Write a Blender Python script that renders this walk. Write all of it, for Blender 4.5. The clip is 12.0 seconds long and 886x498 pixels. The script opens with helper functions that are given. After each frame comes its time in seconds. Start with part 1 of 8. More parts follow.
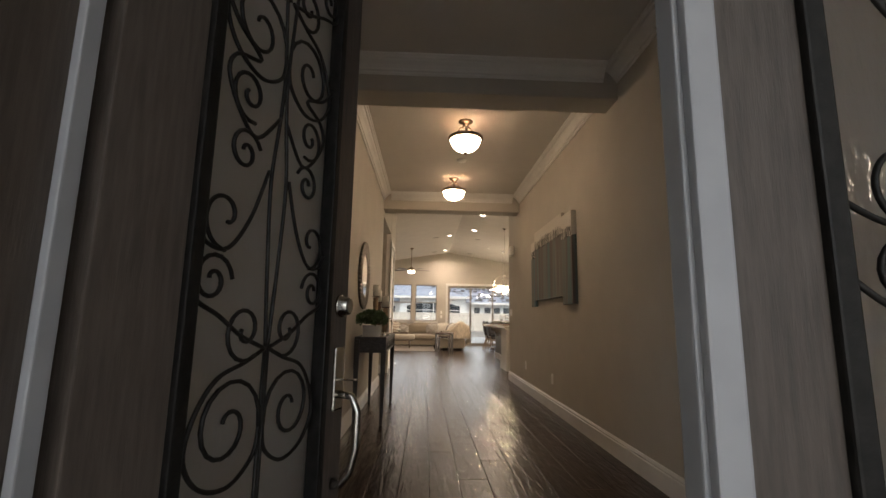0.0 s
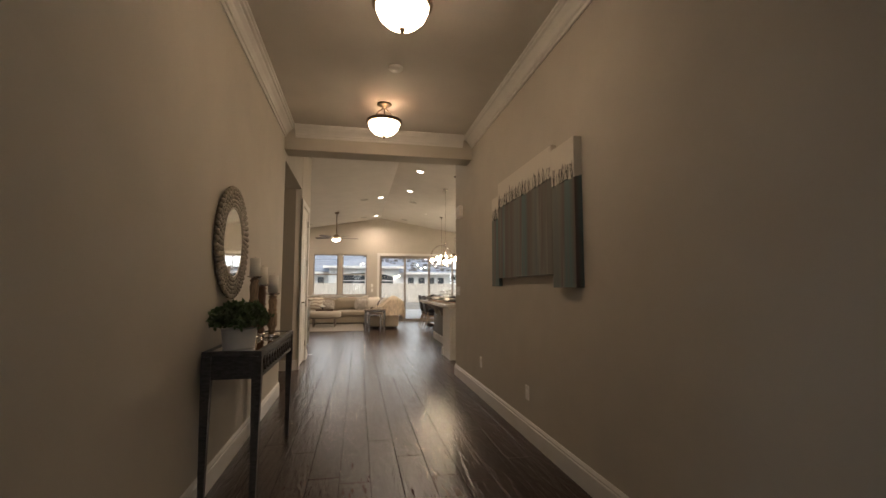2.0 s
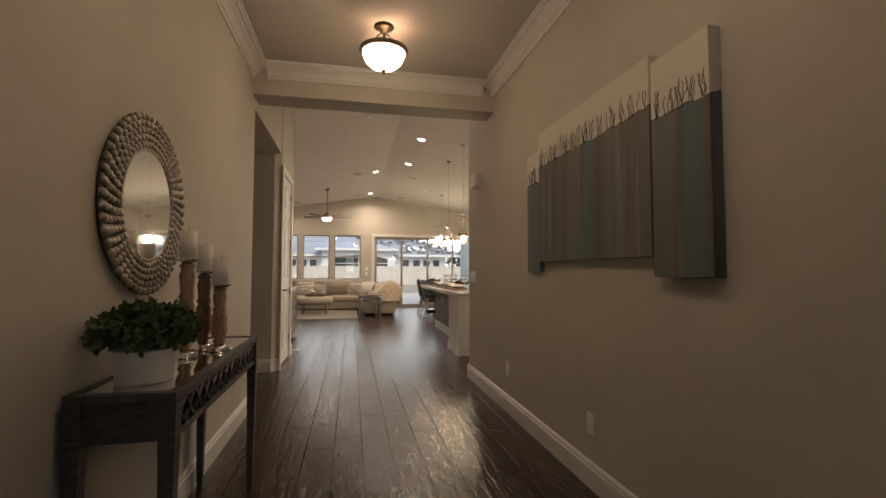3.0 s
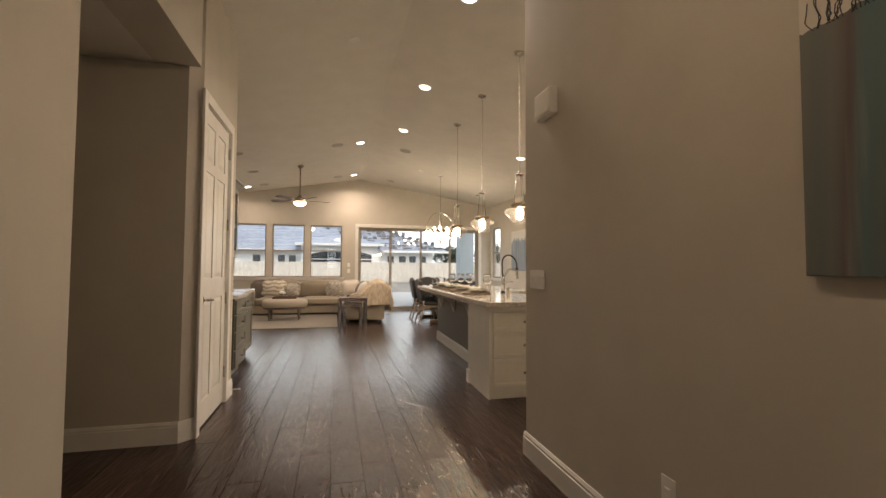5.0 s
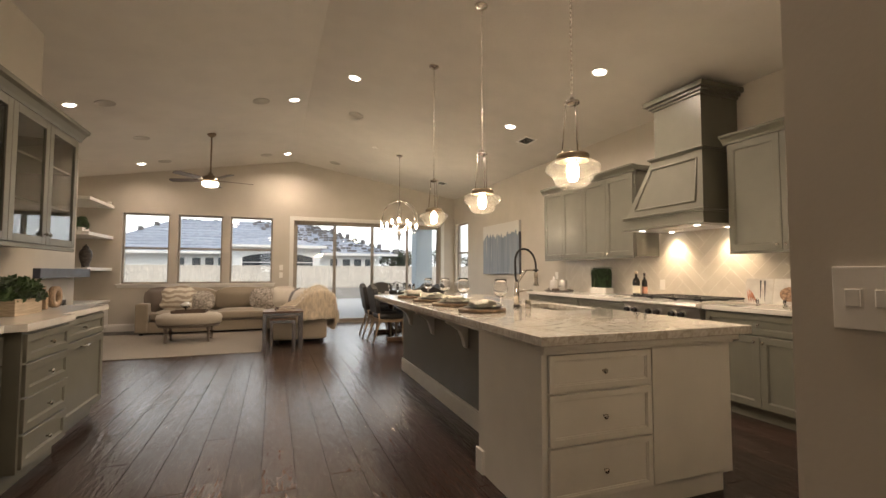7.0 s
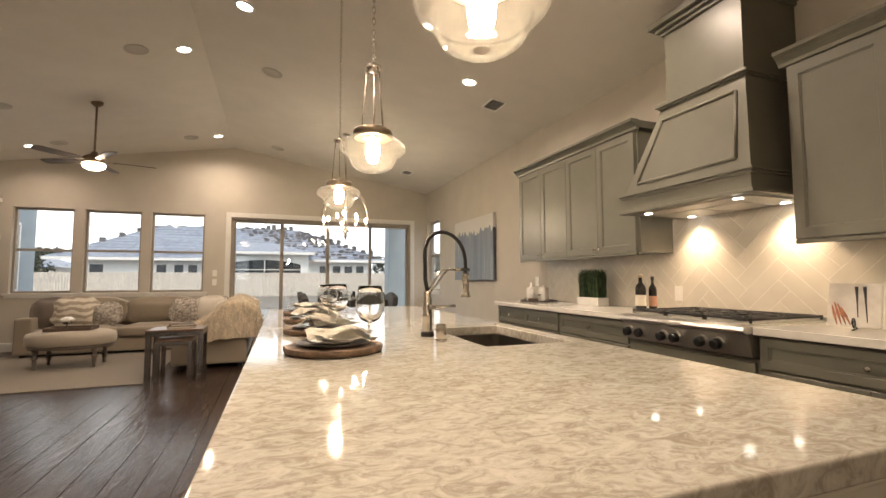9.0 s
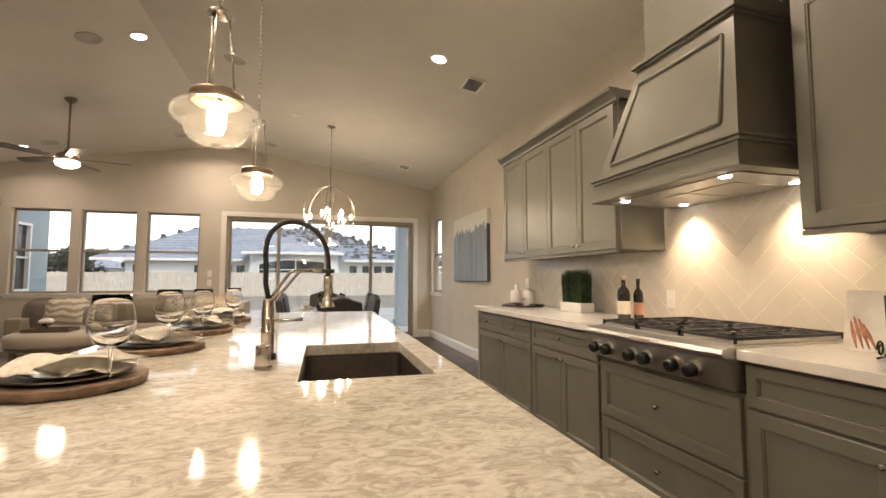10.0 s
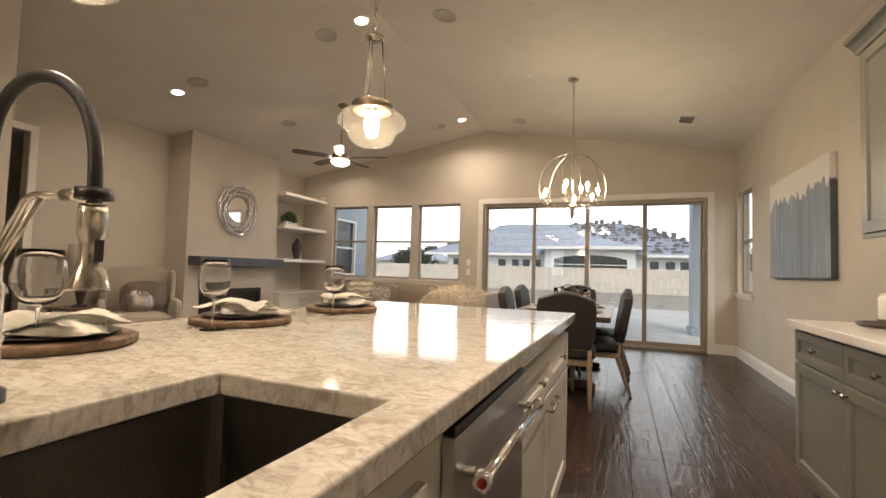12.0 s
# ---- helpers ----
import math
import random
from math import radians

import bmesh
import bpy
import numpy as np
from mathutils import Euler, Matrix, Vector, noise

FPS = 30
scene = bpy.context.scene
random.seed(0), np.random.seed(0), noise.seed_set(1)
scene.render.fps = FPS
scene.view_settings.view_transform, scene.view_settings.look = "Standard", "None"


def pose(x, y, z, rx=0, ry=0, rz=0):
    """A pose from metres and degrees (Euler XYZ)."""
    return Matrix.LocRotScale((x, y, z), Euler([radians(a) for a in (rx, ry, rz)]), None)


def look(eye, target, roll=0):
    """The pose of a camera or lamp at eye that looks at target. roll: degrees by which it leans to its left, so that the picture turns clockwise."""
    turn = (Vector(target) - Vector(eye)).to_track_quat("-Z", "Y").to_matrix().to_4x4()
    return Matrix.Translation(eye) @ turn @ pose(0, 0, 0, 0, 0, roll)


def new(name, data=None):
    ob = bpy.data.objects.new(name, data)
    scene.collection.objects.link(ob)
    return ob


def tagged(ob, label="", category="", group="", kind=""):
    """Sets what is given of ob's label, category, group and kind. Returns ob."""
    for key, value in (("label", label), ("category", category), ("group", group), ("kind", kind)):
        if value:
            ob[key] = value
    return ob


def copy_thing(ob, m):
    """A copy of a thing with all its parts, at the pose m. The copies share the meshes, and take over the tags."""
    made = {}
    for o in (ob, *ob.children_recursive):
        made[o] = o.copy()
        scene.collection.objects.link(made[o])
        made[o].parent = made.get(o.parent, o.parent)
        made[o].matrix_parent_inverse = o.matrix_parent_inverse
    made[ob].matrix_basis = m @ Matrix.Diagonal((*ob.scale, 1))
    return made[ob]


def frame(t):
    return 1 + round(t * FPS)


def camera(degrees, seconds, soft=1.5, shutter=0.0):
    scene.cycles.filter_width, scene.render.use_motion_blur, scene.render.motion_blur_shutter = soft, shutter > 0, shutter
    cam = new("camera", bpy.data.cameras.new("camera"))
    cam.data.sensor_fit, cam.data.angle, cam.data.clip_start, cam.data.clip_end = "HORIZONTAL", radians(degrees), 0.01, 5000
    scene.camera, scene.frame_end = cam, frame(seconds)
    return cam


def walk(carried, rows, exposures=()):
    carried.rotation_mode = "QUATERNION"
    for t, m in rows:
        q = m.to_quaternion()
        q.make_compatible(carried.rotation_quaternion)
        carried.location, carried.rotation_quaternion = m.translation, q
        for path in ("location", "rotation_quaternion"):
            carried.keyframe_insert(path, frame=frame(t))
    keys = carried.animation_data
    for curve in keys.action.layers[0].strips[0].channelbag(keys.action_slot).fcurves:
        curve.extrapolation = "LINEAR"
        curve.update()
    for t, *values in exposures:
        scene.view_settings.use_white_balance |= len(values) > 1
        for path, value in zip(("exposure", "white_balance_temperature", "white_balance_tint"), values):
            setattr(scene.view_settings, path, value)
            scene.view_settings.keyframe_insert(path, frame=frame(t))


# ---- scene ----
cam = camera(89.8, 12.0)
PATH = [
    (0, (0.134, 0.12, 1.031), (0.206, 2.094, 1.343), 1.0),
    (0.5, (0.110, 0.613, 1.039), (0.247, 2.585, 1.342), 0.8),
    (1, (0.149, 1.058, 1.107), (0.39, 3.022, 1.396), 0.5),
    (1.5, (0.228, 1.474, 1.169), (0.562, 3.431, 1.413), 0.3),
    (2, (0.277, 1.957, 1.197), (0.649, 3.914, 1.374), 0.1),
    (2.5, (0.281, 2.497, 1.213), (0.669, 4.454, 1.346), 0.0),
    (3, (0.289, 3.083, 1.228), (0.69, 5.04, 1.327), 0.1),
    (3.2, (0.286, 3.277, 1.231), (0.693, 5.233, 1.321), 0.1),
    (5, (0.38, 5.353, 1.237), (0.853, 7.295, 1.321), 0.3),
    (5.5, (0.406, 5.945, 1.228), (0.941, 7.87, 1.317), 0.2),
    (6, (0.454, 6.514, 1.214), (1.075, 8.412, 1.311), 0.1),
    (6.5, (0.505, 7.05, 1.213), (1.194, 8.925, 1.311), 0.1),
    (8.5, (1.419, 8.59, 1.205), (2.145, 10.45, 1.326), 0.0),
    (9, (1.841, 8.816, 1.182), (2.546, 10.683, 1.317), -0.1),
    (9.5, (2.257, 8.968, 1.198), (2.907, 10.854, 1.335), -0.1),
    (10, (2.658, 9.102, 1.198), (3.208, 11.02, 1.333), 0.0),
    (10.5, (3.014, 9.284, 1.181), (3.334, 11.254, 1.313), 0.3),
    (11, (3.252, 9.589, 1.169), (3.243, 11.585, 1.293), 0.8),
    (11.5, (3.348, 9.975, 1.148), (2.955, 11.933, 1.261), 1.4),
    (12, (3.374, 10.409, 1.136), (2.635, 12.265, 1.234), 1.7),
]
EXPOSE = [(0, 0.12), (1, 0.12), (2.5, -0.06), (3.2, -0.03), (5, 0.14), (6.5, 0.03), (8.5, -0.04), (10.5, -0.03), (12, -0.06)]
walk(cam, [(t, look(eye, target, roll)) for t, eye, target, roll in PATH], EXPOSE)

# ---- light ----
SKY_STRENGTH, SUN_STRENGTH = 0.14, 1.4
CAN_W, HALL_W, PENDANT_W, CHANDELIER_W, FAN_W, HOOD_W = 27.0, 1.25, 18.0, 37.0, 13.0, 5.0
world = bpy.data.worlds.new("overcast")
scene.world = world
world.use_nodes = True
_t = world.node_tree
_sky = _t.nodes.new("ShaderNodeTexSky")
_sky.sky_type, _sky.sun_disc = "NISHITA", False
_sky.sun_elevation, _sky.sun_rotation = radians(38), radians(150)
_sky.air_density, _sky.dust_density = 1.0, 6.0
_t.links.new(_sky.outputs[0], _t.nodes["Background"].inputs[0])
_t.nodes["Background"].inputs[1].default_value = SKY_STRENGTH
_sun = bpy.data.lights.new("sun", "SUN")
_sun.energy, _sun.angle, _sun.color = SUN_STRENGTH, radians(25), (1, 0.97, 0.93)
new("sun", _sun).matrix_world = look((0, 0, 40), (-17, 30, 6))

WARM = (1.0, 0.78, 0.60)
HALL_WARM = (1.0, 0.66, 0.44)


def lamp(name, kind, at, watts, size=0.1, colour=WARM, aim=None, spread=None):
    data = bpy.data.lights.new(name, kind)
    data.energy, data.color = watts, colour
    if kind == "AREA":
        data.shape, data.size = "DISK", size
        if spread:
            data.spread = radians(spread)
    elif kind == "SPOT":
        data.shadow_soft_size, data.spot_size, data.spot_blend = size, radians(spread or 100), 1.0
    else:
        data.shadow_soft_size = size
    ob = new(name, data)
    ob.matrix_world = look(at, aim or (at[0], at[1] + 1e-4, at[2] - 1))
    return ob


# ---- materials ----
def material(name, colour, rough=0.6, metal=0.0, vary=0.08, scale=6.0, bump=0.0, bump_scale=60.0, stretch=(1, 1, 1),
             second=None, second_scale=1.2, per_piece=0.0, coat=0.0, sheen=0.0, spec=0.5):
    m = bpy.data.materials.new(name)
    m.use_nodes = True
    t = m.node_tree
    n, link = t.nodes, t.links.new
    b = n["Principled BSDF"]
    b.inputs["Roughness"].default_value, b.inputs["Metallic"].default_value = rough, metal
    b.inputs["Coat Weight"].default_value = coat
    b.inputs["Coat Roughness"].default_value = 0.15
    b.inputs["Sheen Weight"].default_value = sheen
    b.inputs["Specular IOR Level"].default_value = spec
    co = n.new("ShaderNodeTexCoord")
    mp = n.new("ShaderNodeMapping")
    mp.inputs["Scale"].default_value = stretch
    link(co.outputs["Object"], mp.inputs["Vector"])
    vec = mp.outputs["Vector"]
    if per_piece:
        oi = n.new("ShaderNodeObjectInfo")
        add = n.new("ShaderNodeVectorMath")
        add.operation = "MULTIPLY_ADD"
        add.inputs[1].default_value = (37, 53, 11)
        link(oi.outputs["Random"], add.inputs[0])
        link(vec, add.inputs[2])
        vec = add.outputs[0]
    fine = n.new("ShaderNodeTexNoise")
    fine.inputs["Scale"].default_value, fine.inputs["Detail"].default_value = scale, 5
    link(vec, fine.inputs["Vector"])
    broad = n.new("ShaderNodeTexNoise")
    broad.inputs["Scale"].default_value, broad.inputs["Detail"].default_value = second_scale, 3
    link(vec, broad.inputs["Vector"])
    ramp = n.new("ShaderNodeValToRGB")
    c = colour
    other = second or tuple(x * (1 - 2.2 * vary) for x in c)
    ramp.color_ramp.elements[0].position, ramp.color_ramp.elements[1].position = 0.32, 0.68
    ramp.color_ramp.elements[0].color = (*other, 1)
    ramp.color_ramp.elements[1].color = (*[min(1, x * (1 + vary)) for x in c], 1)
    link(fine.outputs["Fac"], ramp.inputs["Fac"])
    hsv = n.new("ShaderNodeHueSaturation")
    val = n.new("ShaderNodeMapRange")
    val.inputs["To Min"].default_value, val.inputs["To Max"].default_value = 1 - vary, 1 + vary
    link(broad.outputs["Fac"], val.inputs["Value"])
    out = val.outputs["Result"]
    if per_piece:
        pr = n.new("ShaderNodeMapRange")
        pr.inputs["To Min"].default_value, pr.inputs["To Max"].default_value = 1 - per_piece, 1 + per_piece
        link(oi.outputs["Random"], pr.inputs["Value"])
        mul = n.new("ShaderNodeMath")
        mul.operation = "MULTIPLY"
        link(out, mul.inputs[0])
        link(pr.outputs["Result"], mul.inputs[1])
        out = mul.outputs[0]
    link(out, hsv.inputs["Value"])
    link(ramp.outputs["Color"], hsv.inputs["Color"])
    link(hsv.outputs["Color"], b.inputs["Base Color"])
    rr = n.new("ShaderNodeMapRange")
    rr.inputs["To Min"].default_value, rr.inputs["To Max"].default_value = max(0.02, rough - 0.06), min(1, rough + 0.06)
    link(broad.outputs["Fac"], rr.inputs["Value"])
    link(rr.outputs["Result"], b.inputs["Roughness"])
    if bump:
        g = n.new("ShaderNodeTexNoise")
        g.inputs["Scale"].default_value, g.inputs["Detail"].default_value = bump_scale, 4
        link(vec, g.inputs["Vector"])
        bp = n.new("ShaderNodeBump")
        bp.inputs["Strength"].default_value, bp.inputs["Distance"].default_value = 1.0, bump
        link(g.outputs["Fac"], bp.inputs["Height"])
        link(bp.outputs["Normal"], b.inputs["Normal"])
    return m


def glow(name, colour, strength):
    m = bpy.data.materials.new(name)
    m.use_nodes = True
    b = m.node_tree.nodes["Principled BSDF"]
    b.inputs["Base Color"].default_value = (*colour, 1)
    b.inputs["Emission Color"].default_value = (*colour, 1)
    b.inputs["Emission Strength"].default_value = strength
    return m


def clear_glass(name, tint=(0.97, 0.98, 0.98), gloss=0.6, rough=0.0, milky=0.0):
    """Thin glass: clear, with a gloss that grows at grazing angles; milky: the share that scatters light through."""
    m = bpy.data.materials.new(name)
    m.use_nodes = True
    t = m.node_tree
    t.nodes.remove(t.nodes["Principled BSDF"])
    tr, gl, mx, fr = (t.nodes.new(k) for k in ("ShaderNodeBsdfTransparent", "ShaderNodeBsdfGlossy", "ShaderNodeMixShader", "ShaderNodeLayerWeight"))
    tr.inputs[0].default_value = (*tint, 1)
    gl.inputs["Roughness"].default_value = rough
    power, scaled = t.nodes.new("ShaderNodeMath"), t.nodes.new("ShaderNodeMath")
    power.operation, scaled.operation = "POWER", "MULTIPLY_ADD"
    power.inputs[1].default_value = 3.5
    scaled.inputs[1].default_value, scaled.inputs[2].default_value = gloss, 0.05
    fr.inputs["Blend"].default_value = 0.5
    t.links.new(fr.outputs["Facing"], power.inputs[0])
    t.links.new(power.outputs[0], scaled.inputs[0])
    t.links.new(scaled.outputs[0], mx.inputs[0])
    t.links.new(tr.outputs[0], mx.inputs[1])
    t.links.new(gl.outputs[0], mx.inputs[2])
    out = mx.outputs[0]
    if milky:
        soft, blend = t.nodes.new("ShaderNodeBsdfTranslucent"), t.nodes.new("ShaderNodeMixShader")
        soft.inputs[0].default_value = (0.95, 0.93, 0.88, 1)
        blend.inputs[0].default_value = milky
        t.links.new(out, blend.inputs[1])
        t.links.new(soft.outputs[0], blend.inputs[2])
        out = blend.outputs[0]
    t.links.new(out, t.nodes["Material Output"].inputs[0])
    return m


M = dict(
    wall=material("warm_grey_wall_paint", (0.56, 0.52, 0.455), 0.75, vary=0.02, scale=3, bump=0.0005, bump_scale=70),
    ceiling=material("ceiling_paint", (0.68, 0.65, 0.60), 0.8, vary=0.02, scale=3, bump=0.0015, bump_scale=45),
    trim=material("white_trim_paint", (0.78, 0.765, 0.73), 0.38, vary=0.02, scale=5, bump=0.0003, bump_scale=80),
    floorbase=material("floor_joint", (0.02, 0.014, 0.01), 0.8),
    carpet=material("grey_carpet", (0.33, 0.32, 0.31), 0.95, vary=0.1, scale=220, bump=0.006, bump_scale=300, sheen=0.3),
    concrete=material("patio_concrete", (0.50, 0.50, 0.49), 0.85, vary=0.08, scale=2.5, bump=0.002, bump_scale=70),
    stucco=material("white_stucco", (0.76, 0.76, 0.74), 0.9, vary=0.04, scale=4, bump=0.004, bump_scale=90),
    bluestucco=material("blue_grey_stucco", (0.33, 0.385, 0.42), 0.9, vary=0.04, scale=4, bump=0.004, bump_scale=90),
    iron=material("wrought_iron", (0.02, 0.018, 0.016), 0.5, 0.6, vary=0.2, scale=30, bump=0.0006, bump_scale=120),
    doorwood=material("stained_door", (0.085, 0.066, 0.054), 0.5, vary=0.15, scale=14, stretch=(6, 6, 0.6), bump=0.0006, bump_scale=60),
    stripgrey=material("grey_weather_strip", (0.36, 0.36, 0.37), 0.5, vary=0.05, scale=8),
    glass=clear_glass("window_glass"),
    quartz=None,
)


# ---- shaping helpers ----
def box(bm, x0, x1, y0, y1, z0, z1, bevel=0.0):
    r = bmesh.ops.create_cube(bm, size=1.0)
    for v in r["verts"]:
        v.co = ((x0 + x1) / 2 + v.co.x * (x1 - x0), (y0 + y1) / 2 + v.co.y * (y1 - y0), (z0 + z1) / 2 + v.co.z * (z1 - z0))
    if bevel:
        edges = {e for v in r["verts"] for e in v.link_edges}
        bmesh.ops.bevel(bm, geom=list(edges), offset=bevel, segments=2, profile=0.6, affect="EDGES")
    return bm


def boxes(*dims, bevel=0.0):
    bm = bmesh.new()
    for d in dims:
        box(bm, *d, bevel=bevel)
    return bm


def lathe(bm, profile, at=(0, 0, 0), seg=28, close=False):
    """Turns (radius, height) pairs round the upright through at."""
    rings = []
    for r, z in profile:
        if r < 1e-5:
            rings.append([bm.verts.new((at[0], at[1], at[2] + z))])
        else:
            rings.append([bm.verts.new((at[0] + r * math.cos(2 * math.pi * i / seg), at[1] + r * math.sin(2 * math.pi * i / seg), at[2] + z)) for i in range(seg)])
    pairs = list(zip(rings, rings[1:]))
    if close:
        pairs.append((rings[-1], rings[0]))
    for a, b in pairs:
        for i in range(seg):
            j = (i + 1) % seg
            if len(a) == 1 and len(b) > 1:
                f = bm.faces.new((a[0], b[j], b[i]))
            elif len(b) == 1 and len(a) > 1:
                f = bm.faces.new((a[i], a[j], b[0]))
            elif len(a) > 1:
                f = bm.faces.new((a[i], a[j], b[j], b[i]))
            else:
                continue
            f.smooth = True
    return bm


def turned(*profile, at=(0, 0, 0), seg=28, close=False):
    return lathe(bmesh.new(), profile, at, seg, close)


def tube(bm, pts, radius, seg=8, ends=True):
    """A round bar along points; radius may be one number or one for each point."""
    pts = [Vector(p) for p in pts]
    n = len(pts)
    rad = radius if isinstance(radius, (list, tuple)) else [radius] * n
    rings, side = [], None
    for i, p in enumerate(pts):
        d = (pts[min(i + 1, n - 1)] - pts[max(i - 1, 0)]).normalized()
        if side is None:
            side = d.orthogonal().normalized()
        side = (side - d * side.dot(d))
        side = side.normalized() if side.length > 1e-6 else d.orthogonal().normalized()
        up = d.cross(side)
        rings.append([bm.verts.new(p + rad[i] * (math.cos(2 * math.pi * k / seg) * side + math.sin(2 * math.pi * k / seg) * up)) for k in range(seg)])
    for a, b in zip(rings, rings[1:]):
        for k in range(seg):
            f = bm.faces.new((a[k], a[(k + 1) % seg], b[(k + 1) % seg], b[k]))
            f.smooth = True
    if ends:
        bm.faces.new(rings[0][::-1])
        bm.faces.new(rings[-1])
    return bm


def bar(*pts, r=0.01, seg=8):
    return tube(bmesh.new(), pts, r, seg)


def prism(bm, outline, axis, a0, a1):
    """Pushes a flat outline of (u, v) along an axis; u, v are the two other axes in x, y, z order."""
    def at(u, v, a):
        return {"x": (a, u, v), "y": (u, a, v), "z": (u, v, a)}[axis]
    lo = [bm.verts.new(at(u, v, a0)) for u, v in outline]
    hi = [bm.verts.new(at(u, v, a1)) for u, v in outline]
    n = len(outline)
    for i in range(n):
        bm.faces.new((lo[i], lo[(i + 1) % n], hi[(i + 1) % n], hi[i]))
    bm.faces.new(lo[::-1])
    bm.faces.new(hi)
    return bm


def cushion(x0, x1, y0, y1, z0, z1, puff=0.04, cuts=5, droop=0.0):
    """A soft block: full in the middle, drawn in at the seams."""
    bm = bmesh.new()
    bmesh.ops.create_cube(bm, size=2.0)
    bmesh.ops.subdivide_edges(bm, edges=bm.edges[:], cuts=cuts, use_grid_fill=True)
    hx, hy, hz = (x1 - x0) / 2, (y1 - y0) / 2, (z1 - z0) / 2
    for v in bm.verts:
        u = v.co.copy()
        p = Vector((u.x * hx, u.y * hy, u.z * hz))
        ex, ey, ez = (1 - u.x * u.x), (1 - u.y * u.y), (1 - u.z * u.z)
        r = min(hx, hy, hz) * 0.35
        inset = [r * (max(0.0, abs(a) - 0.72) / 0.28) ** 2 for a in u]
        p.x -= math.copysign(max(inset[1], inset[2]) * (abs(u.x) > 0.99), u.x)
        p.y -= math.copysign(max(inset[0], inset[2]) * (abs(u.y) > 0.99), u.y)
        p.z -= math.copysign(max(inset[0], inset[1]) * (abs(u.z) > 0.99), u.z)
        p += Vector((u.x * ey * ez, u.y * ex * ez, u.z * ex * ey)) * puff
        p += noise.noise_vector(p * 7 + Vector((x0, y0, z0))) * puff * 0.18
        v.co = p + Vector(((x0 + x1) / 2, (y0 + y1) / 2, (z0 + z1) / 2))
    for f in bm.faces:
        f.smooth = True
    return bm


def turn(bm, m):
    bmesh.ops.transform(bm, matrix=m, verts=bm.verts[:])
    return bm


def join(*parts):
    out = bmesh.new()
    me = bpy.data.meshes.new("tmp")
    for b in parts:
        b.to_mesh(me)
        b.free()
        out.from_mesh(me)
    bpy.data.meshes.remove(me)
    return out


def mesh_of(bm, name, mat):
    me = bpy.data.meshes.new(name)
    bmesh.ops.recalc_face_normals(bm, faces=bm.faces[:])
    bm.to_mesh(me)
    bm.free()
    for m in mat if isinstance(mat, (list, tuple)) else [mat]:
        me.materials.append(m)
    return me


def solid(name, bm, mat, label="", category="", kind="", group=""):
    """A top-level thing of one mesh, in world places."""
    return tagged(new(name, mesh_of(bm, name, mat)), label, category, group, kind)


ORIGIN = {}


def thing(name, at, label, category, group="", kind="", rz=0.0, local=False):
    """An Empty at a thing's base. Its parts are given in world places, before its turn, or round the base if local."""
    ob = new(name)
    ob.empty_display_size = 0.1
    ob.matrix_world = pose(*at, 0, 0, rz)
    ORIGIN[ob.name] = Vector((0, 0, 0)) if local else Vector(at)
    return tagged(ob, label, category, group, kind)


def part(name, bm, mat, parent, label=""):
    """One mesh under a thing or under a part."""
    top = parent
    while top.parent:
        top = top.parent
    bmesh.ops.translate(bm, vec=-ORIGIN[top.name], verts=bm.verts[:])
    ob = new(name, mesh_of(bm, name, mat))
    ob.parent = parent
    return tagged(ob, label)


def shift(bm, d):
    bmesh.ops.translate(bm, vec=d, verts=bm.verts[:])
    return bm


# ---- setting: floors, walls, ceilings ----
HL, HR = -0.585, 1.64                 # hall walls
BACK, RIGHT, LEFT = 18.25, 5.0, -3.05  # great-room walls
RIDGE_X, RIDGE_Z, EAVE_R, EAVE_L = 1.05, 3.75, 3.10, 3.07
BEAM_Y0, BEAM_Y1 = 7.20, 7.48
HALL_C = 3.06                         # hall ceiling
DOOR_Y = 0.72                        # front door plane


def vault(x):
    if x > RIDGE_X:
        return RIDGE_Z + (EAVE_R - RIDGE_Z) * (x - RIDGE_X) / (RIGHT - RIDGE_X)
    return RIDGE_Z + (EAVE_L - RIDGE_Z) * (RIDGE_X - x) / (RIDGE_X - LEFT)


def wall(name, axis, t0, t1, a0, a1, z0, z1, holes=(), mat=None, top=None):
    """An upright wall along axis, with openings (a0, a1, z0, z1) right through it. top(a): a sloping upper edge."""
    bm = bmesh.new()
    cuts = sorted({a0, a1, *[h[0] for h in holes], *[h[1] for h in holes]})
    for p, q in zip(cuts, cuts[1:]):
        inside = [h for h in holes if h[0] <= p + 1e-6 and h[1] >= q - 1e-6]
        spans, z = [], z0
        for h in sorted(inside, key=lambda h: h[2]):
            if h[2] > z:
                spans.append((z, h[2]))
            z = h[3]
        spans.append((z, None))
        for lo, hi in spans:
            h0 = hi if hi is not None else (top(p) if top else z1)
            h1 = hi if hi is not None else (top(q) if top else z1)
            if axis == "x":
                prism(bm, [(p, lo), (q, lo), (q, h1), (p, h0)], "y", t0, t1)
            else:
                prism(bm, [(p, lo), (q, lo), (q, h1), (p, h0)], "x", t0, t1)
    bmesh.ops.remove_doubles(bm, verts=bm.verts[:], dist=1e-5)
    return solid(name, bm, mat or M["wall"], kind="structure")


def S(name, bm, mat):
    return solid(name, bm, mat, kind="structure")


# slabs under the floors
S("floor_slab", boxes((LEFT - 0.3, RIGHT + 0.3, DOOR_Y - 0.1, BACK + 0.15, -0.2, -0.016), (-4.2, 6.2, DOOR_Y - 0.1, 7.0, -0.2, -0.017)), M["floorbase"])
S("carpet_guest_room", boxes((HR + 0.30, 6.1, DOOR_Y, 6.7, -0.016, 0.004)), M["carpet"])

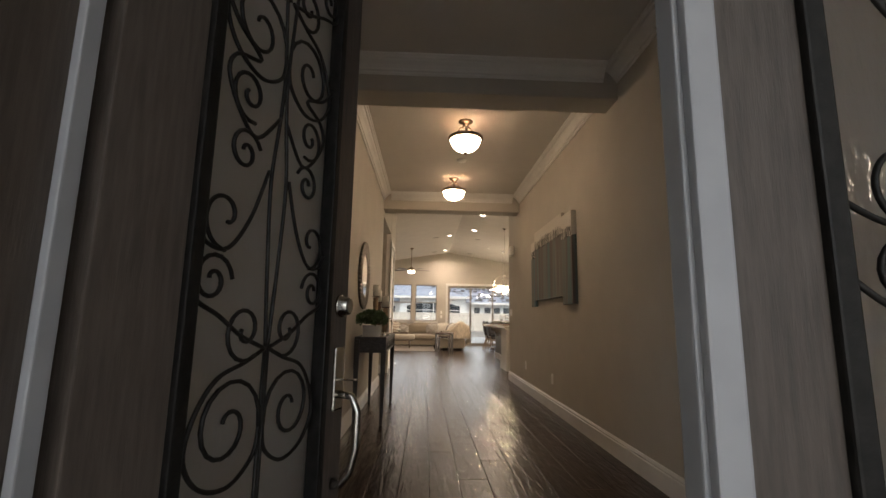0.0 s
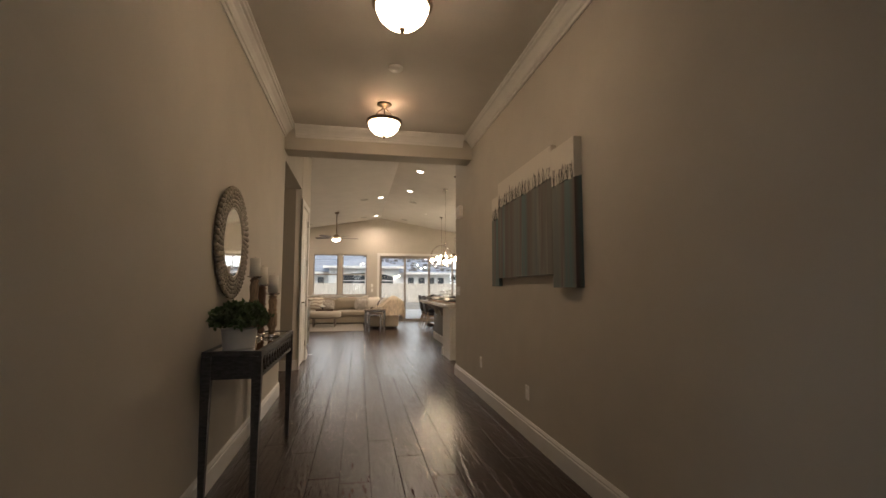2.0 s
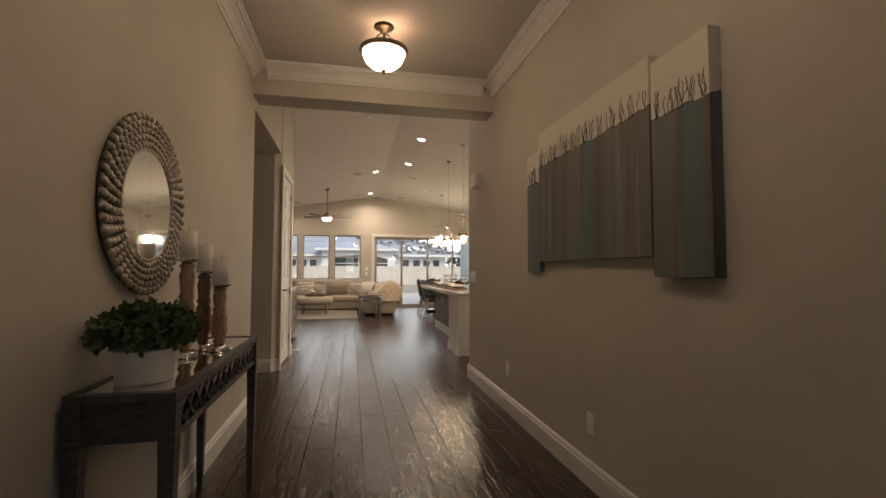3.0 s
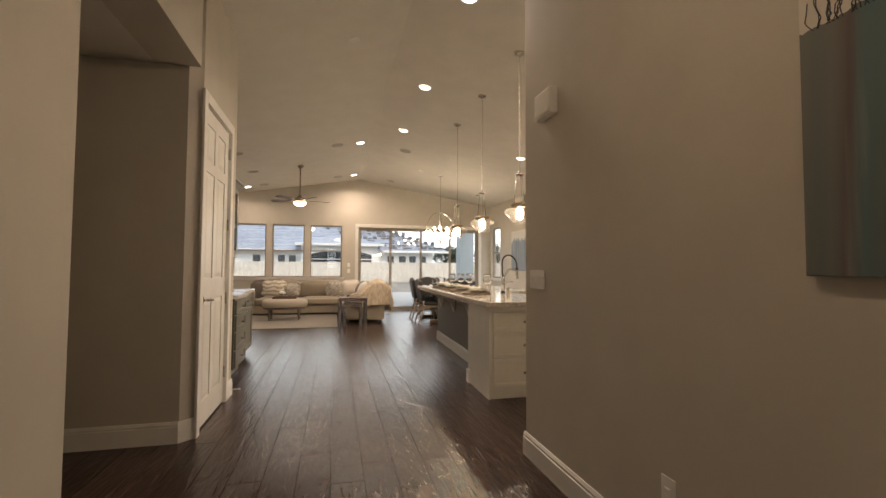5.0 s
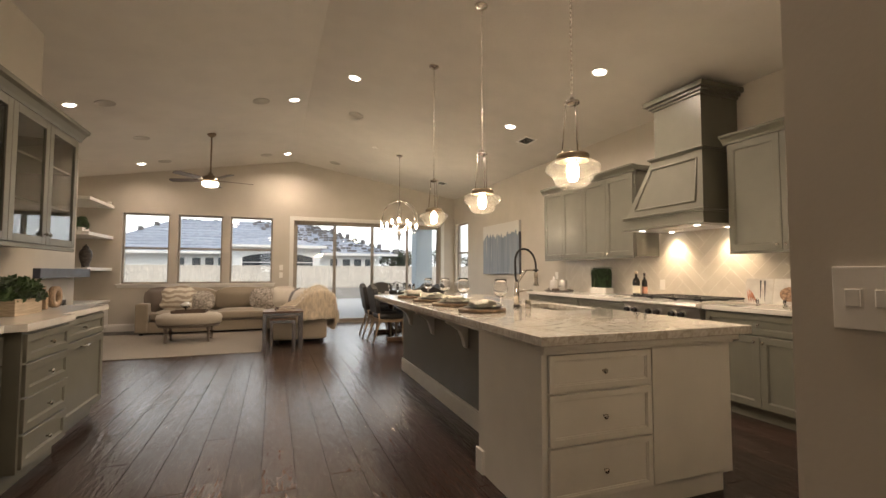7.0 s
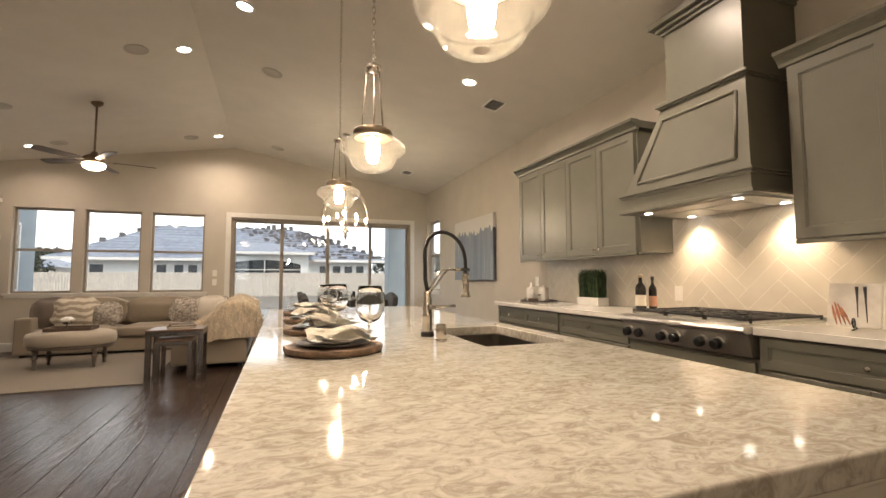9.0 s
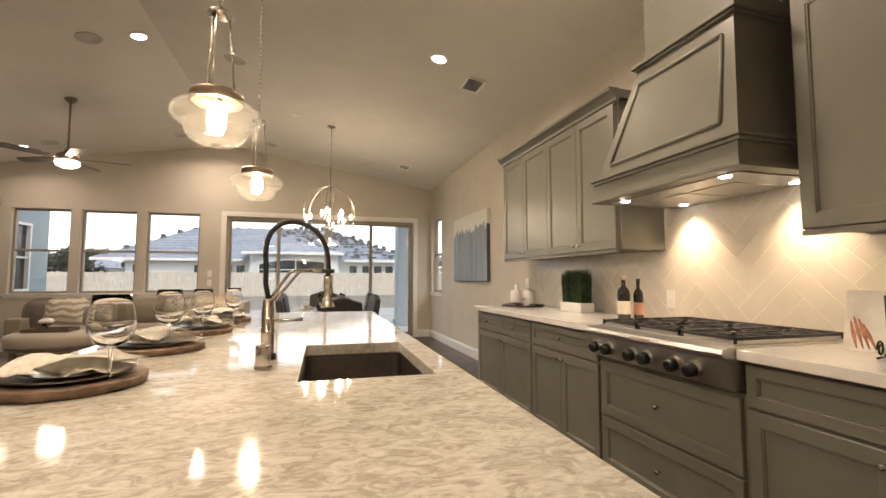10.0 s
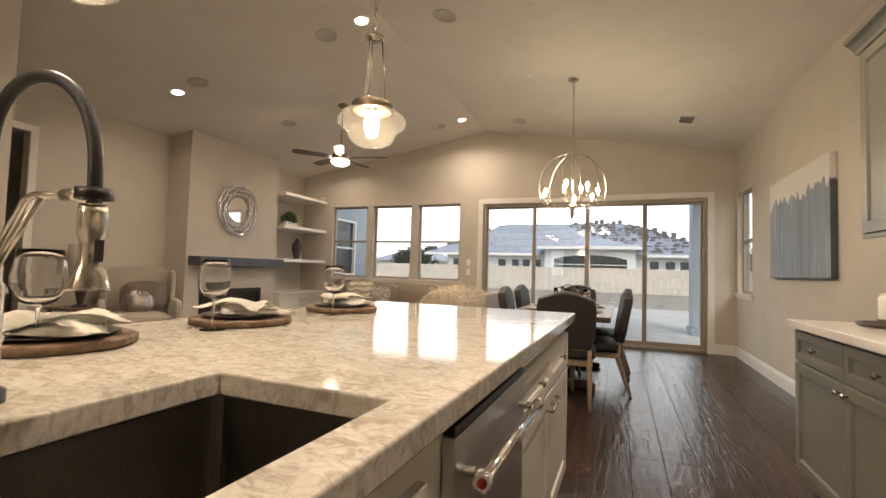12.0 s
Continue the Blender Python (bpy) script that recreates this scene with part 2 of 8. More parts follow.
SIDE_DOOR = (2.0, 2.92, 0, 2.50)     # doorway in the foyer's left wall
R_OPEN = (1.15, 2.74, 0, 2.84)        # opening in the foyer's right wall
PASS_Y0, PASS_Y1, PASS_Z = 7.31, 8.87, 2.69
PANTRY = (9.0, 9.82, 0, 2.48)
BUF_Y0, BUF_Y1, BUF_X = 10.09, 12.45, -1.37

wall("wall_hall_left", "y", HL - 0.12, HL, DOOR_Y, PASS_Y0, 0, HALL_C + 0.1, [SIDE_DOOR])
wall("wall_hall_right", "y", HR, HR + 0.30, DOOR_Y, 8.15, 0, 3.9, [R_OPEN])
wall("wall_front", "x", DOOR_Y - 0.14, DOOR_Y, -4.2, 6.2, 0, HALL_C + 0.1, [(-0.365, 1.435, 0, 2.52)])
wall("wall_passage_head", "y", HL - 0.30, HL, PASS_Y0, PASS_Y1, PASS_Z, 3.9)
wall("wall_passage", "x", PASS_Y1, PASS_Y1 + 0.12, -3.0, HL - 0.08, 0, 2.76)
wall("wall_pantry", "y", HL - 0.12, HL, PASS_Y1 + 0.08, BUF_Y0, 0, 3.9, [PANTRY])
# the corner is cut off at the passage
_bm = bmesh.new()
prism(_bm, [(HL - 0.0799, PASS_Y1), (HL, PASS_Y1 + 0.0799), (HL - 0.0799, PASS_Y1 + 0.0799)], "z", 0, 3.9)
S("wall_corner", _bm, M["wall"])
_bm = bmesh.new()
prism(_bm, [(HL - 0.082, PASS_Y1 - 0.017), (HL + 0.012, PASS_Y1 + 0.078), (HL, PASS_Y1 + 0.08), (HL - 0.085, PASS_Y1 - 0.002)], "z", 0, 0.148)
S("baseboard", _bm, M["trim"])
wall("wall_pantry_inside", "y", HL - 1.0, HL - 0.9, PASS_Y1 + 0.12, BUF_Y0 - 0.12, 0, 3.9)
wall("wall_buffet_near", "x", BUF_Y0 - 0.12, BUF_Y0, BUF_X - 0.1, HL - 0.12, 0, 3.9)
wall("wall_buffet", "y", BUF_X - 0.12, BUF_X, BUF_Y0, BUF_Y1 + 0.03, 0, 3.9)
wall("wall_living_near", "x", BUF_Y1 - 0.09, BUF_Y1 + 0.03, LEFT - 0.12, BUF_X - 0.12, 0, 3.9)
wall("wall_left", "y", LEFT - 0.12, LEFT, BUF_Y1 + 0.03, BACK, 0, 3.4, [(12.70, 13.38, 0, 2.62)])
# two unseen walls, added to keep outside light out of the left room
wall("wall_left_room_near", "x", 11.4, 11.5, LEFT - 2.3, BUF_X - 0.12, 0, 3.9)
wall("wall_left_room_end", "x", 14.7, 14.8, LEFT - 2.2, LEFT - 0.12, 0, 3.0)
wall("wall_left_room", "y", LEFT - 2.3, LEFT - 2.2, 11.5, 14.8, 0, 3.0)
S("chimney_breast", boxes((LEFT, -2.60, 15.12, 16.97, 0.0, 3.30)), M["wall"])
WINDOWS = [(-2.28, -1.44), (-1.29, -0.44), (-0.29, 0.58)]
SLIDE = (1.03, 4.63, 0, 2.385)
wall("wall_back", "x", BACK, BACK + 0.15, LEFT - 0.12, RIGHT + 0.12, 0, 4, [(a, b, 0.955, 2.41) for a, b in WINDOWS] + [SLIDE], top=lambda a: vault(a) + 0.03)
wall("wall_right", "y", RIGHT, RIGHT + 0.15, 8.15, BACK, 0, 3.2, [(17.36, 18.14, 0.94, 2.43)])
wall("wall_kitchen_near", "x", 8.03, 8.15, HR + 0.30, RIGHT + 0.15, 0, 3.9)
# rooms off the foyer
wall("wall_side_room", "x", 5.30, 5.42, -4.2, HL - 0.12, 0, 2.9)
wall("wall_side_room_far", "y", -4.2, -4.08, DOOR_Y, 5.30, 0, 2.9, [(1.3, 2.5, 0.9, 2.3)])
wall("wall_guest_room", "x", 6.7, 6.82, HR + 0.30, 6.2, 0, 2.9)
wall("wall_guest_room_far", "y", 6.08, 6.2, DOOR_Y, 6.7, 0, 2.9, [(3.3, 4.9, 0.9, 2.3)])
wall("wall_guest_vestibule", "x", 2.80, 2.94, HR + 0.30, 6.08, 0, 2.9, [(2.03, 2.76, 0, 2.46)])
wall("wall_vestibule_side", "y", 3.4, 3.5, DOOR_Y, 2.80, 0, 2.9)
wall("wall_passage_end", "y", -3.1, -3.0, 7.3, PASS_Y1, 0, 2.8)
wall("wall_passage_near", "x", PASS_Y0 - 0.12, PASS_Y0, -3.0, HL - 0.12, 0, 2.8)

# beams across the hall
S("hall_beam_near", boxes((HL, HR, 3.40, 3.66, 2.80, HALL_C), bevel=0.006), M["wall"])
S("hall_beam_far", boxes((HL, HR, BEAM_Y0, BEAM_Y1, 2.79, 3.9), bevel=0.006), M["wall"])
# ceilings
S("ceiling_hall", boxes((HL - 0.1, HR + 0.1, DOOR_Y, BEAM_Y0 + 0.02, HALL_C, HALL_C + 0.1)), M["ceiling"])
S("ceiling_side_room", boxes((-4.2, HL - 0.12, DOOR_Y, 5.36, 2.82, 2.9)), M["ceiling"])
S("ceiling_guest_room", boxes((HR + 0.30, 6.2, DOOR_Y, 6.76, 2.80, 2.9)), M["ceiling"])
S("ceiling_passage", boxes((-3.0, HL - 0.30, PASS_Y0, PASS_Y1, PASS_Z, PASS_Z + 0.1)), M["ceiling"])
S("ceiling_left_room", boxes((LEFT - 2.3, LEFT - 0.12, 11.4, 14.7, 2.9, 3.0)), M["ceiling"])
_bm = bmesh.new()
prism(_bm, [(LEFT - 0.12, vault(LEFT - 0.12)), (RIDGE_X, RIDGE_Z), (RIGHT + 0.15, vault(RIGHT + 0.15)), (RIGHT + 0.15, 4.0), (LEFT - 0.12, 4.0)], "y", BEAM_Y0 + 0.02, BACK + 0.15)
S("ceiling_vault", _bm, M["ceiling"])
_bm = bmesh.new()
S("roof_over_rooms", boxes((-5.5, 6.3, DOOR_Y - 0.1, BACK + 0.15, 4.02, 4.1)), M["ceiling"])


def profile_run(name, outline, axis, a0, a1, mat=None):
    bm = bmesh.new()
    prism(bm, outline, axis, a0, a1)
    return S(name, bm, mat or M["trim"])


def baseboard(axis, face, sign, a0, a1, h=0.15):
    """sign: the way that the board stands out from the wall face."""
    o = [(face + sign * 0.001, 0.0), (face + sign * 0.017, 0.0), (face + sign * 0.017, h - 0.035), (face + sign * 0.012, h - 0.03), (face + sign * 0.014, h - 0.018), (face + sign * 0.006, h), (face + sign * 0.001, h)]
    return profile_run("baseboard", o, axis, a0, a1)


def crown(axis, face, sign, a0, a1, z):
    o = [(face + sign * u, z - v) for u, v in ((0.001, 0), (0.001, 0.125), (0.012, 0.125), (0.016, 0.115), (0.018, 0.103), (0.030, 0.098), (0.035, 0.083), (0.052, 0.060), (0.076, 0.041),
                                                 (0.081, 0.031), (0.098, 0.027), (0.104, 0.014), (0.116, 0.011), (0.120, 0))]
    return profile_run("crown_moulding", o, axis, a0, a1)


baseboard("y", HL, 1, SIDE_DOOR[1] + 0.122, PASS_Y0 - 0.001)
baseboard("y", HL, 1, DOOR_Y + 0.002, SIDE_DOOR[0] - 0.122)
baseboard("y", HR, -1, R_OPEN[1] - 0.017, 8.167)
baseboard("x", R_OPEN[1], -1, HR + 0.001, HR + 0.30)
baseboard("x", 8.15, 1, HR + 0.001, RIGHT)
baseboard("x", PASS_Y1, -1, -2.9, HL - 0.08)
baseboard("y", HL, 1, PANTRY[1] + 0.085, BUF_Y0 - 0.001)
baseboard("x", BACK, -1, LEFT, SLIDE[0] - 0.09)
baseboard("x", BACK, -1, SLIDE[1] + 0.09, RIGHT)
baseboard("y", RIGHT, -1, 13.62, BACK - 0.018)
baseboard("y", LEFT, 1, 13.5, 15.12)
baseboard("y", -2.60, 1, 15.12, 15.35)
baseboard("x", 5.30, -1, -4.0, HL - 0.12)
baseboard("x", 6.7, -1, HR + 0.3, 6.0)
baseboard("y", 6.08, -1, DOOR_Y, 6.68)
crown("y", HL, 1, DOOR_Y, 3.40, HALL_C)
crown("y", HR, -1, DOOR_Y, 3.40, HALL_C)
crown("x", 3.40, -1, HL + 0.120, HR - 0.120, HALL_C)
crown("y", HL, 1, 3.66, BEAM_Y0, HALL_C)
crown("y", HR, -1, 3.66, BEAM_Y0, HALL_C)
crown("x", BEAM_Y0, -1, HL + 0.120, HR - 0.120, HALL_C)
crown("x", 3.66, 1, HL + 0.120, HR - 0.120, HALL_C)


def casing(axis, face, sign, hole, w=0.08, name="door_trim"):
    """Mouldings on a wall face round an opening that reaches the floor."""
    a0, a1, z0, z1 = hole
    d = (face + sign * 0.001, face + sign * 0.02)
    lo, hi = min(d), max(d)
    def b(p, q, r, s):
        return (lo, hi, p, q, r, s) if axis == "y" else (p, q, lo, hi, r, s)
    S(name, boxes(b(a0 - w, a0, 0, z1 + w), b(a1, a1 + w, 0, z1 + w), b(a0, a1, z1, z1 + w), bevel=0.004), M["trim"])


casing("y", HL, 1, PANTRY)
casing("y", HL, 1, SIDE_DOOR, 0.12)
casing("y", LEFT, 1, (12.70, 13.38, 0, 2.62))
S("door_jamb_side_room", boxes((HL - 0.125, HL + 0.002, SIDE_DOOR[1] - 0.022, SIDE_DOOR[1] - 0.001, 0, 2.44), (HL - 0.125, HL + 0.002, SIDE_DOOR[0] + 0.001, SIDE_DOOR[0] + 0.022, 0, 2.44), (HL - 0.125, HL + 0.002, SIDE_DOOR[0] + 0.022, SIDE_DOOR[1] - 0.022, 2.418, 2.439)), M["trim"])
def quartz():
    """Cream stone of small overlapping flakes, with soft grey-brown between them."""
    m = material("polished_quartz", (0.66, 0.61, 0.52), 0.07, vary=0.05, scale=14, spec=0.55)
    t = m.node_tree
    n, link = t.nodes, t.links.new
    co = n.new("ShaderNodeTexCoord")
    mp = n.new("ShaderNodeMapping")
    mp.inputs["Rotation"].default_value = (0, 0, radians(28))
    mp.inputs["Scale"].default_value = (1.0, 1.7, 1.0)
    link(co.outputs["Object"], mp.inputs["Vector"])
    flakes, drift = n.new("ShaderNodeTexNoise"), n.new("ShaderNodeTexNoise")
    for g, scale, detail, rough, twist in ((flakes, 21, 7, 0.66, 1.6), (drift, 7, 4, 0.6, 0.8)):
        g.inputs["Scale"].default_value, g.inputs["Detail"].default_value = scale, detail
        g.inputs["Roughness"].default_value, g.inputs["Distortion"].default_value = rough, twist
        link(mp.outputs["Vector"], g.inputs["Vector"])
    add = n.new("ShaderNodeMath")
    add.operation = "MULTIPLY_ADD"
    add.inputs[1].default_value = 0.35
    link(drift.outputs["Fac"], add.inputs[0])
    link(flakes.outputs["Fac"], add.inputs[2])
    ramp = n.new("ShaderNodeValToRGB")
    e = ramp.color_ramp.elements
    e[0].position, e[0].color = 0.52, (0.335, 0.305, 0.255, 1)
    e[1].position, e[1].color = 0.82, (0.57, 0.55, 0.505, 1)
    for at, c in ((0.61, (0.405, 0.375, 0.325)), (0.67, (0.47, 0.445, 0.395)), (0.74, (0.52, 0.495, 0.45))):
        k = e.new(at)
        k.color = (*c, 1)
    link(add.outputs[0], ramp.inputs["Fac"])
    link(ramp.outputs["Color"], n["Principled BSDF"].inputs["Base Color"])
    return m


def blown_glass(name):
    """Solid clear glass that bends light."""
    m = bpy.data.materials.new(name)
    m.use_nodes = True
    t = m.node_tree
    t.nodes.remove(t.nodes["Principled BSDF"])
    g = t.nodes.new("ShaderNodeBsdfGlass")
    g.inputs["Color"].default_value, g.inputs["Roughness"].default_value, g.inputs["IOR"].default_value = (0.99, 0.99, 0.985, 1), 0.0, 1.45
    t.links.new(g.outputs[0], t.nodes["Material Output"].inputs[0])
    return m


def rippled_glass():
    """Cast glass with a wavy face: it bends what lies behind and scatters a part of the light."""
    m = bpy.data.materials.new("rippled_glass")
    m.use_nodes = True
    t = m.node_tree
    t.nodes.remove(t.nodes["Principled BSDF"])
    g, soft, mx, wave, bp = (t.nodes.new(k) for k in ("ShaderNodeBsdfGlass", "ShaderNodeBsdfTranslucent", "ShaderNodeMixShader", "ShaderNodeTexNoise", "ShaderNodeBump"))
    g.inputs["Color"].default_value, g.inputs["Roughness"].default_value, g.inputs["IOR"].default_value = (0.90, 0.91, 0.92, 1), 0.10, 1.4
    soft.inputs[0].default_value = (0.93, 0.93, 0.93, 1)
    mx.inputs[0].default_value = 0.55
    wave.inputs["Scale"].default_value, wave.inputs["Detail"].default_value = 45, 2
    bp.inputs["Strength"].default_value, bp.inputs["Distance"].default_value = 1.0, 0.004
    t.links.new(wave.outputs["Fac"], bp.inputs["Height"])
    t.links.new(bp.outputs["Normal"], g.inputs["Normal"])
    t.links.new(g.outputs[0], mx.inputs[1])
    t.links.new(soft.outputs[0], mx.inputs[2])
    t.links.new(mx.outputs[0], t.nodes["Material Output"].inputs[0])
    return m


M["quartz"] = quartz()
M["rippled"] = rippled_glass()
M.update(
    counter=material("white_counter", (0.72, 0.70, 0.66), 0.10, vary=0.02, scale=20, spec=0.55),
    greige=material("greige_cabinet_paint", (0.150, 0.147, 0.119), 0.36, vary=0.03, scale=6, bump=0.0002, bump_scale=90),
    cream=material("cream_island_paint", (0.70, 0.68, 0.625), 0.42, vary=0.02, scale=6, bump=0.0002, bump_scale=90),
    steel=material("brushed_steel", (0.66, 0.645, 0.62), 0.33, 1.0, vary=0.06, scale=40, stretch=(1, 12, 1)),
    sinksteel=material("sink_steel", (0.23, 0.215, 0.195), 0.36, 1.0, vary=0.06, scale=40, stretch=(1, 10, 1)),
    nickel=material("satin_nickel", (0.60, 0.565, 0.51), 0.24, 1.0, vary=0.04, scale=25),
    chrome=material("polished_chrome", (0.78, 0.77, 0.76), 0.06, 1.0, vary=0.01),
    darksteel=material("dark_cast_iron", (0.03, 0.03, 0.031), 0.5, 0.3, vary=0.15, scale=40, bump=0.0004, bump_scale=200),
    black=material("black_plastic", (0.012, 0.012, 0.013), 0.35, vary=0.1),
    hose=material("black_hose", (0.016, 0.016, 0.018), 0.45, 0.2, vary=0.1, bump=0.0008, bump_scale=260),
    bronze=material("brushed_bronze_nickel", (0.30, 0.24, 0.18), 0.32, 1.0, vary=0.08, scale=25),
    sofa=material("beige_linen", (0.31, 0.262, 0.20), 0.92, vary=0.10, scale=180, second_scale=3, bump=0.0016, bump_scale=420, sheen=0.35),
    hammered=material("hammered_silver", (0.40, 0.375, 0.35), 0.24, 1.0, vary=0.15, scale=30, bump=0.0015, bump_scale=70),
    ottoman=material("cream_linen", (0.44, 0.395, 0.33), 0.92, vary=0.08, scale=180, bump=0.0014, bump_scale=420, sheen=0.3),
    cushion_light=material("cream_cushion_cloth", (0.66, 0.61, 0.53), 0.92, vary=0.1, scale=120, bump=0.0015, bump_scale=380, sheen=0.3),
    cushion_grey=material("patterned_grey_cloth", (0.50, 0.46, 0.40), 0.9, vary=0.1, scale=26, second=(0.16, 0.14, 0.13), bump=0.001, bump_scale=300),
    cushion_dark=material("brown_grey_cushion_cloth", (0.145, 0.118, 0.10), 0.85, vary=0.12, scale=140, bump=0.001, bump_scale=380, sheen=0.3),
    sequin=material("silver_sequin_cloth", (0.45, 0.42, 0.39), 0.28, 0.8, vary=0.35, scale=90, bump=0.003, bump_scale=160),
    fur=material("cream_fur", (0.64, 0.55, 0.42), 0.95, vary=0.12, scale=30, stretch=(1, 1, 0.35), bump=0.012, bump_scale=60, sheen=0.5),
    rug=material("beige_rug_pile", (0.205, 0.175, 0.14), 0.97, vary=0.12, scale=60, second=(0.145, 0.12, 0.092), second_scale=1.6, bump=0.004, bump_scale=240, sheen=0.3),
    leather=material("charcoal_upholstery", (0.030, 0.028, 0.028), 0.55, vary=0.15, scale=60, bump=0.0008, bump_scale=220),
    chairleg=material("weathered_oak_leg", (0.33, 0.245, 0.165), 0.55, vary=0.18, scale=20, stretch=(4, 4, 0.5), bump=0.0006, bump_scale=90),
    tablewood=material("dark_walnut_table", (0.16, 0.095, 0.06), 0.35, vary=0.2, scale=14, stretch=(5, 0.6, 1), bump=0.0004, bump_scale=80),
    console=material("distressed_charcoal_wood", (0.060, 0.054, 0.052), 0.5, vary=0.3, scale=24, stretch=(1, 0.4, 3), second=(0.025, 0.022, 0.021), bump=0.0008, bump_scale=70),
    mirrorface=material("mirror_silver", (0.86, 0.86, 0.85), 0.01, 1.0, vary=0.0),
    beads=material("antique_silver_beads", (0.36, 0.32, 0.27), 0.38, 0.85, vary=0.22, scale=60),
    candle=material("ivory_wax", (0.78, 0.74, 0.66), 0.55, vary=0.03, scale=8),
    turnedwood=material("washed_turned_wood", (0.36, 0.255, 0.165), 0.6, vary=0.2, scale=30, stretch=(4, 4, 0.6), bump=0.0006, bump_scale=90),
    leaf=material("leaf_green", (0.055, 0.10, 0.035), 0.6, vary=0.35, scale=12),
    grass=material("grass_green", (0.030, 0.066, 0.020), 0.6, vary=0.4, scale=20),
    whitepot=material("white_ceramic", (0.72, 0.70, 0.66), 0.35, vary=0.04, scale=10, bump=0.0006, bump_scale=50),
    crate=material("pale_wood_box", (0.52, 0.42, 0.30), 0.65, vary=0.12, scale=18, stretch=(1, 0.4, 4), bump=0.0006, bump_scale=80),
    bark=material("round_wood_slice", (0.16, 0.10, 0.063), 0.6, vary=0.3, scale=24, bump=0.0015, bump_scale=60),
    plate=material("glazed_plate", (0.70, 0.68, 0.63), 0.15, vary=0.03, scale=8),
    darkplate=material("dark_charger", (0.06, 0.045, 0.035), 0.35, vary=0.15, scale=12),
    napkin=material("white_napkin_cloth", (0.80, 0.775, 0.71), 0.9, vary=0.05, scale=60, bump=0.001, bump_scale=300),
    goblet=blown_glass("goblet_glass"),
    shadeglass=clear_glass("shade_glass", (0.975, 0.97, 0.96), 0.5, milky=0.008),
    cabglass=clear_glass("cabinet_glass", (0.86, 0.87, 0.86), 0.6),
    plasticwhite=material("white_plastic", (0.84, 0.82, 0.78), 0.35, vary=0.01),
    tile=material("cream_glazed_tile", (0.68, 0.64, 0.57), 0.18, vary=0.03, scale=5, per_piece=0.015, bump=0.0003, bump_scale=30),
    grout=material("pale_grout", (0.86, 0.83, 0.77), 0.85, vary=0.04, scale=30),
    slate=material("dark_slate_tile", (0.018, 0.018, 0.02), 0.3, vary=0.15, scale=8),
    mantel=material("dark_blue_grey_mantel", (0.075, 0.082, 0.105), 0.35, vary=0.1, scale=10),
    bottle=material("dark_bottle_glass", (0.012, 0.011, 0.010), 0.06, vary=0.1, spec=0.7),
    paper=material("cream_label_paper", (0.72, 0.68, 0.58), 0.7, vary=0.03),
    amber=material("pink_brown_label", (0.42, 0.22, 0.15), 0.6, vary=0.05),
    ink=material("dark_print", (0.03, 0.03, 0.035), 0.6, vary=0.05),
    blade=material("dark_walnut_blade", (0.07, 0.055, 0.045), 0.4, vary=0.15, scale=10),
    fence=material("weathered_fence_wood", (0.56, 0.51, 0.44), 0.9, vary=0.16, scale=6, stretch=(8, 1, 0.5), per_piece=0.14, bump=0.002, bump_scale=30),
    roof=material("blue_grey_roof_sheet", (0.36, 0.40, 0.47), 0.7, vary=0.12, scale=3, second=(0.26, 0.29, 0.35), per_piece=0.08),
    rooftile=material("grey_brown_roof_tile", (0.20, 0.19, 0.19), 0.8, vary=0.25, scale=8, per_piece=0.3),
    asphalt=material("bare_soil", (0.30, 0.27, 0.23), 0.95, vary=0.15, scale=1.5, bump=0.01, bump_scale=8),
    foliage=material("far_tree_leaves", (0.045, 0.06, 0.035), 0.8, vary=0.35, scale=2),
    darkwindow=material("dark_far_glass", (0.03, 0.035, 0.04), 0.1, vary=0.1),
    lampshade=material("linen_lampshade", (0.62, 0.56, 0.46), 0.9, vary=0.05, scale=90),
    vase=material("dark_patterned_ceramic", (0.07, 0.06, 0.055), 0.3, vary=0.4, scale=25, second=(0.02, 0.018, 0.017)),
    book=material("brown_book_cloth", (0.11, 0.075, 0.055), 0.7, vary=0.1, scale=30),
    hinge=material("worn_nickel_hinge", (0.50, 0.48, 0.45), 0.35, 0.35, vary=0.1),
    sofafoot=material("dark_stained_foot", (0.035, 0.025, 0.02), 0.4, vary=0.15),
    bulb=glow("warm_bulb", (1.0, 0.80, 0.52), 60.0),
    flame=glow("candle_bulb", (1.0, 0.82, 0.55), 40.0),
    can=glow("recessed_lamp_face", (1.0, 0.90, 0.76), 14.0),
    dish=glow("lit_alabaster_dish", (1.0, 0.73, 0.48), 19.5),
    fanglow=glow("lit_fan_dish", (1.0, 0.88, 0.70), 12.0),
)


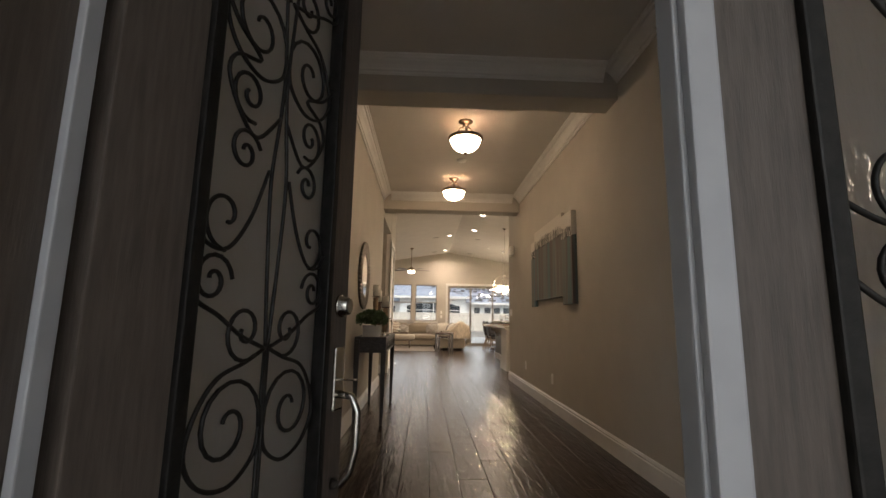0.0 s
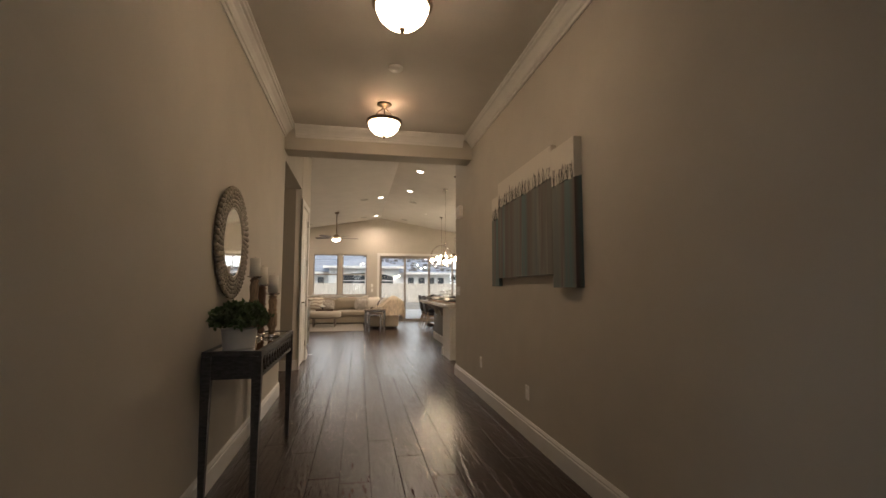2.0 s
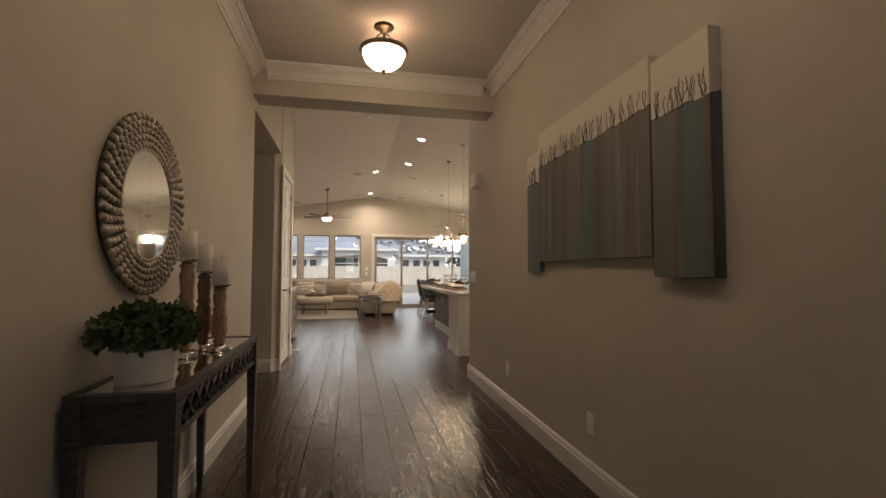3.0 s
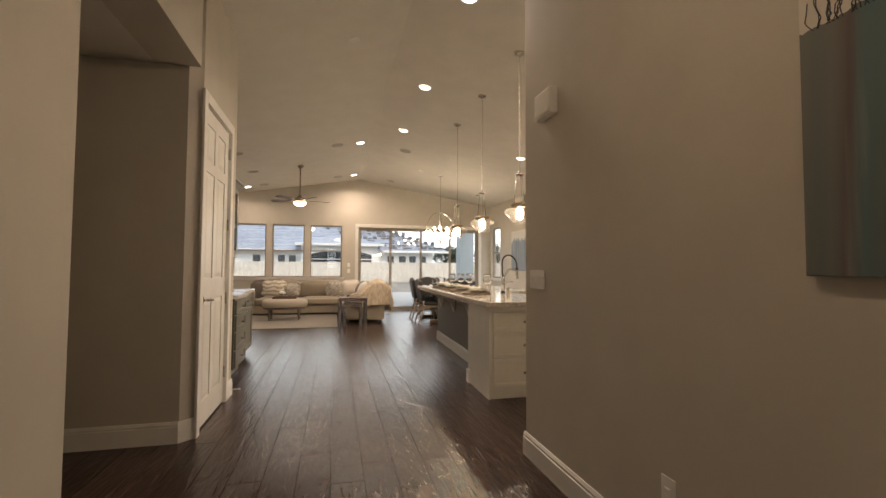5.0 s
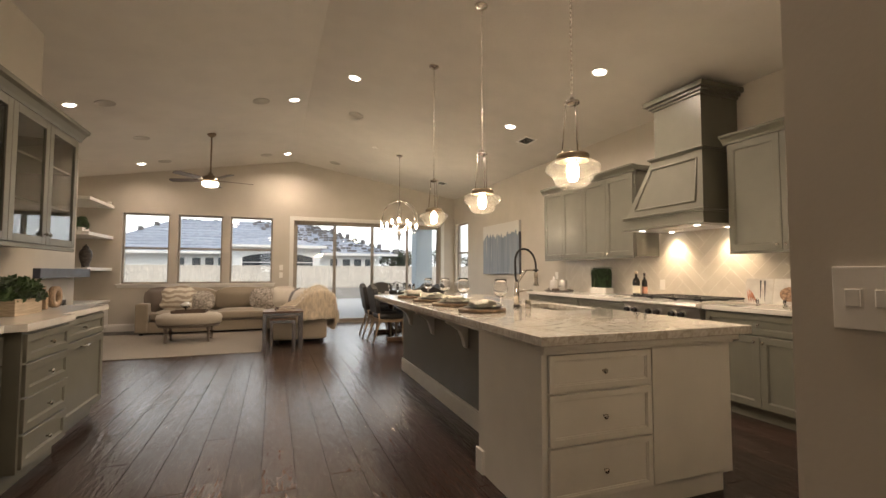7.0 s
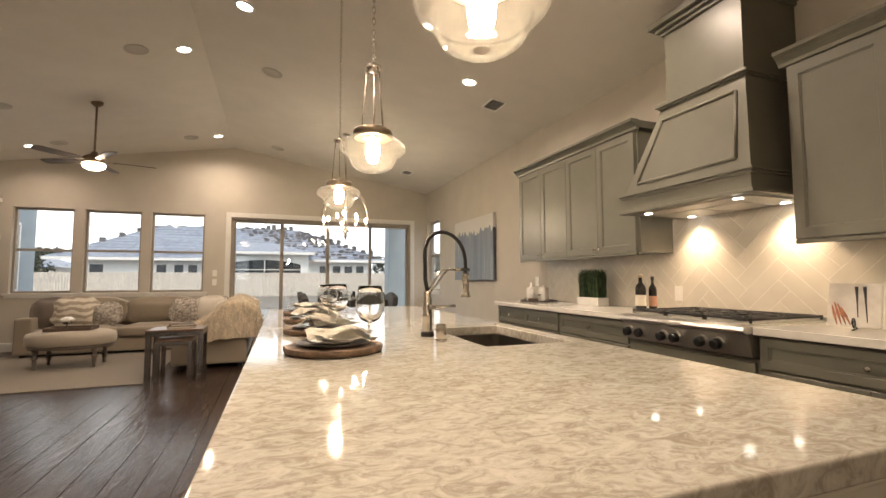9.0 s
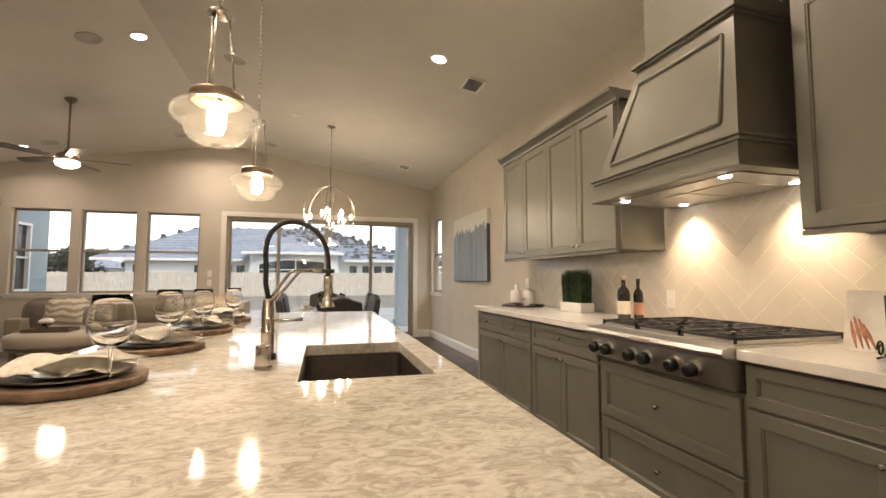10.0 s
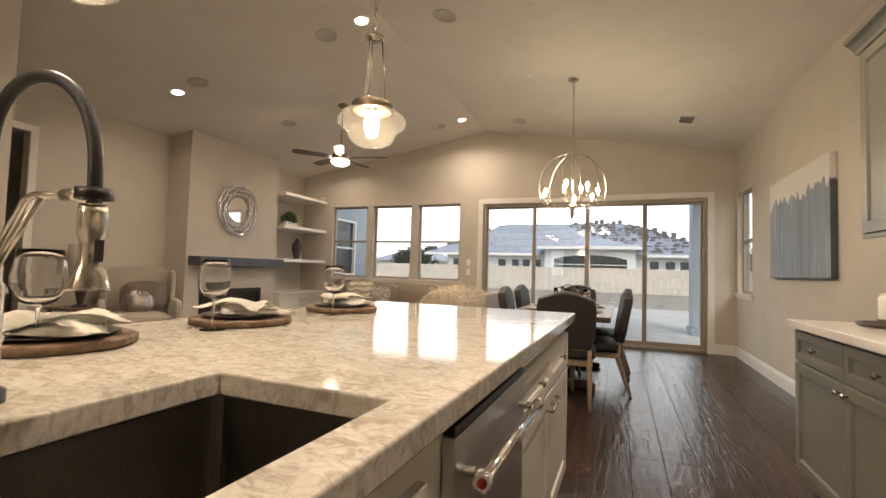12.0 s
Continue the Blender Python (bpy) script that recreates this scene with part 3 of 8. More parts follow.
def painted(name, top, low, stripes, edge_z, jag):
    """A canvas: pale above, drip-streaked blues and greys below a ragged edge. Heights in the object's frame."""
    m = bpy.data.materials.new(name)
    m.use_nodes = True
    t = m.node_tree
    n, link = t.nodes, t.links.new
    b = n["Principled BSDF"]
    b.inputs["Roughness"].default_value = 0.6
    co = n.new("ShaderNodeTexCoord")
    sep = n.new("ShaderNodeSeparateXYZ")
    link(co.outputs["Object"], sep.inputs[0])

    def noise_at(scale, stretch, detail=4):
        mp = n.new("ShaderNodeMapping")
        mp.inputs["Scale"].default_value = stretch
        link(co.outputs["Object"], mp.inputs["Vector"])
        g = n.new("ShaderNodeTexNoise")
        g.inputs["Scale"].default_value, g.inputs["Detail"].default_value = scale, detail
        link(mp.outputs["Vector"], g.inputs["Vector"])
        return g
    streak = noise_at(16, (1, 1, 0.06))
    wide = noise_at(4.0, (1, 1, 0.03), 2)
    ramp = n.new("ShaderNodeValToRGB")
    e = ramp.color_ramp.elements
    e[0].position, e[0].color = 0.30, (*low[0], 1)
    e[1].position, e[1].color = 0.72, (*low[-1], 1)
    for i, c in enumerate(low[1:-1]):
        k = e.new(0.30 + 0.42 * (i + 1) / (len(low) - 1))
        k.color = (*c, 1)
    link(wide.outputs["Fac"], ramp.inputs["Fac"])
    st = n.new("ShaderNodeValToRGB")
    st.color_ramp.elements[0].position, st.color_ramp.elements[1].position = 0.55, 0.72
    link(streak.outputs["Fac"], st.inputs["Fac"])
    mixs = n.new("ShaderNodeMix")
    mixs.data_type = "RGBA"
    mixs.inputs["B"].default_value = (*stripes, 1)
    fac = n.new("ShaderNodeMath")
    fac.operation = "MULTIPLY"
    fac.inputs[1].default_value = 0.45
    link(st.outputs["Color"], fac.inputs[0])
    link(fac.outputs[0], mixs.inputs["Factor"])
    link(ramp.outputs["Color"], mixs.inputs["A"])
    rag = noise_at(11, (1, 1, 0.02), 5)
    h = n.new("ShaderNodeMath")
    h.operation = "MULTIPLY_ADD"
    h.inputs[1].default_value = jag
    h.inputs[2].default_value = edge_z - jag * 0.5
    link(rag.outputs["Fac"], h.inputs[0])
    gt = n.new("ShaderNodeMath")
    gt.operation = "GREATER_THAN"
    link(sep.outputs["Z"], gt.inputs[0])
    link(h.outputs[0], gt.inputs[1])
    mixt = n.new("ShaderNodeMix")
    mixt.data_type = "RGBA"
    mixt.inputs["B"].default_value = (*top, 1)
    link(gt.outputs[0], mixt.inputs["Factor"])
    link(mixs.outputs["Result"], mixt.inputs["A"])
    link(mixt.outputs["Result"], b.inputs["Base Color"])
    bp = n.new("ShaderNodeBump")
    bp.inputs["Distance"].default_value = 0.0015
    link(streak.outputs["Fac"], bp.inputs["Height"])
    link(bp.outputs["Normal"], b.inputs["Normal"])
    return m


M["canvas_hall"] = painted("drip_painting", (0.68, 0.64, 0.57), [(0.07, 0.12, 0.14), (0.17, 0.18, 0.165), (0.13, 0.10, 0.095), (0.10, 0.17, 0.18), (0.17, 0.135, 0.12)], (0.30, 0.31, 0.28), 0.20, 0.07)
M["canvas_dining"] = painted("blue_drip_painting", (0.66, 0.65, 0.62), [(0.13, 0.18, 0.25), (0.23, 0.27, 0.33), (0.16, 0.20, 0.26), (0.34, 0.37, 0.41)], (0.60, 0.60, 0.58), 0.80, 0.48)


# ---- kitchen ----
def knob(bm, p, out):
    """A small round cabinet knob standing out from p along the unit vector out."""
    p, o = Vector(p), Vector(out)
    return tube(bm, [p, p + o * 0.012, p + o * 0.014, p + o * 0.022, p + o * 0.027], [0.005, 0.005, 0.012, 0.0135, 0.006], 12)


def front(parent, name, mat, face, out, a0, a1, z0, z1, knobs=(), axis="y", rail=0.055, pulls=()):
    """A framed door or drawer front; face: where its back lies, out: +1 or -1, a: along the axis."""
    g = 0.0016
    a0, a1, z0, z1 = a0 + g, a1 - g, z0 + g, z1 - g
    r = min(rail, (z1 - z0) * 0.28, (a1 - a0) * 0.3)

    # rings from the outer edge in: the frame, its small moulding, the sunk panel
    m = 0.008
    bm = bmesh.new()
    rings = []
    for inset, d in ((0, 0.0005), (0, 0.0165), (0.0025, 0.019), (r - 0.002, 0.019), (r, 0.0165), (r + 0.001, 0.0145), (r + m - 0.002, 0.0145), (r + m, 0.009)):
        q = face + out * d
        ring = ((a0 + inset, z0 + inset), (a1 - inset, z0 + inset), (a1 - inset, z1 - inset), (a0 + inset, z1 - inset))
        rings.append([bm.verts.new((q, u, v) if axis == "y" else (u, q, v)) for u, v in ring])
    for lo, hi in zip(rings, rings[1:]):
        for k in range(4):
            bm.faces.new((lo[k], lo[(k + 1) % 4], hi[(k + 1) % 4], hi[k]))
    bm.faces.new(rings[-1])
    bm.faces.new(rings[0][::-1])
    ob = part(name, bm, mat, parent)
    for a, z in knobs:
        p = (face + out * 0.019, a, z) if axis == "y" else (a, face + out * 0.019, z)
        o = (out, 0, 0) if axis == "y" else (0, out, 0)
        part("knob", knob(bmesh.new(), p, o), M["nickel"], ob, "satin nickel knob")
    for a, z in pulls:
        s = face + out * 0.045
        f = face + out * 0.019
        w = 0.05
        pts = [(f, a - w, z), (s, a - w, z), (s, a + w, z), (f, a + w, z)] if axis == "y" else [(a - w, f, z), (a - w, s, z), (a + w, s, z), (a + w, f, z)]
        part("handle", tube(bmesh.new(), pts, 0.006, 8), M["nickel"], ob, "satin nickel bar handle")
    return ob


def slab_with_hole(x0, x1, y0, y1, hx0, hx1, hy0, hy1, z0, z1, bevel=0.004):
    bm = bmesh.new()
    xs, ys = (x0, hx0, hx1, x1), (y0, hy0, hy1, y1)
    top = {(i, j): bm.verts.new((xs[i], ys[j], z1)) for i in range(4) for j in range(4)}
    low = {(i, j): bm.verts.new((xs[i], ys[j], z0)) for i in range(4) for j in range(4)}
    for i in range(3):
        for j in range(3):
            if (i, j) != (1, 1):
                bm.faces.new((top[i, j], top[i + 1, j], top[i + 1, j + 1], top[i, j + 1]))
                bm.faces.new((low[i, j + 1], low[i + 1, j + 1], low[i + 1, j], low[i, j]))
    ring = [(0, 0), (1, 0), (2, 0), (3, 0), (3, 1), (3, 2), (3, 3), (2, 3), (1, 3), (0, 3), (0, 2), (0, 1)]
    hole = [(1, 1), (1, 2), (2, 2), (2, 1)]
    for loop in (ring, hole):
        for p, q in zip(loop, loop[1:] + loop[:1]):
            bm.faces.new((low[p], low[q], top[q], top[p]))
    bmesh.ops.recalc_face_normals(bm, faces=bm.faces[:])
    sharp = [e for e in bm.edges if len(e.link_faces) == 2 and e.calc_face_angle() > 1.0]
    bmesh.ops.bevel(bm, geom=sharp, offset=bevel, segments=3, profile=0.5, affect="EDGES")
    return bm


IX, IY, IROT = 1.74, 9.25, -0.9
island = thing("kitchen_island", (IX, IY, 0), "cream painted kitchen island with drawers and a grey seating side", "kitchen island", rz=IROT)
for _d in ((1.815, 2.985, 9.36, 10.05, 0.10, 0.858), (2.09, 3.045, 10.05, 10.38, 0.10, 0.858), (2.09, 3.045, 11.16, 12.92, 0.10, 0.858), (2.09, 3.045, 10.38, 11.16, 0.10, 0.62), (2.09, 2.545, 10.38, 11.16, 0.62, 0.858), (3.02, 3.045, 10.38, 11.16, 0.62, 0.858), (2.50, 3.045, 9.36, 10.05, 0.10, 0.858)):
    part("cabinet", boxes(_d), M["cream"], island)
part("plinth", boxes((1.815, 2.985, 9.372, 10.05, 0.0, 0.10), (2.10, 2.96, 10.05, 12.90, 0.0, 0.10)), M["cream"], island)
part("corner_post", boxes((1.802, 1.816, 9.35, 10.06, 0.0, 0.858), bevel=0.002), M["cream"], island)
part("seating_panel", boxes((2.078, 2.0905, 10.06, 12.92, 0.14, 0.858)), M["greige"], island, "grey painted panel under the overhang")
part("baseboard", boxes((2.060, 2.0905, 10.06, 12.93, 0.0, 0.13), (2.066, 2.0905, 10.06, 12.93, 0.13, 0.15), (1.786, 1.802, 9.98, 10.075, 0.0, 0.14), bevel=0.003), M["cream"], island)
part("moulding", boxes((1.775, 3.03, 9.285, 9.36, 0.842, 0.872), (1.79, 3.02, 9.315, 9.36, 0.822, 0.842), (1.775, 1.815, 9.36, 12.97, 0.852, 0.872), (1.81, 3.04, 12.92, 13.02, 0.852, 0.872), bevel=0.005), M["cream"], island)
part("apron", boxes((1.85, 2.09, 10.05, 12.94, 0.835, 0.868)), M["cream"], island)
for _y in (10.9, 11.75, 12.55):
    _bm = bmesh.new()
    prism(_bm, [(2.078, 0.835), (1.90, 0.835), (1.90, 0.795), (1.95, 0.775), (2.01, 0.73), (2.04, 0.66), (2.055, 0.60), (2.078, 0.585)], "y", _y - 0.03, _y + 0.03)
    part("corbel", _bm, M["cream"], island)
for _z0, _z1 in ((0.635, 0.815), (0.385, 0.625), (0.115, 0.375)):
    front(island, "drawer", M["cream"], 9.36, -1, 1.84, 2.46, _z0, _z1, [(2.15, (_z0 + _z1) / 2)], axis="x", rail=0.03)
part("side_panel", boxes((2.475, 2.975, 9.352, 9.3598, 0.115, 0.815), bevel=0.002), M["cream"], island)
for _a, _b, _k in ((11.78, 12.345, 12.28), (12.345, 12.91, 12.41)):
    front(island, "drawer", M["cream"], 3.045, 1, _a, _b, 0.66, 0.83, [((_a + _b) / 2, 0.745)])
    front(island, "door", M["cream"], 3.045, 1, _a, _b, 0.115, 0.65, pulls=[(_k, 0.60)])
front(island, "door", M["cream"], 3.045, 1, 10.26, 10.68, 0.115, 0.80, pulls=[(10.61, 0.72)])
front(island, "door", M["cream"], 3.045, 1, 10.68, 11.10, 0.115, 0.80, pulls=[(10.75, 0.72)])
front(island, "drawer", M["cream"], 3.045, 1, 9.60, 10.25, 0.62, 0.83, [(9.92, 0.725)])
front(island, "drawer", M["cream"], 3.045, 1, 9.60, 10.25, 0.115, 0.61, [(9.92, 0.36)])
top = thing("island_worktop", (IX, IY, 0.872), "polished cream and brown quartz worktop with a sink cutout", "worktop", rz=IROT)
SX0, SX1, SY0, SY1 = 2.60, 2.992, 10.41, 11.10
part("slab", slab_with_hole(IX, 3.085, IY, 13.06, SX0, SX1, SY0, SY1, 0.874, 0.92, 0.005), M["quartz"], top)
ORIGIN_I = pose(IX, IY, 0, 0, 0, IROT) @ Matrix.Translation((-IX, -IY, 0))


def on_island(x, y, z=0.921):
    """A place on the turned island, from the plan before its turn."""
    p = ORIGIN_I @ Vector((x, y, z))
    return (p.x, p.y, z)


sink = thing("kitchen_sink", (SX0, SY0, 0.65), "deep undermount stainless steel kitchen sink", "sink", local=True)
sink.matrix_world = pose(*on_island((SX0 + SX1) / 2, (SY0 + SY1) / 2, 0.64), 0, 0, IROT)
_w, _l = (SX1 - SX0) / 2 + 0.006, (SY1 - SY0) / 2 + 0.006
_bm = bmesh.new()
_rings = []
for _k, _z in ((0.0, 0.232), (0.0, 0.03), (0.008, 0.012), (0.03, 0.006), (0.03, 0.0), (-0.004, 0.0), (-0.004, 0.232)):
    _c = [(_sx * (_w - _k - 0.03) + 0.03 * math.cos(_a), _sy * (_l - _k - 0.03) + 0.03 * math.sin(_a)) for _sx, _sy, _b in ((1, 1, 0), (-1, 1, 1), (-1, -1, 2), (1, -1, 3)) for _a in [(_b + _i / 4) * math.pi / 2 for _i in range(5)]]
    _rings.append([_bm.verts.new((_x, _y, _z)) for _x, _y in _c])
for _p, _q in zip(_rings, _rings[1:] + _rings[:1]):
    if _p is not _rings[3]:
        for _i in range(20):
            _bm.faces.new((_p[_i], _p[(_i + 1) % 20], _q[(_i + 1) % 20], _q[_i]))
_bm.faces.new(_rings[3])
_bm.faces.new(_rings[4])
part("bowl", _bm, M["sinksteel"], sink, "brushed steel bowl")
part("drain", turned((0.0, 0.0095), (0.02, 0.0095), (0.035, 0.008), (0.045, 0.0105), (0.045, 0.006), at=(-0.05, 0, 0)), M["chrome"], sink, "chrome drain")


def faucet():
    t = thing("kitchen_faucet", on_island(2.478, 10.785), "brushed nickel pull-down faucet with a black arched hose", "faucet", rz=6, local=True)
    part("foot", turned((0, 0.0), (0.036, 0.0), (0.036, 0.02), (0.03, 0.026), (0.0, 0.026)), M["black"], t)
    part("body", turned((0.026, 0.022), (0.026, 0.10), (0.029, 0.104), (0.029, 0.112), (0.025, 0.116), (0.025, 0.20), (0.021, 0.206), (0.021, 0.232), (0.017, 0.24), (0.0, 0.24)), M["nickel"], t)
    bm = bmesh.new()
    tube(bm, [(0.0, -0.02, 0.155), (0.0, -0.075, 0.155)], 0.012, 12)
    part("valve", bm, M["nickel"], t)
    bm = bmesh.new()
    tube(bm, [(0.02, -0.06, 0.155), (0.075, -0.07, 0.158), (0.13, -0.075, 0.16)], [0.009, 0.007, 0.0075], 10)
    part("lever", bm, M["nickel"], t)
    pts = []
    for i in range(25):
        a = math.pi * i / 24
        pts.append((0.118 - 0.118 * math.cos(a) - 0.03 * math.sin(a) * math.cos(a / 2), 0, 0.36 + 0.185 * math.sin(a) ** 0.8 + 0.01))
    path = [(0, 0, 0.24), (-0.012, 0, 0.30)] + [(p[0] - 0.012 * (1 - i / 24), p[1], p[2]) for i, p in enumerate(pts)] + [(0.236, 0, 0.33), (0.236, 0, 0.315)]
    part("hose", tube(bmesh.new(), path, 0.0105, 10), M["hose"], t, "black rubber hose")
    bm = bmesh.new()
    tube(bm, [(0.005, 0, 0.235), (0.08, 0, 0.345), (0.10, 0, 0.352), (0.225, 0, 0.352)], 0.0065, 8)
    part("support_arm", bm, M["nickel"], t)
    part("strut", tube(bmesh.new(), [(0.022, 0, 0.232), (0.118, 0, 0.348)], 0.006, 8), M["nickel"], t)
    part("clevis", tube(bmesh.new(), [(0.17, 0, 0.352), (0.222, 0, 0.352)], 0.0105, 12), M["nickel"], t)
    bm = bmesh.new()
    lathe(bm, [(0.0, 0.335), (0.019, 0.335), (0.02, 0.32), (0.02, 0.29), (0.016, 0.28), (0.016, 0.24), (0.019, 0.235), (0.029, 0.205), (0.029, 0.20), (0.0, 0.20)], (0.236, 0, 0))
    sp = part("spray_head", bm, M["nickel"], t)
    part("button", boxes((0.253, 0.257, -0.006, 0.006, 0.245, 0.28), bevel=0.002), M["black"], sp)
    part("holder_ring", turned((0.021, 0.343), (0.026, 0.343), (0.026, 0.36), (0.021, 0.36), at=(0.236, 0, 0), close=True), M["black"], t)

    t.matrix_world = t.matrix_world @ Matrix.Diagonal((0.86, 0.86, 0.87, 1))


faucet()
# the sink's air gap cap, beside the faucet
_t = thing("soap_dispenser", on_island(2.485, 10.615), "short brushed nickel air gap cap beside the faucet", "air gap", local=True)
part("cap", turned((0.0, 0), (0.021, 0.0), (0.023, 0.004), (0.023, 0.066), (0.021, 0.072), (0.0, 0.073)), M["nickel"], _t)
part("collar", turned((0.0225, 0.001), (0.027, 0.001), (0.027, 0.007), (0.0225, 0.009), close=True), M["nickel"], _t)

dw = thing("dishwasher", on_island(3.045, 11.485, 0.10), "stainless steel dishwasher with a bar handle", "dishwasher", rz=IROT, local=True)
part("door", boxes((0.001, 0.028, -0.287, 0.287, 0.01, 0.735), bevel=0.004), M["steel"], dw)
part("control_strip", boxes((0.001, 0.026, -0.287, 0.287, 0.737, 0.755), bevel=0.002), M["black"], dw)
_h = part("handle", tube(bmesh.new(), [(0.075, -0.26, 0.66), (0.075, 0.26, 0.66)], 0.012, 14), M["chrome"], dw, "polished bar handle")
for _s in (-1, 1):
    part("bracket", tube(bmesh.new(), [(0.028, _s * 0.235, 0.66), (0.075, _s * 0.235, 0.66)], 0.010, 10), M["chrome"], _h)
    part("end_cap", tube(bmesh.new(), [(0.075, _s * 0.255, 0.66), (0.075, _s * 0.272, 0.66)], 0.0165, 16), M["chrome"], _h)
part("badge", tube(bmesh.new(), [(0.075, -0.272, 0.66), (0.075, -0.275, 0.66)], 0.009, 16), material("red_badge", (0.35, 0.02, 0.02), 0.3), _h, "small round red badge")


# the long counter on the right-hand wall
CF, CE = 4.31, 4.265           # cabinet faces, worktop's edge


def base_unit(y0, y1, label, layout):
    t = thing("base_cabinet", (CF + 0.3, (y0 + y1) / 2, 0), label, "base cabinet", "base cabinets under the long worktop")
    part("body", boxes((CF, RIGHT - 0.001, y0 + 0.0005, y1 - 0.0005, 0.10, 0.878)), M["greige"], t)
    part("plinth", boxes((CF + 0.06, RIGHT - 0.001, y0 + 0.0005, y1 - 0.0005, 0.0, 0.0995)), M["greige"], t)
    mid = (y0 + y1) / 2
    if layout == "doors":
        front(t, "drawer", M["greige"], CF, -1, y0 + 0.01, y1 - 0.01, 0.70, 0.865, [(mid, 0.785)])
        front(t, "door", M["greige"], CF, -1, y0 + 0.01, mid, 0.115, 0.69, [(mid - 0.035, 0.645)])
        front(t, "door", M["greige"], CF, -1, mid, y1 - 0.01, 0.115, 0.69, [(mid + 0.035, 0.645)])
    elif layout == "narrow":
        front(t, "drawer", M["greige"], CF, -1, y0 + 0.01, mid, 0.70, 0.865, [((y0 + mid) / 2, 0.785)])
        front(t, "drawer", M["greige"], CF, -1, mid, y1 - 0.01, 0.70, 0.865, [((y1 + mid) / 2, 0.785)])
        front(t, "door", M["greige"], CF, -1, y0 + 0.01, mid, 0.115, 0.69, [(mid - 0.035, 0.645)])
        front(t, "door", M["greige"], CF, -1, mid, y1 - 0.01, 0.115, 0.69, [(mid + 0.035, 0.645)])
    else:
        front(t, "drawer", M["greige"], CF, -1, y0 + 0.01, y1 - 0.01, 0.41, 0.725, [(mid, 0.565)])
        front(t, "drawer", M["greige"], CF, -1, y0 + 0.01, y1 - 0.01, 0.115, 0.40, [(mid, 0.26)])


base_unit(12.30, 13.49, "greige painted base cabinet with two drawers over doors", "narrow")
base_unit(11.43, 12.30, "greige painted base cabinet with one drawer over doors", "doors")
base_unit(9.52, 10.495, "greige painted base cabinet beside the gas cooktop", "doors")
base_unit(8.50, 9.52, "greige painted base cabinet at the run's near end", "doors")
_t = thing("base_cabinet", (CF + 0.3, 11.1, 0), "greige base cabinet with wide pan drawers under the cooktop", "base cabinet", "base cabinets under the long worktop")
part("body", boxes((CF, RIGHT - 0.001, 10.4955, 11.4295, 0.10, 0.74)), M["greige"], _t)
part("plinth", boxes((CF + 0.06, RIGHT - 0.001, 10.4955, 11.4295, 0.0, 0.0995)), M["greige"], _t)
front(_t, "drawer", M["greige"], CF, -1, 10.51, 11.415, 0.415, 0.725, [(10.96, 0.57)])
front(_t, "drawer", M["greige"], CF, -1, 10.51, 11.415, 0.115, 0.405, [(10.96, 0.26)])
for _y0, _y1 in ((8.48, 10.498), (11.427, 13.53)):
    _t = thing("worktop", (4.64, (_y0 + _y1) / 2, 0.88), "polished white stone worktop over the base cabinets", "worktop", "long worktop")
    part("slab", boxes((CE, RIGHT - 0.001, _y0, _y1, 0.8785, 0.92), bevel=0.004), M["counter"], _t)
    part("end_panel", boxes((CF, RIGHT - 0.001, _y1 - 0.0385 if _y1 > 13 else _y0 + 0.001, _y1 - 0.0005 if _y1 > 13 else _y0 + 0.019, 0.862, 0.8784)), M["greige"], _t)


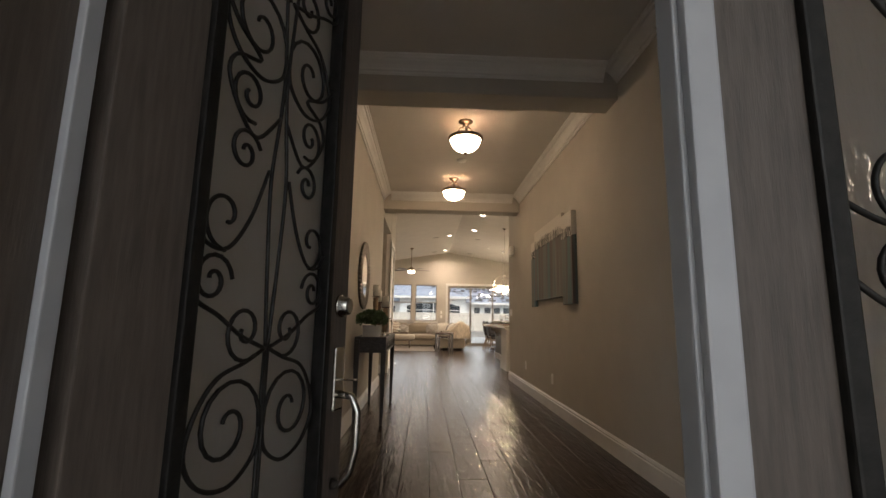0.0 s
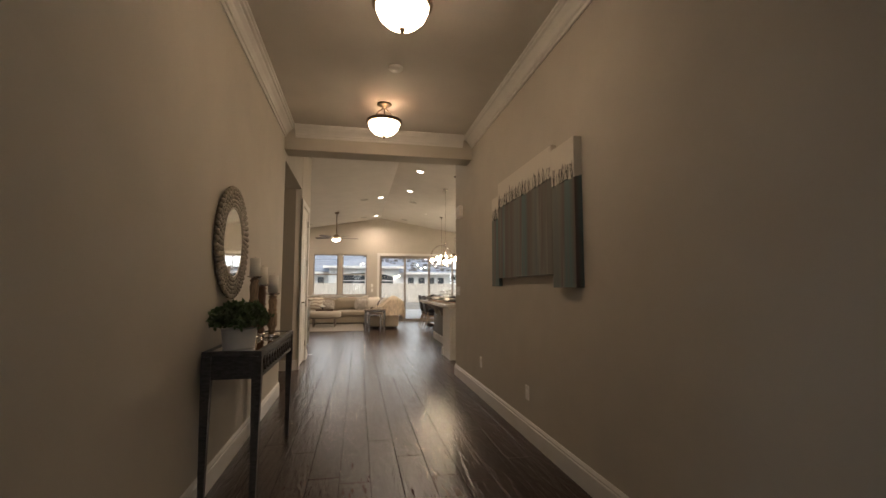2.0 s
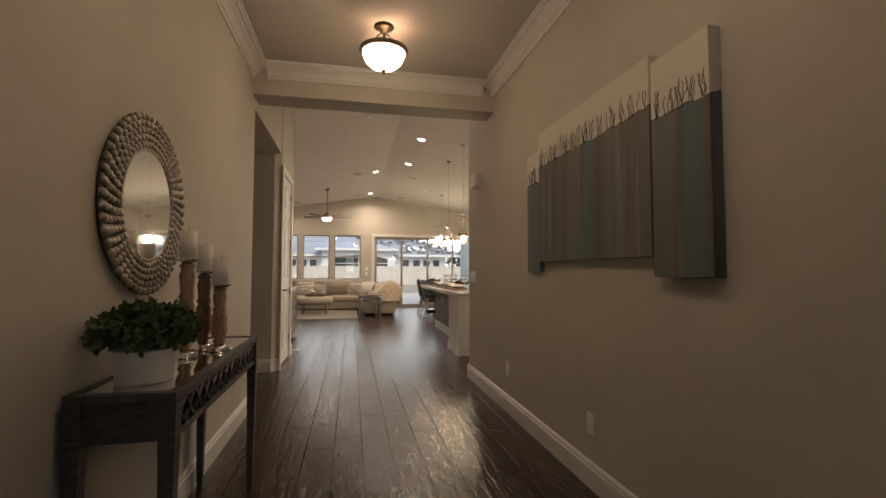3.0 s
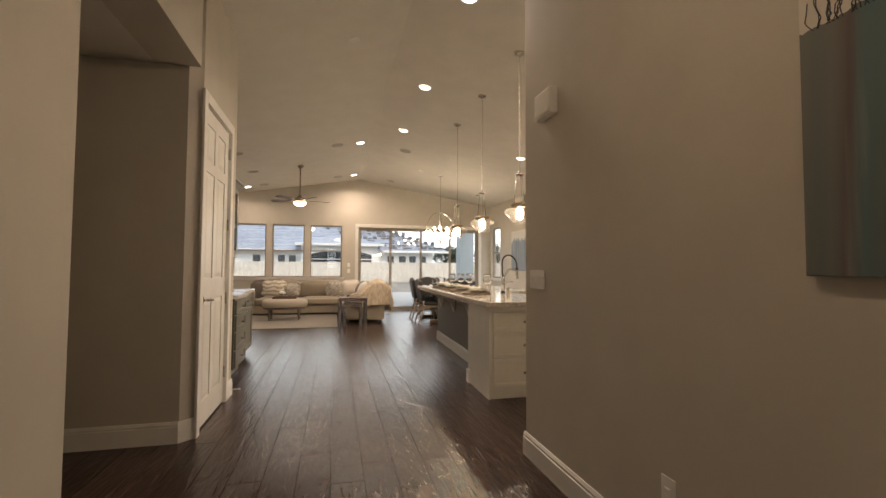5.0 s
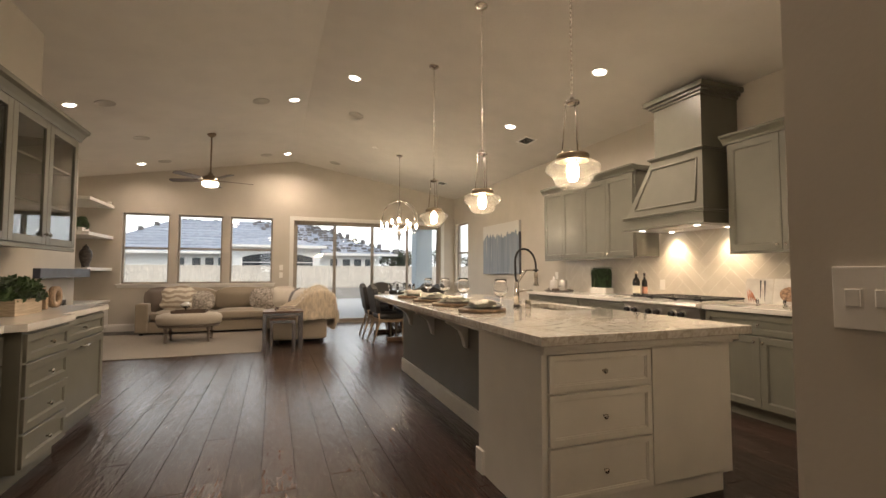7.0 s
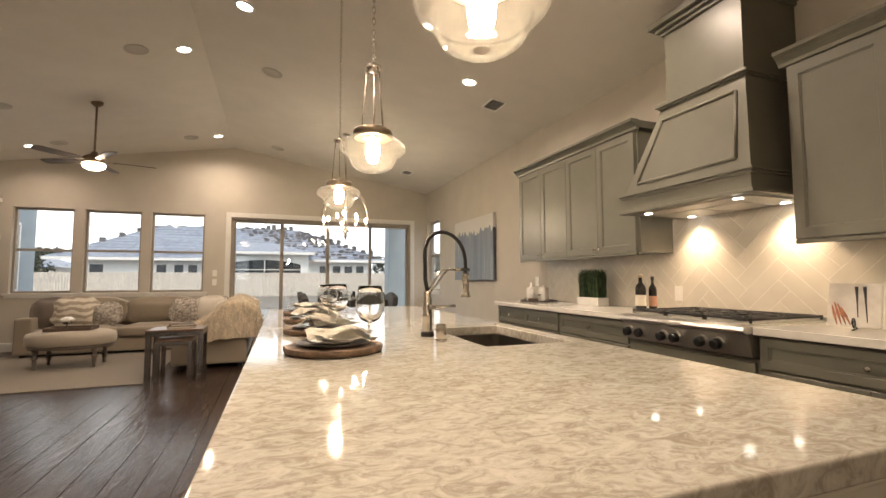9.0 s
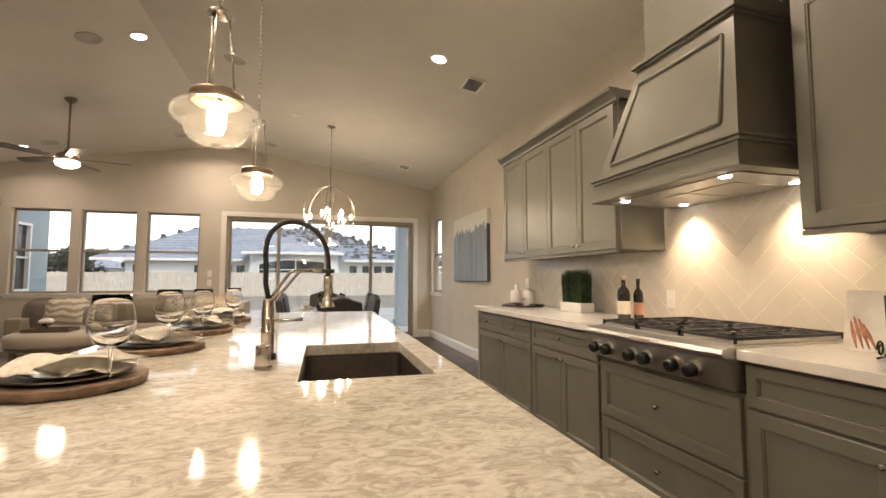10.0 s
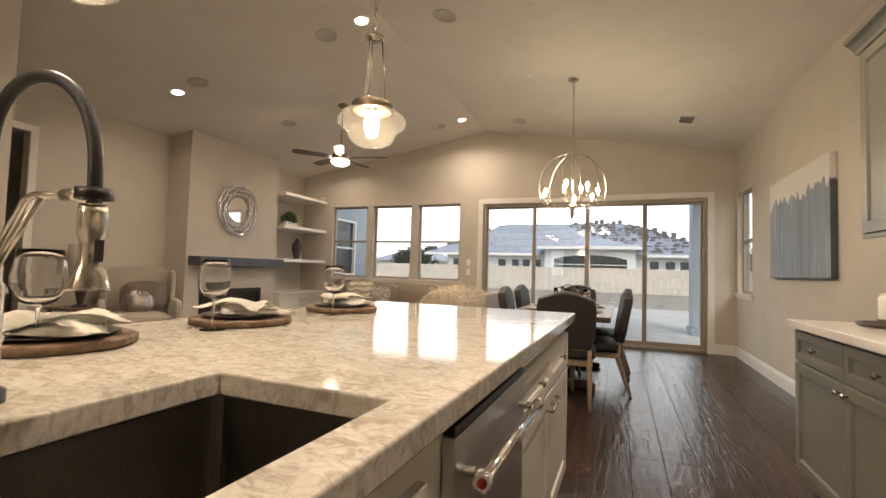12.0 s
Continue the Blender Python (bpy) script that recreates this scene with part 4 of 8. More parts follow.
def rangetop():
    y0, y1 = 10.502, 11.423
    t = thing("gas_rangetop", (4.62, 10.96, 0.745), "six-burner stainless steel gas rangetop with black knobs", "rangetop")
    bm = bmesh.new()
    prism(bm, [(4.26, 0.755), (4.955, 0.745), (4.955, 0.928), (4.235, 0.928), (4.205, 0.918), (4.198, 0.90), (4.205, 0.885), (4.235, 0.872)], "y", y0, y1)
    part("body", bm, M["steel"], t)
    part("cooking_surface", boxes((4.29, 4.94, y0 + 0.02, y1 - 0.02, 0.9285, 0.934)), M["steel"], t)
    part("back_guard", boxes((4.93, 4.957, y0, y1, 0.9285, 0.955), bevel=0.003), M["steel"], t)
    part("nameplate", boxes((4.196, 4.206, 10.90, 11.04, 0.893, 0.912), bevel=0.003), M["hinge"], t, "small engraved metal plate")
    for y in (10.68, 10.785, 10.965, 11.07, 11.26, 11.365):
        o = Vector((-0.98, 0, -0.18)).normalized()
        p = Vector((4.252, y, 0.815))
        k = part("bezel", tube(bmesh.new(), [p, p + o * 0.022], [0.036, 0.034], 20), M["steel"], t)
        part("knob", tube(bmesh.new(), [p + o * 0.022, p + o * 0.03, p + o * 0.056, p + o * 0.06], [0.029, 0.031, 0.028, 0.022], 18), M["black"], k, "black knob")
    for i in range(3):
        a, b = y0 + 0.025 + i * 0.291, y0 + 0.025 + i * 0.291 + 0.286
        bm = bmesh.new()
        z0, z1 = 0.948, 0.962
        for u in (a, b - 0.012, (a + b) / 2 - 0.006):
            box(bm, 4.30, 4.925, u, u + 0.012, z0, z1)
        for u in (4.30, 4.60, 4.913):
            box(bm, u, u + 0.012, a, b, z0, z1)
        for cx in (4.455, 4.765):
            for k in range(8):
                an = math.pi * k / 4 + math.pi / 8
                c, s = math.cos(an), math.sin(an)
                tube(bm, [(cx + 0.035 * c, (a + b) / 2 + 0.035 * s, 0.957), (cx + 0.135 * c, (a + b) / 2 + 0.135 * s, 0.957)], 0.006, 5)
        for u in (4.305, 4.92):
            for w in (a + 0.006, b - 0.006):
                box(bm, u - 0.005, u + 0.005, w - 0.005, w + 0.005, 0.9335, z0)
        part("grate", bm, M["darksteel"], t, "black cast iron grate")
        for cx in (4.455, 4.765):
            part("burner", turned((0.0, 0.934), (0.05, 0.934), (0.05, 0.943), (0.036, 0.945), (0.034, 0.951), (0.0, 0.952), at=(cx, (a + b) / 2, 0)), M["darksteel"], t)


rangetop()


def upper_unit(y0, y1, n, label, z0=1.40, z1=2.44):
    UF = 4.625
    t = thing("wall_cabinet", (4.8, (y0 + y1) / 2, z0), label, "wall cabinet", "wall cabinets over the worktop")
    part("body", boxes((UF, RIGHT - 0.001, y0, y1, z0, z1)), M["greige"], t)
    part("crown", crown_piece(UF - 0.019, y0, y1, z1), M["greige"], t)
    part("light_rail", boxes((UF - 0.018, UF + 0.01, y0, y1, z0 - 0.022, z0 - 0.0005), bevel=0.003), M["greige"], t)
    w = (y1 - y0) / n
    for i in range(n):
        k = y0 + (i + 1) * w - 0.035 if i % 2 == 0 else y0 + i * w + 0.035
        front(t, "door", M["greige"], UF, -1, y0 + i * w, y0 + (i + 1) * w, z0 + 0.004, z1 - 0.03, [(k, z0 + 0.05)], rail=0.06)


def crown_piece(face, y0, y1, z):
    bm = bmesh.new()
    prism(bm, [(face + 0.03, z - 0.02), (face, z - 0.02), (face - 0.006, z), (face - 0.03, z + 0.03), (face - 0.05, z + 0.045), (face - 0.055, z + 0.065), (face + 0.03, z + 0.065)], "y", y0 - 0.04, y1 + 0.04)
    box(bm, face + 0.03, RIGHT - 0.001, y0 - 0.035, y1 + 0.035, z + 0.001, z + 0.06)
    return bm


upper_unit(11.655, 13.51, 4, "greige wall cabinet with four framed doors and a crown")
upper_unit(8.60, 10.465, 4, "greige wall cabinet with framed doors beside the hood")
_t = thing("wall_cabinet_filler", (4.82, 11.647, 1.40), "pale painted end panel beside the wall cabinets", "end panel")
part("panel", boxes((4.64, RIGHT - 0.001, 11.64, 11.6545, 1.40, 2.42)), M["greige"], _t)


def hood():
    y0, y1 = 10.54, 11.53
    t = thing("range_hood", (4.75, 11.03, 1.70), "greige painted tapered wooden range hood over the cooktop", "range hood")
    bm = bmesh.new()
    R = RIGHT - 0.001
    prism(bm, [(4.375, 1.70), (R, 1.70), (R, 1.80), (4.375, 1.80)], "y", y0, y1)
    part("rim", bm, M["greige"], t)
    part("upper_moulding", boxes((4.345, R, y0 - 0.03, y1 + 0.03, 1.808, 1.826), (4.36, R, y0 - 0.018, y1 + 0.018, 1.79, 1.8075), bevel=0.004), M["greige"], t)
    part("lower_moulding", boxes((4.345, R, y0 - 0.027, y1 + 0.027, 1.675, 1.699), bevel=0.004), M["greige"], t)
    lo, hi = (4.385, y0 + 0.005, y1 - 0.005, 1.827), (4.455, 10.60, 11.22, 2.405)
    bm = bmesh.new()
    v = [bm.verts.new(p) for p in ((lo[0], lo[1], lo[3]), (lo[0], lo[2], lo[3]), (R, lo[2], lo[3]), (R, lo[1], lo[3]), (hi[0], hi[1], hi[3]), (hi[0], hi[2], hi[3]), (R, hi[2], hi[3]), (R, hi[1], hi[3]))]
    for f in ((0, 1, 5, 4), (1, 2, 6, 5), (3, 0, 4, 7), (4, 5, 6, 7), (0, 3, 2, 1), (2, 3, 7, 6)):
        bm.faces.new([v[i] for i in f])
    part("sloped_body", bm, M["greige"], t)

    def at(u, w, d):
        """A place on the sloped front: u across, w up, d out."""
        z = lo[3] + (hi[3] - lo[3]) * w
        x = lo[0] + (hi[0] - lo[0]) * w
        ya, yb = lo[1] + (hi[1] - lo[1]) * w, lo[2] + (hi[2] - lo[2]) * w
        return Vector((x - d, ya + (yb - ya) * u, z))
    bm = bmesh.new()
    ring = [(0.09, 0.12), (0.91, 0.12), (0.91, 0.86), (0.09, 0.86)]
    for p, q in zip(ring, ring[1:] + ring[:1]):
        tube(bm, [at(*p, 0.002), at(*q, 0.002)], 0.011, 6)
    part("panel_moulding", bm, M["greige"], t)
    part("neck_moulding", boxes((4.44, R, 10.585, 11.235, 2.406, 2.42), (4.425, R, 10.57, 11.25, 2.4205, 2.44), (4.47, R, 10.61, 11.21, 2.4405, 2.45), bevel=0.005), M["greige"], t)
    part("chimney", boxes((4.49, R, 10.63, 11.20, 2.4505, 3.07)), M["greige"], t)
    bm = bmesh.new()
    for d, za, zb in ((0.02, 2.965, 2.99), (0.045, 2.9905, 3.02), (0.08, 3.0205, 3.07)):
        box(bm, 4.49 - d, R, 10.63 - d, 11.20 + d, za, zb, 0.004)
    part("crown", bm, M["greige"], t)
    li = part("liner", boxes((4.44, 4.97, y0 + 0.06, y1 - 0.06, 1.670, 1.6745)), M["steel"], t, "stainless steel hood liner")
    part("filter", boxes((4.60, 4.90, y0 + 0.22, (y0 + y1) / 2 - 0.02, 1.665, 1.6695), bevel=0.001), M["steel"], li)
    part("filter", boxes((4.60, 4.90, (y0 + y1) / 2 + 0.02, y1 - 0.22, 1.665, 1.6695), bevel=0.001), M["steel"], li)
    for y in (y0 + 0.15, y1 - 0.15):
        for x in (4.47, 4.91):
            part("lamp", turned((0.0, 0), (0.024, 0), (0.028, 0.003), (0.0, 0.004), at=(x, y, 1.665)), M["can"], li, "lit halogen hood lamp")
        lamp("hood_light", "SPOT", (4.89, y, 1.655), HOOD_W * 7, 0.03, (1.0, 0.72, 0.46), aim=(4.92, y, 0.9), spread=118)


hood()


# herringbone wall tiles
def clip(poly, edge):
    a, b, c = edge
    out = []
    for p, q in zip(poly, poly[1:] + poly[:1]):
        dp, dq = a * p[0] + b * p[1] - c, a * q[0] + b * q[1] - c
        if dp <= 0:
            out.append(p)
        if (dp < 0 < dq) or (dq < 0 < dp):
            k = dp / (dp - dq)
            out.append((p[0] + k * (q[0] - p[0]), p[1] + k * (q[1] - p[1])))
    return out


splash = S("backsplash", boxes((RIGHT - 0.006, RIGHT - 0.0005, 8.50, 13.50, 0.921, 1.398), (RIGHT - 0.006, RIGHT - 0.0005, 10.43, 11.68, 1.398, 1.674)), M["grout"])


def herringbone():
    L, W, g = 0.406, 0.1015, 0.0019
    c = math.cos(math.pi / 4)
    for rect in ((8.50, 13.50, 0.923, 1.396), (10.43, 11.68, 1.3965, 1.673)):
        for i in range(-60, 90):
            for j in range(-6, 8):
                for kind in (0, 1):
                    u, v = i * W + j * L, i * W - j * L
                    if kind == 0:
                        r = [(u, v), (u + L, v), (u + L, v + W), (u, v + W)]
                    else:
                        r = [(u, v + W), (u + W, v + W), (u + W, v + W + L), (u, v + W + L)]
                    cx, cy = sum(p[0] for p in r) / 4, sum(p[1] for p in r) / 4
                    r = [(cx + (p[0] - cx) * (1 - g / abs(p[0] - cx)), cy + (p[1] - cy) * (1 - g / abs(p[1] - cy))) for p in r]
                    poly = [((p[0] - p[1]) * c + 11.1, (p[0] + p[1]) * c + 0.6) for p in r]
                    for e in ((-1, 0, -rect[0]), (1, 0, rect[1]), (0, -1, -rect[2]), (0, 1, rect[3])):
                        poly = clip(poly, e) if len(poly) > 2 else []
                    if len(poly) > 2:
                        area = abs(sum(p[0] * q[1] - q[0] * p[1] for p, q in zip(poly, poly[1:] + poly[:1]))) / 2
                        if area > 0.0004:
                            bm = bmesh.new()
                            prism(bm, poly, "x", RIGHT - 0.0074, RIGHT - 0.0055)
                            ob = new("tile", mesh_of(bm, "tile", M["tile"]))
                            ob.parent = splash


herringbone()


# things on the long worktop
def plant_blades(cx, cy, z, wx, wy, h, n, mat, rnd):
    bm = bmesh.new()
    for _ in range(n):
        x, y = cx + rnd.uniform(-wx, wx), cy + rnd.uniform(-wy, wy)
        a, l = rnd.uniform(0, 6.28), h * rnd.uniform(0.8, 1.05)
        dx, dy = math.cos(a) * 0.003, math.sin(a) * 0.003
        bx, by = rnd.uniform(-0.02, 0.02), rnd.uniform(-0.02, 0.02)
        p = [bm.verts.new(q) for q in ((x - dx, y - dy, z), (x + dx, y + dy, z), (x + dx + bx * 0.4, y + dy + by * 0.4, z + l * 0.6), (x - dx + bx * 0.4, y - dy + by * 0.4, z + l * 0.6), (x + bx, y + by, z + l))]
        bm.faces.new(p[:4])
        bm.faces.new((p[3], p[2], p[4]))
    return bm


_r = random.Random(3)
_t = thing("potted_grass", (4.80, 12.45, 0.921), "bushy green wheatgrass in a white rectangular planter", "potted plant")
part("planter", boxes((4.735, 4.865, 12.29, 12.60, 0.921, 1.0), bevel=0.004), M["whitepot"], _t)
part("grass", plant_blades(4.80, 12.445, 0.99, 0.058, 0.145, 0.29, 1300, M["grass"], _r), M["grass"], _t, "dense green grass blades")


def bottle(x, y, h, r, label, lab, shade):
    t = thing("bottle", (x, y, 0.921), label, "bottle", "bottles by the cooktop", local=True)
    part("glass", turned((0.0, 0), (r * 0.95, 0), (r, 0.006), (r, h * 0.6), (r * 0.85, h * 0.68), (r * 0.36, h * 0.76), (r * 0.34, h * 0.92), (0.0, h * 0.92)), shade, t)
    part("stopper", turned((r * 0.34, h * 0.9), (r * 0.44, h * 0.9), (r * 0.44, h), (0.0, h)), M["crate"] if lab == M["paper"] else M["black"], t)
    part("label", turned((r + 0.0006, h * 0.12), (r + 0.0006, h * 0.42), seg=28), lab, t, "plain paper label")


bottle(4.72, 11.74, 0.30, 0.042, "dark glass bottle with a cork and cream label", M["paper"], M["bottle"])
bottle(4.80, 11.69, 0.28, 0.032, "tall dark bottle with a pinkish brown label", M["amber"], M["bottle"])
_t = thing("serving_tray", (4.72, 13.30, 0.921), "dark round metal tray with small handles", "tray", local=True)
part("dish", turned((0.0, 0.004), (0.20, 0.004), (0.215, 0.016), (0.22, 0.016), (0.206, 0.0), (0.0, 0.0), seg=36), M["darkplate"], _t)
for _s in (-1, 1):
    part("handle", tube(bmesh.new(), [(0.05, _s * 0.215, 0.016), (0.04, _s * 0.235, 0.03), (-0.04, _s * 0.235, 0.03), (-0.05, _s * 0.215, 0.016)], 0.005, 8), M["darkplate"], _t)


def canister(x, y, h, tall):
    t = thing("canister", (x, y, 0.926), "white ceramic canister with a lid and dark lettering" if not tall else "white ceramic jar with a tall narrow stopper", "canister", "white canisters", local=True)
    r = 0.058 if not tall else 0.052
    part("jar", turned((0.0, 0), (r, 0), (r + 0.003, 0.006), (r + 0.003, h * 0.8), (r - 0.006, h * 0.88), (0.0, h * 0.88)), M["whitepot"], t)
    part("lid", turned((r - 0.004, h * 0.881), (r, h * 0.89), (r - 0.006, h * 0.93), (0.014, h * 0.96), (0.012, h * (1.25 if tall else 1.04)), (0.0, h * (1.26 if tall else 1.05))), M["whitepot"], t)
    if not tall:
        cu = bpy.data.curves.new("lettering", "FONT")
        cu.body, cu.size, cu.align_x, cu.extrude = "COFFEE", 0.028, "CENTER", 0.0006
        cu.materials.append(M["ink"])
        ob = new("lettering", cu)
        ob.parent = t
        ob.matrix_local = Matrix.Translation((-(r + 0.0042), 0, 0.06)) @ Euler((radians(90), 0, radians(-90))).to_matrix().to_4x4()


canister(4.775, 13.27, 0.175, False)
canister(4.665, 13.36, 0.17, True)
_t = thing("wooden_box", (4.60, 13.22, 0.926), "small dark brown wooden box on the tray", "box", local=True)
part("body", boxes((-0.035, 0.035, -0.05, 0.05, 0, 0.035), bevel=0.003), M["book"], _t)
_t = thing("cookbook_stand", (4.60, 10.10, 0.921), "open cookbook with food photographs on a scrolled iron stand", "cookbook", rz=14, local=True)
_t.matrix_world = _t.matrix_world @ Matrix.Diagonal((0.85, 0.9, 0.85, 1))
_tilt = Matrix.Rotation(radians(18), 4, "Y")
for _s, _m in ((1, "photo_a"), (-1, "photo_b")):
    _c = material(_m, (0.72, 0.69, 0.64), 0.3, vary=0.08, scale=9, second=(0.56, 0.52, 0.47), second_scale=5)
    part("page", turn(boxes((0.0, 0.008, 0.004 if _s > 0 else -0.235, 0.235 if _s > 0 else -0.004, 0.02, 0.29), bevel=0.002), _tilt), _c, _t, "glossy page with a food photograph")
M["carrot"] = material("printed_orange", (0.52, 0.20, 0.10), 0.35, vary=0.2, scale=60)
M["bread"] = material("printed_brown", (0.40, 0.24, 0.14), 0.35, vary=0.3, scale=50)
for _y0, _z0, _y1, _z1, _m in ((0.15, 0.03, 0.19, 0.16, "carrot"), (0.17, 0.03, 0.205, 0.17, "carrot"), (0.19, 0.03, 0.215, 0.15, "carrot"), (0.13, 0.03, 0.175, 0.14, "carrot"), (0.06, 0.05, 0.075, 0.27, "ink"), (0.10, 0.08, 0.11, 0.27, "ink")):
    part("printed_picture", turn(tube(bmesh.new(), [(-0.0004, _y0, _z0), (-0.0004, (_y0 + _y1) / 2, (_z0 + _z1) / 2), (-0.0004, _y1, _z1)], [0.002, 0.0075, 0.003] if _m == "carrot" else [0.002, 0.004, 0.008], 8), _tilt @ Matrix.Diagonal((0.06, 1, 1, 1))), M[_m], _t)
part("printed_picture", turn(tube(bmesh.new(), [(-0.0006, -0.13, 0.13), (0.0006, -0.13, 0.13)], 0.075, 28), _tilt), M["bread"], _t)
for _s in (-1, 1):
    _bm = bmesh.new()
    tube(_bm, [(-0.02 - 0.035 * math.cos(a) * (1 - a / 14), _s * 0.11, 0.04 + 0.035 * math.sin(a) * (1 - a / 14)) for a in [k * 0.45 for k in range(20)]], 0.004, 6)
    tube(_bm, [(0.03, _s * 0.11, 0.005), (-0.06, _s * 0.11, 0.005)], 0.004, 6)
    tube(_bm, [(0.03, _s * 0.11, 0.005), (0.11, _s * 0.11, 0.26)], 0.004, 6)
    part("scroll", _bm, M["iron"], _t, "black iron scroll")


def cover(name, label, axis, face, out, a, z, w, h, toggles, cat="switch"):
    """A wall plate; toggles: across offsets of rocker switches, or sockets."""
    t = thing(name, (face, a, z - h / 2) if axis == "y" else (a, face, z - h / 2), label, cat, local=True)

    def b(u0, u1, v0, v1, d0, d1, bev):
        lo, hi = sorted((out * d0, out * d1))
        return boxes((lo, hi, u0, u1, v0, v1) if axis == "y" else (u0, u1, lo, hi, v0, v1), bevel=bev)
    part("plate", b(-w / 2, w / 2, 0, h, 0.0005, 0.006, 0.002), M["plasticwhite"], t)
    for u in toggles:
        # thin added border, in place of the shading that outlines the rocker
        part("slot", b(u - 0.0145, u + 0.0145, h * 0.335, h * 0.665, 0.0059, 0.0066, 0), M["grout"], t)
        part("rocker", b(u - 0.012, u + 0.012, h * 0.36, h * 0.64, 0.0062, 0.0105, 0.002), M["plasticwhite"], t)
    return t


cover("light_switch", "white four-gang light switch plate on the wall", "y", HR, -1, 7.97, 1.165, 0.205, 0.118, (-0.069, -0.023, 0.023, 0.069))
cover("wall_socket", "white electrical outlet plate low on the wall", "y", HR, -1, 6.84, 0.38, 0.072, 0.115, (0,), "socket")
cover("wall_socket", "white electrical outlet plate low on the wall", "y", HR, -1, 5.45, 0.36, 0.072, 0.115, (0,), "socket")
cover("wall_socket", "white electrical outlet plate on the tiles", "y", RIGHT - 0.0076, -1, 11.60, 1.06, 0.075, 0.12, (0,), "socket")
cover("wall_socket", "white electrical outlet plate over the worktop", "y", RIGHT, -1, 13.75, 1.15, 0.075, 0.12, (0,), "socket")
cover("light_switch", "white switch plate beside the glass doors", "x", BACK, -1, 0.77, 1.30, 0.075, 0.12, (0,))
cover("light_switch", "white switch plate under the upper one", "x", BACK, -1, 0.77, 1.13, 0.075, 0.12, (0,))
_t = thing("door_chime", (HR, 7.795, 2.15), "white plastic door chime box high on the wall", "door chime")
part("case", boxes((HR - 0.055, HR - 0.0005, 7.69, 7.90, 2.15, 2.31), bevel=0.012), M["plasticwhite"], _t)
part("grille", boxes((HR - 0.058, HR - 0.0552, 7.71, 7.88, 2.17, 2.19)), M["plasticwhite"], _t)


# ---- place settings on the island ----
def wavy_disc(r, h, seg, rough, rnd):
    bm = bmesh.new()
    rim = [r * (1 + rnd.uniform(-rough, rough)) for _ in range(seg)]
    rings = []
    for z, k in ((0, 0.97), (h * 0.3, 1.0), (h * 0.85, 1.0), (h, 0.985)):
        rings.append([bm.verts.new((rim[i] * k * math.cos(6.2832 * i / seg), rim[i] * k * math.sin(6.2832 * i / seg), z)) for i in range(seg)])
    for a, b in zip(rings, rings[1:]):
        for i in range(seg):
            bm.faces.new((a[i], a[(i + 1) % seg], b[(i + 1) % seg], b[i])).smooth = True
    bm.faces.new(rings[0][::-1])
    bm.faces.new(rings[-1])
    return bm


def napkin_mesh(rnd, size=0.11):
    bm = bmesh.new()
    for k in range(3):
        n = 9
        ang, lift = rnd.uniform(0, 6.28), 0.012 * k
        g = {}
        for i in range(n):
            for j in range(n):
                u, v = (i / (n - 1) - 0.5) * 2, (j / (n - 1) - 0.5) * 2
                x, y = u * size * (0.75 + 0.25 * v), v * size * 0.62
                z = 0.012 + lift + 0.016 * math.sin(3.5 * u + k) * math.cos(2.2 * v + 2 * k) + 0.022 * (1 - abs(u)) * (1 - abs(v)) + 0.006 * noise.noise(Vector((u * 3 + k * 7, v * 3, k)))
                c, s = math.cos(ang), math.sin(ang)
                g[i, j] = bm.verts.new((x * c - y * s + 0.03 * math.cos(2 * k), x * s + y * c, max(0.003, z)))
        for i in range(n - 1):
            for j in range(n - 1):
                bm.faces.new((g[i, j], g[i + 1, j], g[i + 1, j + 1], g[i, j + 1])).smooth = True
    r = bmesh.ops.solidify(bm, geom=bm.faces[:], thickness=0.003)
    return bm


for _i, _y in enumerate((10.50, 11.10, 11.69, 12.32)):
    _r = random.Random(20 + _i)
    _p = on_island(2.03, _y)
    _t = thing("place_mat", _p, "round wooden slice charger with a bark edge", "charger", "place settings on the island", local=True, rz=_r.uniform(0, 90))
    part("slice", wavy_disc(0.175, 0.024, 40, 0.02, _r), M["bark"], _t)
    _t = thing("dinner_plate", (_p[0], _p[1], _p[2] + 0.0245), "dark and pale glazed dinner plates stacked on the charger", "plate", "place settings on the island", local=True)
    part("lower_plate", turned((0.0, 0), (0.08, 0), (0.128, 0.007), (0.138, 0.010), (0.134, 0.012), (0.075, 0.005), (0.0, 0.005), seg=36), M["darkplate"], _t, "dark brown plate")
    part("upper_plate", turned((0.0, 0.0055), (0.06, 0.0055), (0.085, 0.012), (0.10, 0.017), (0.097, 0.019), (0.06, 0.0105), (0.0, 0.0105), seg=36), M["plate"], _t, "cream glazed plate")
    _n = thing("napkin", (_p[0] + 0.015, _p[1], _p[2] + 0.0335), "crumpled white cloth napkin lying on the plate", "napkin", "place settings on the island", local=True, rz=_r.uniform(-30, 30))
    part("cloth", napkin_mesh(_r, 0.145), M["napkin"], _n)
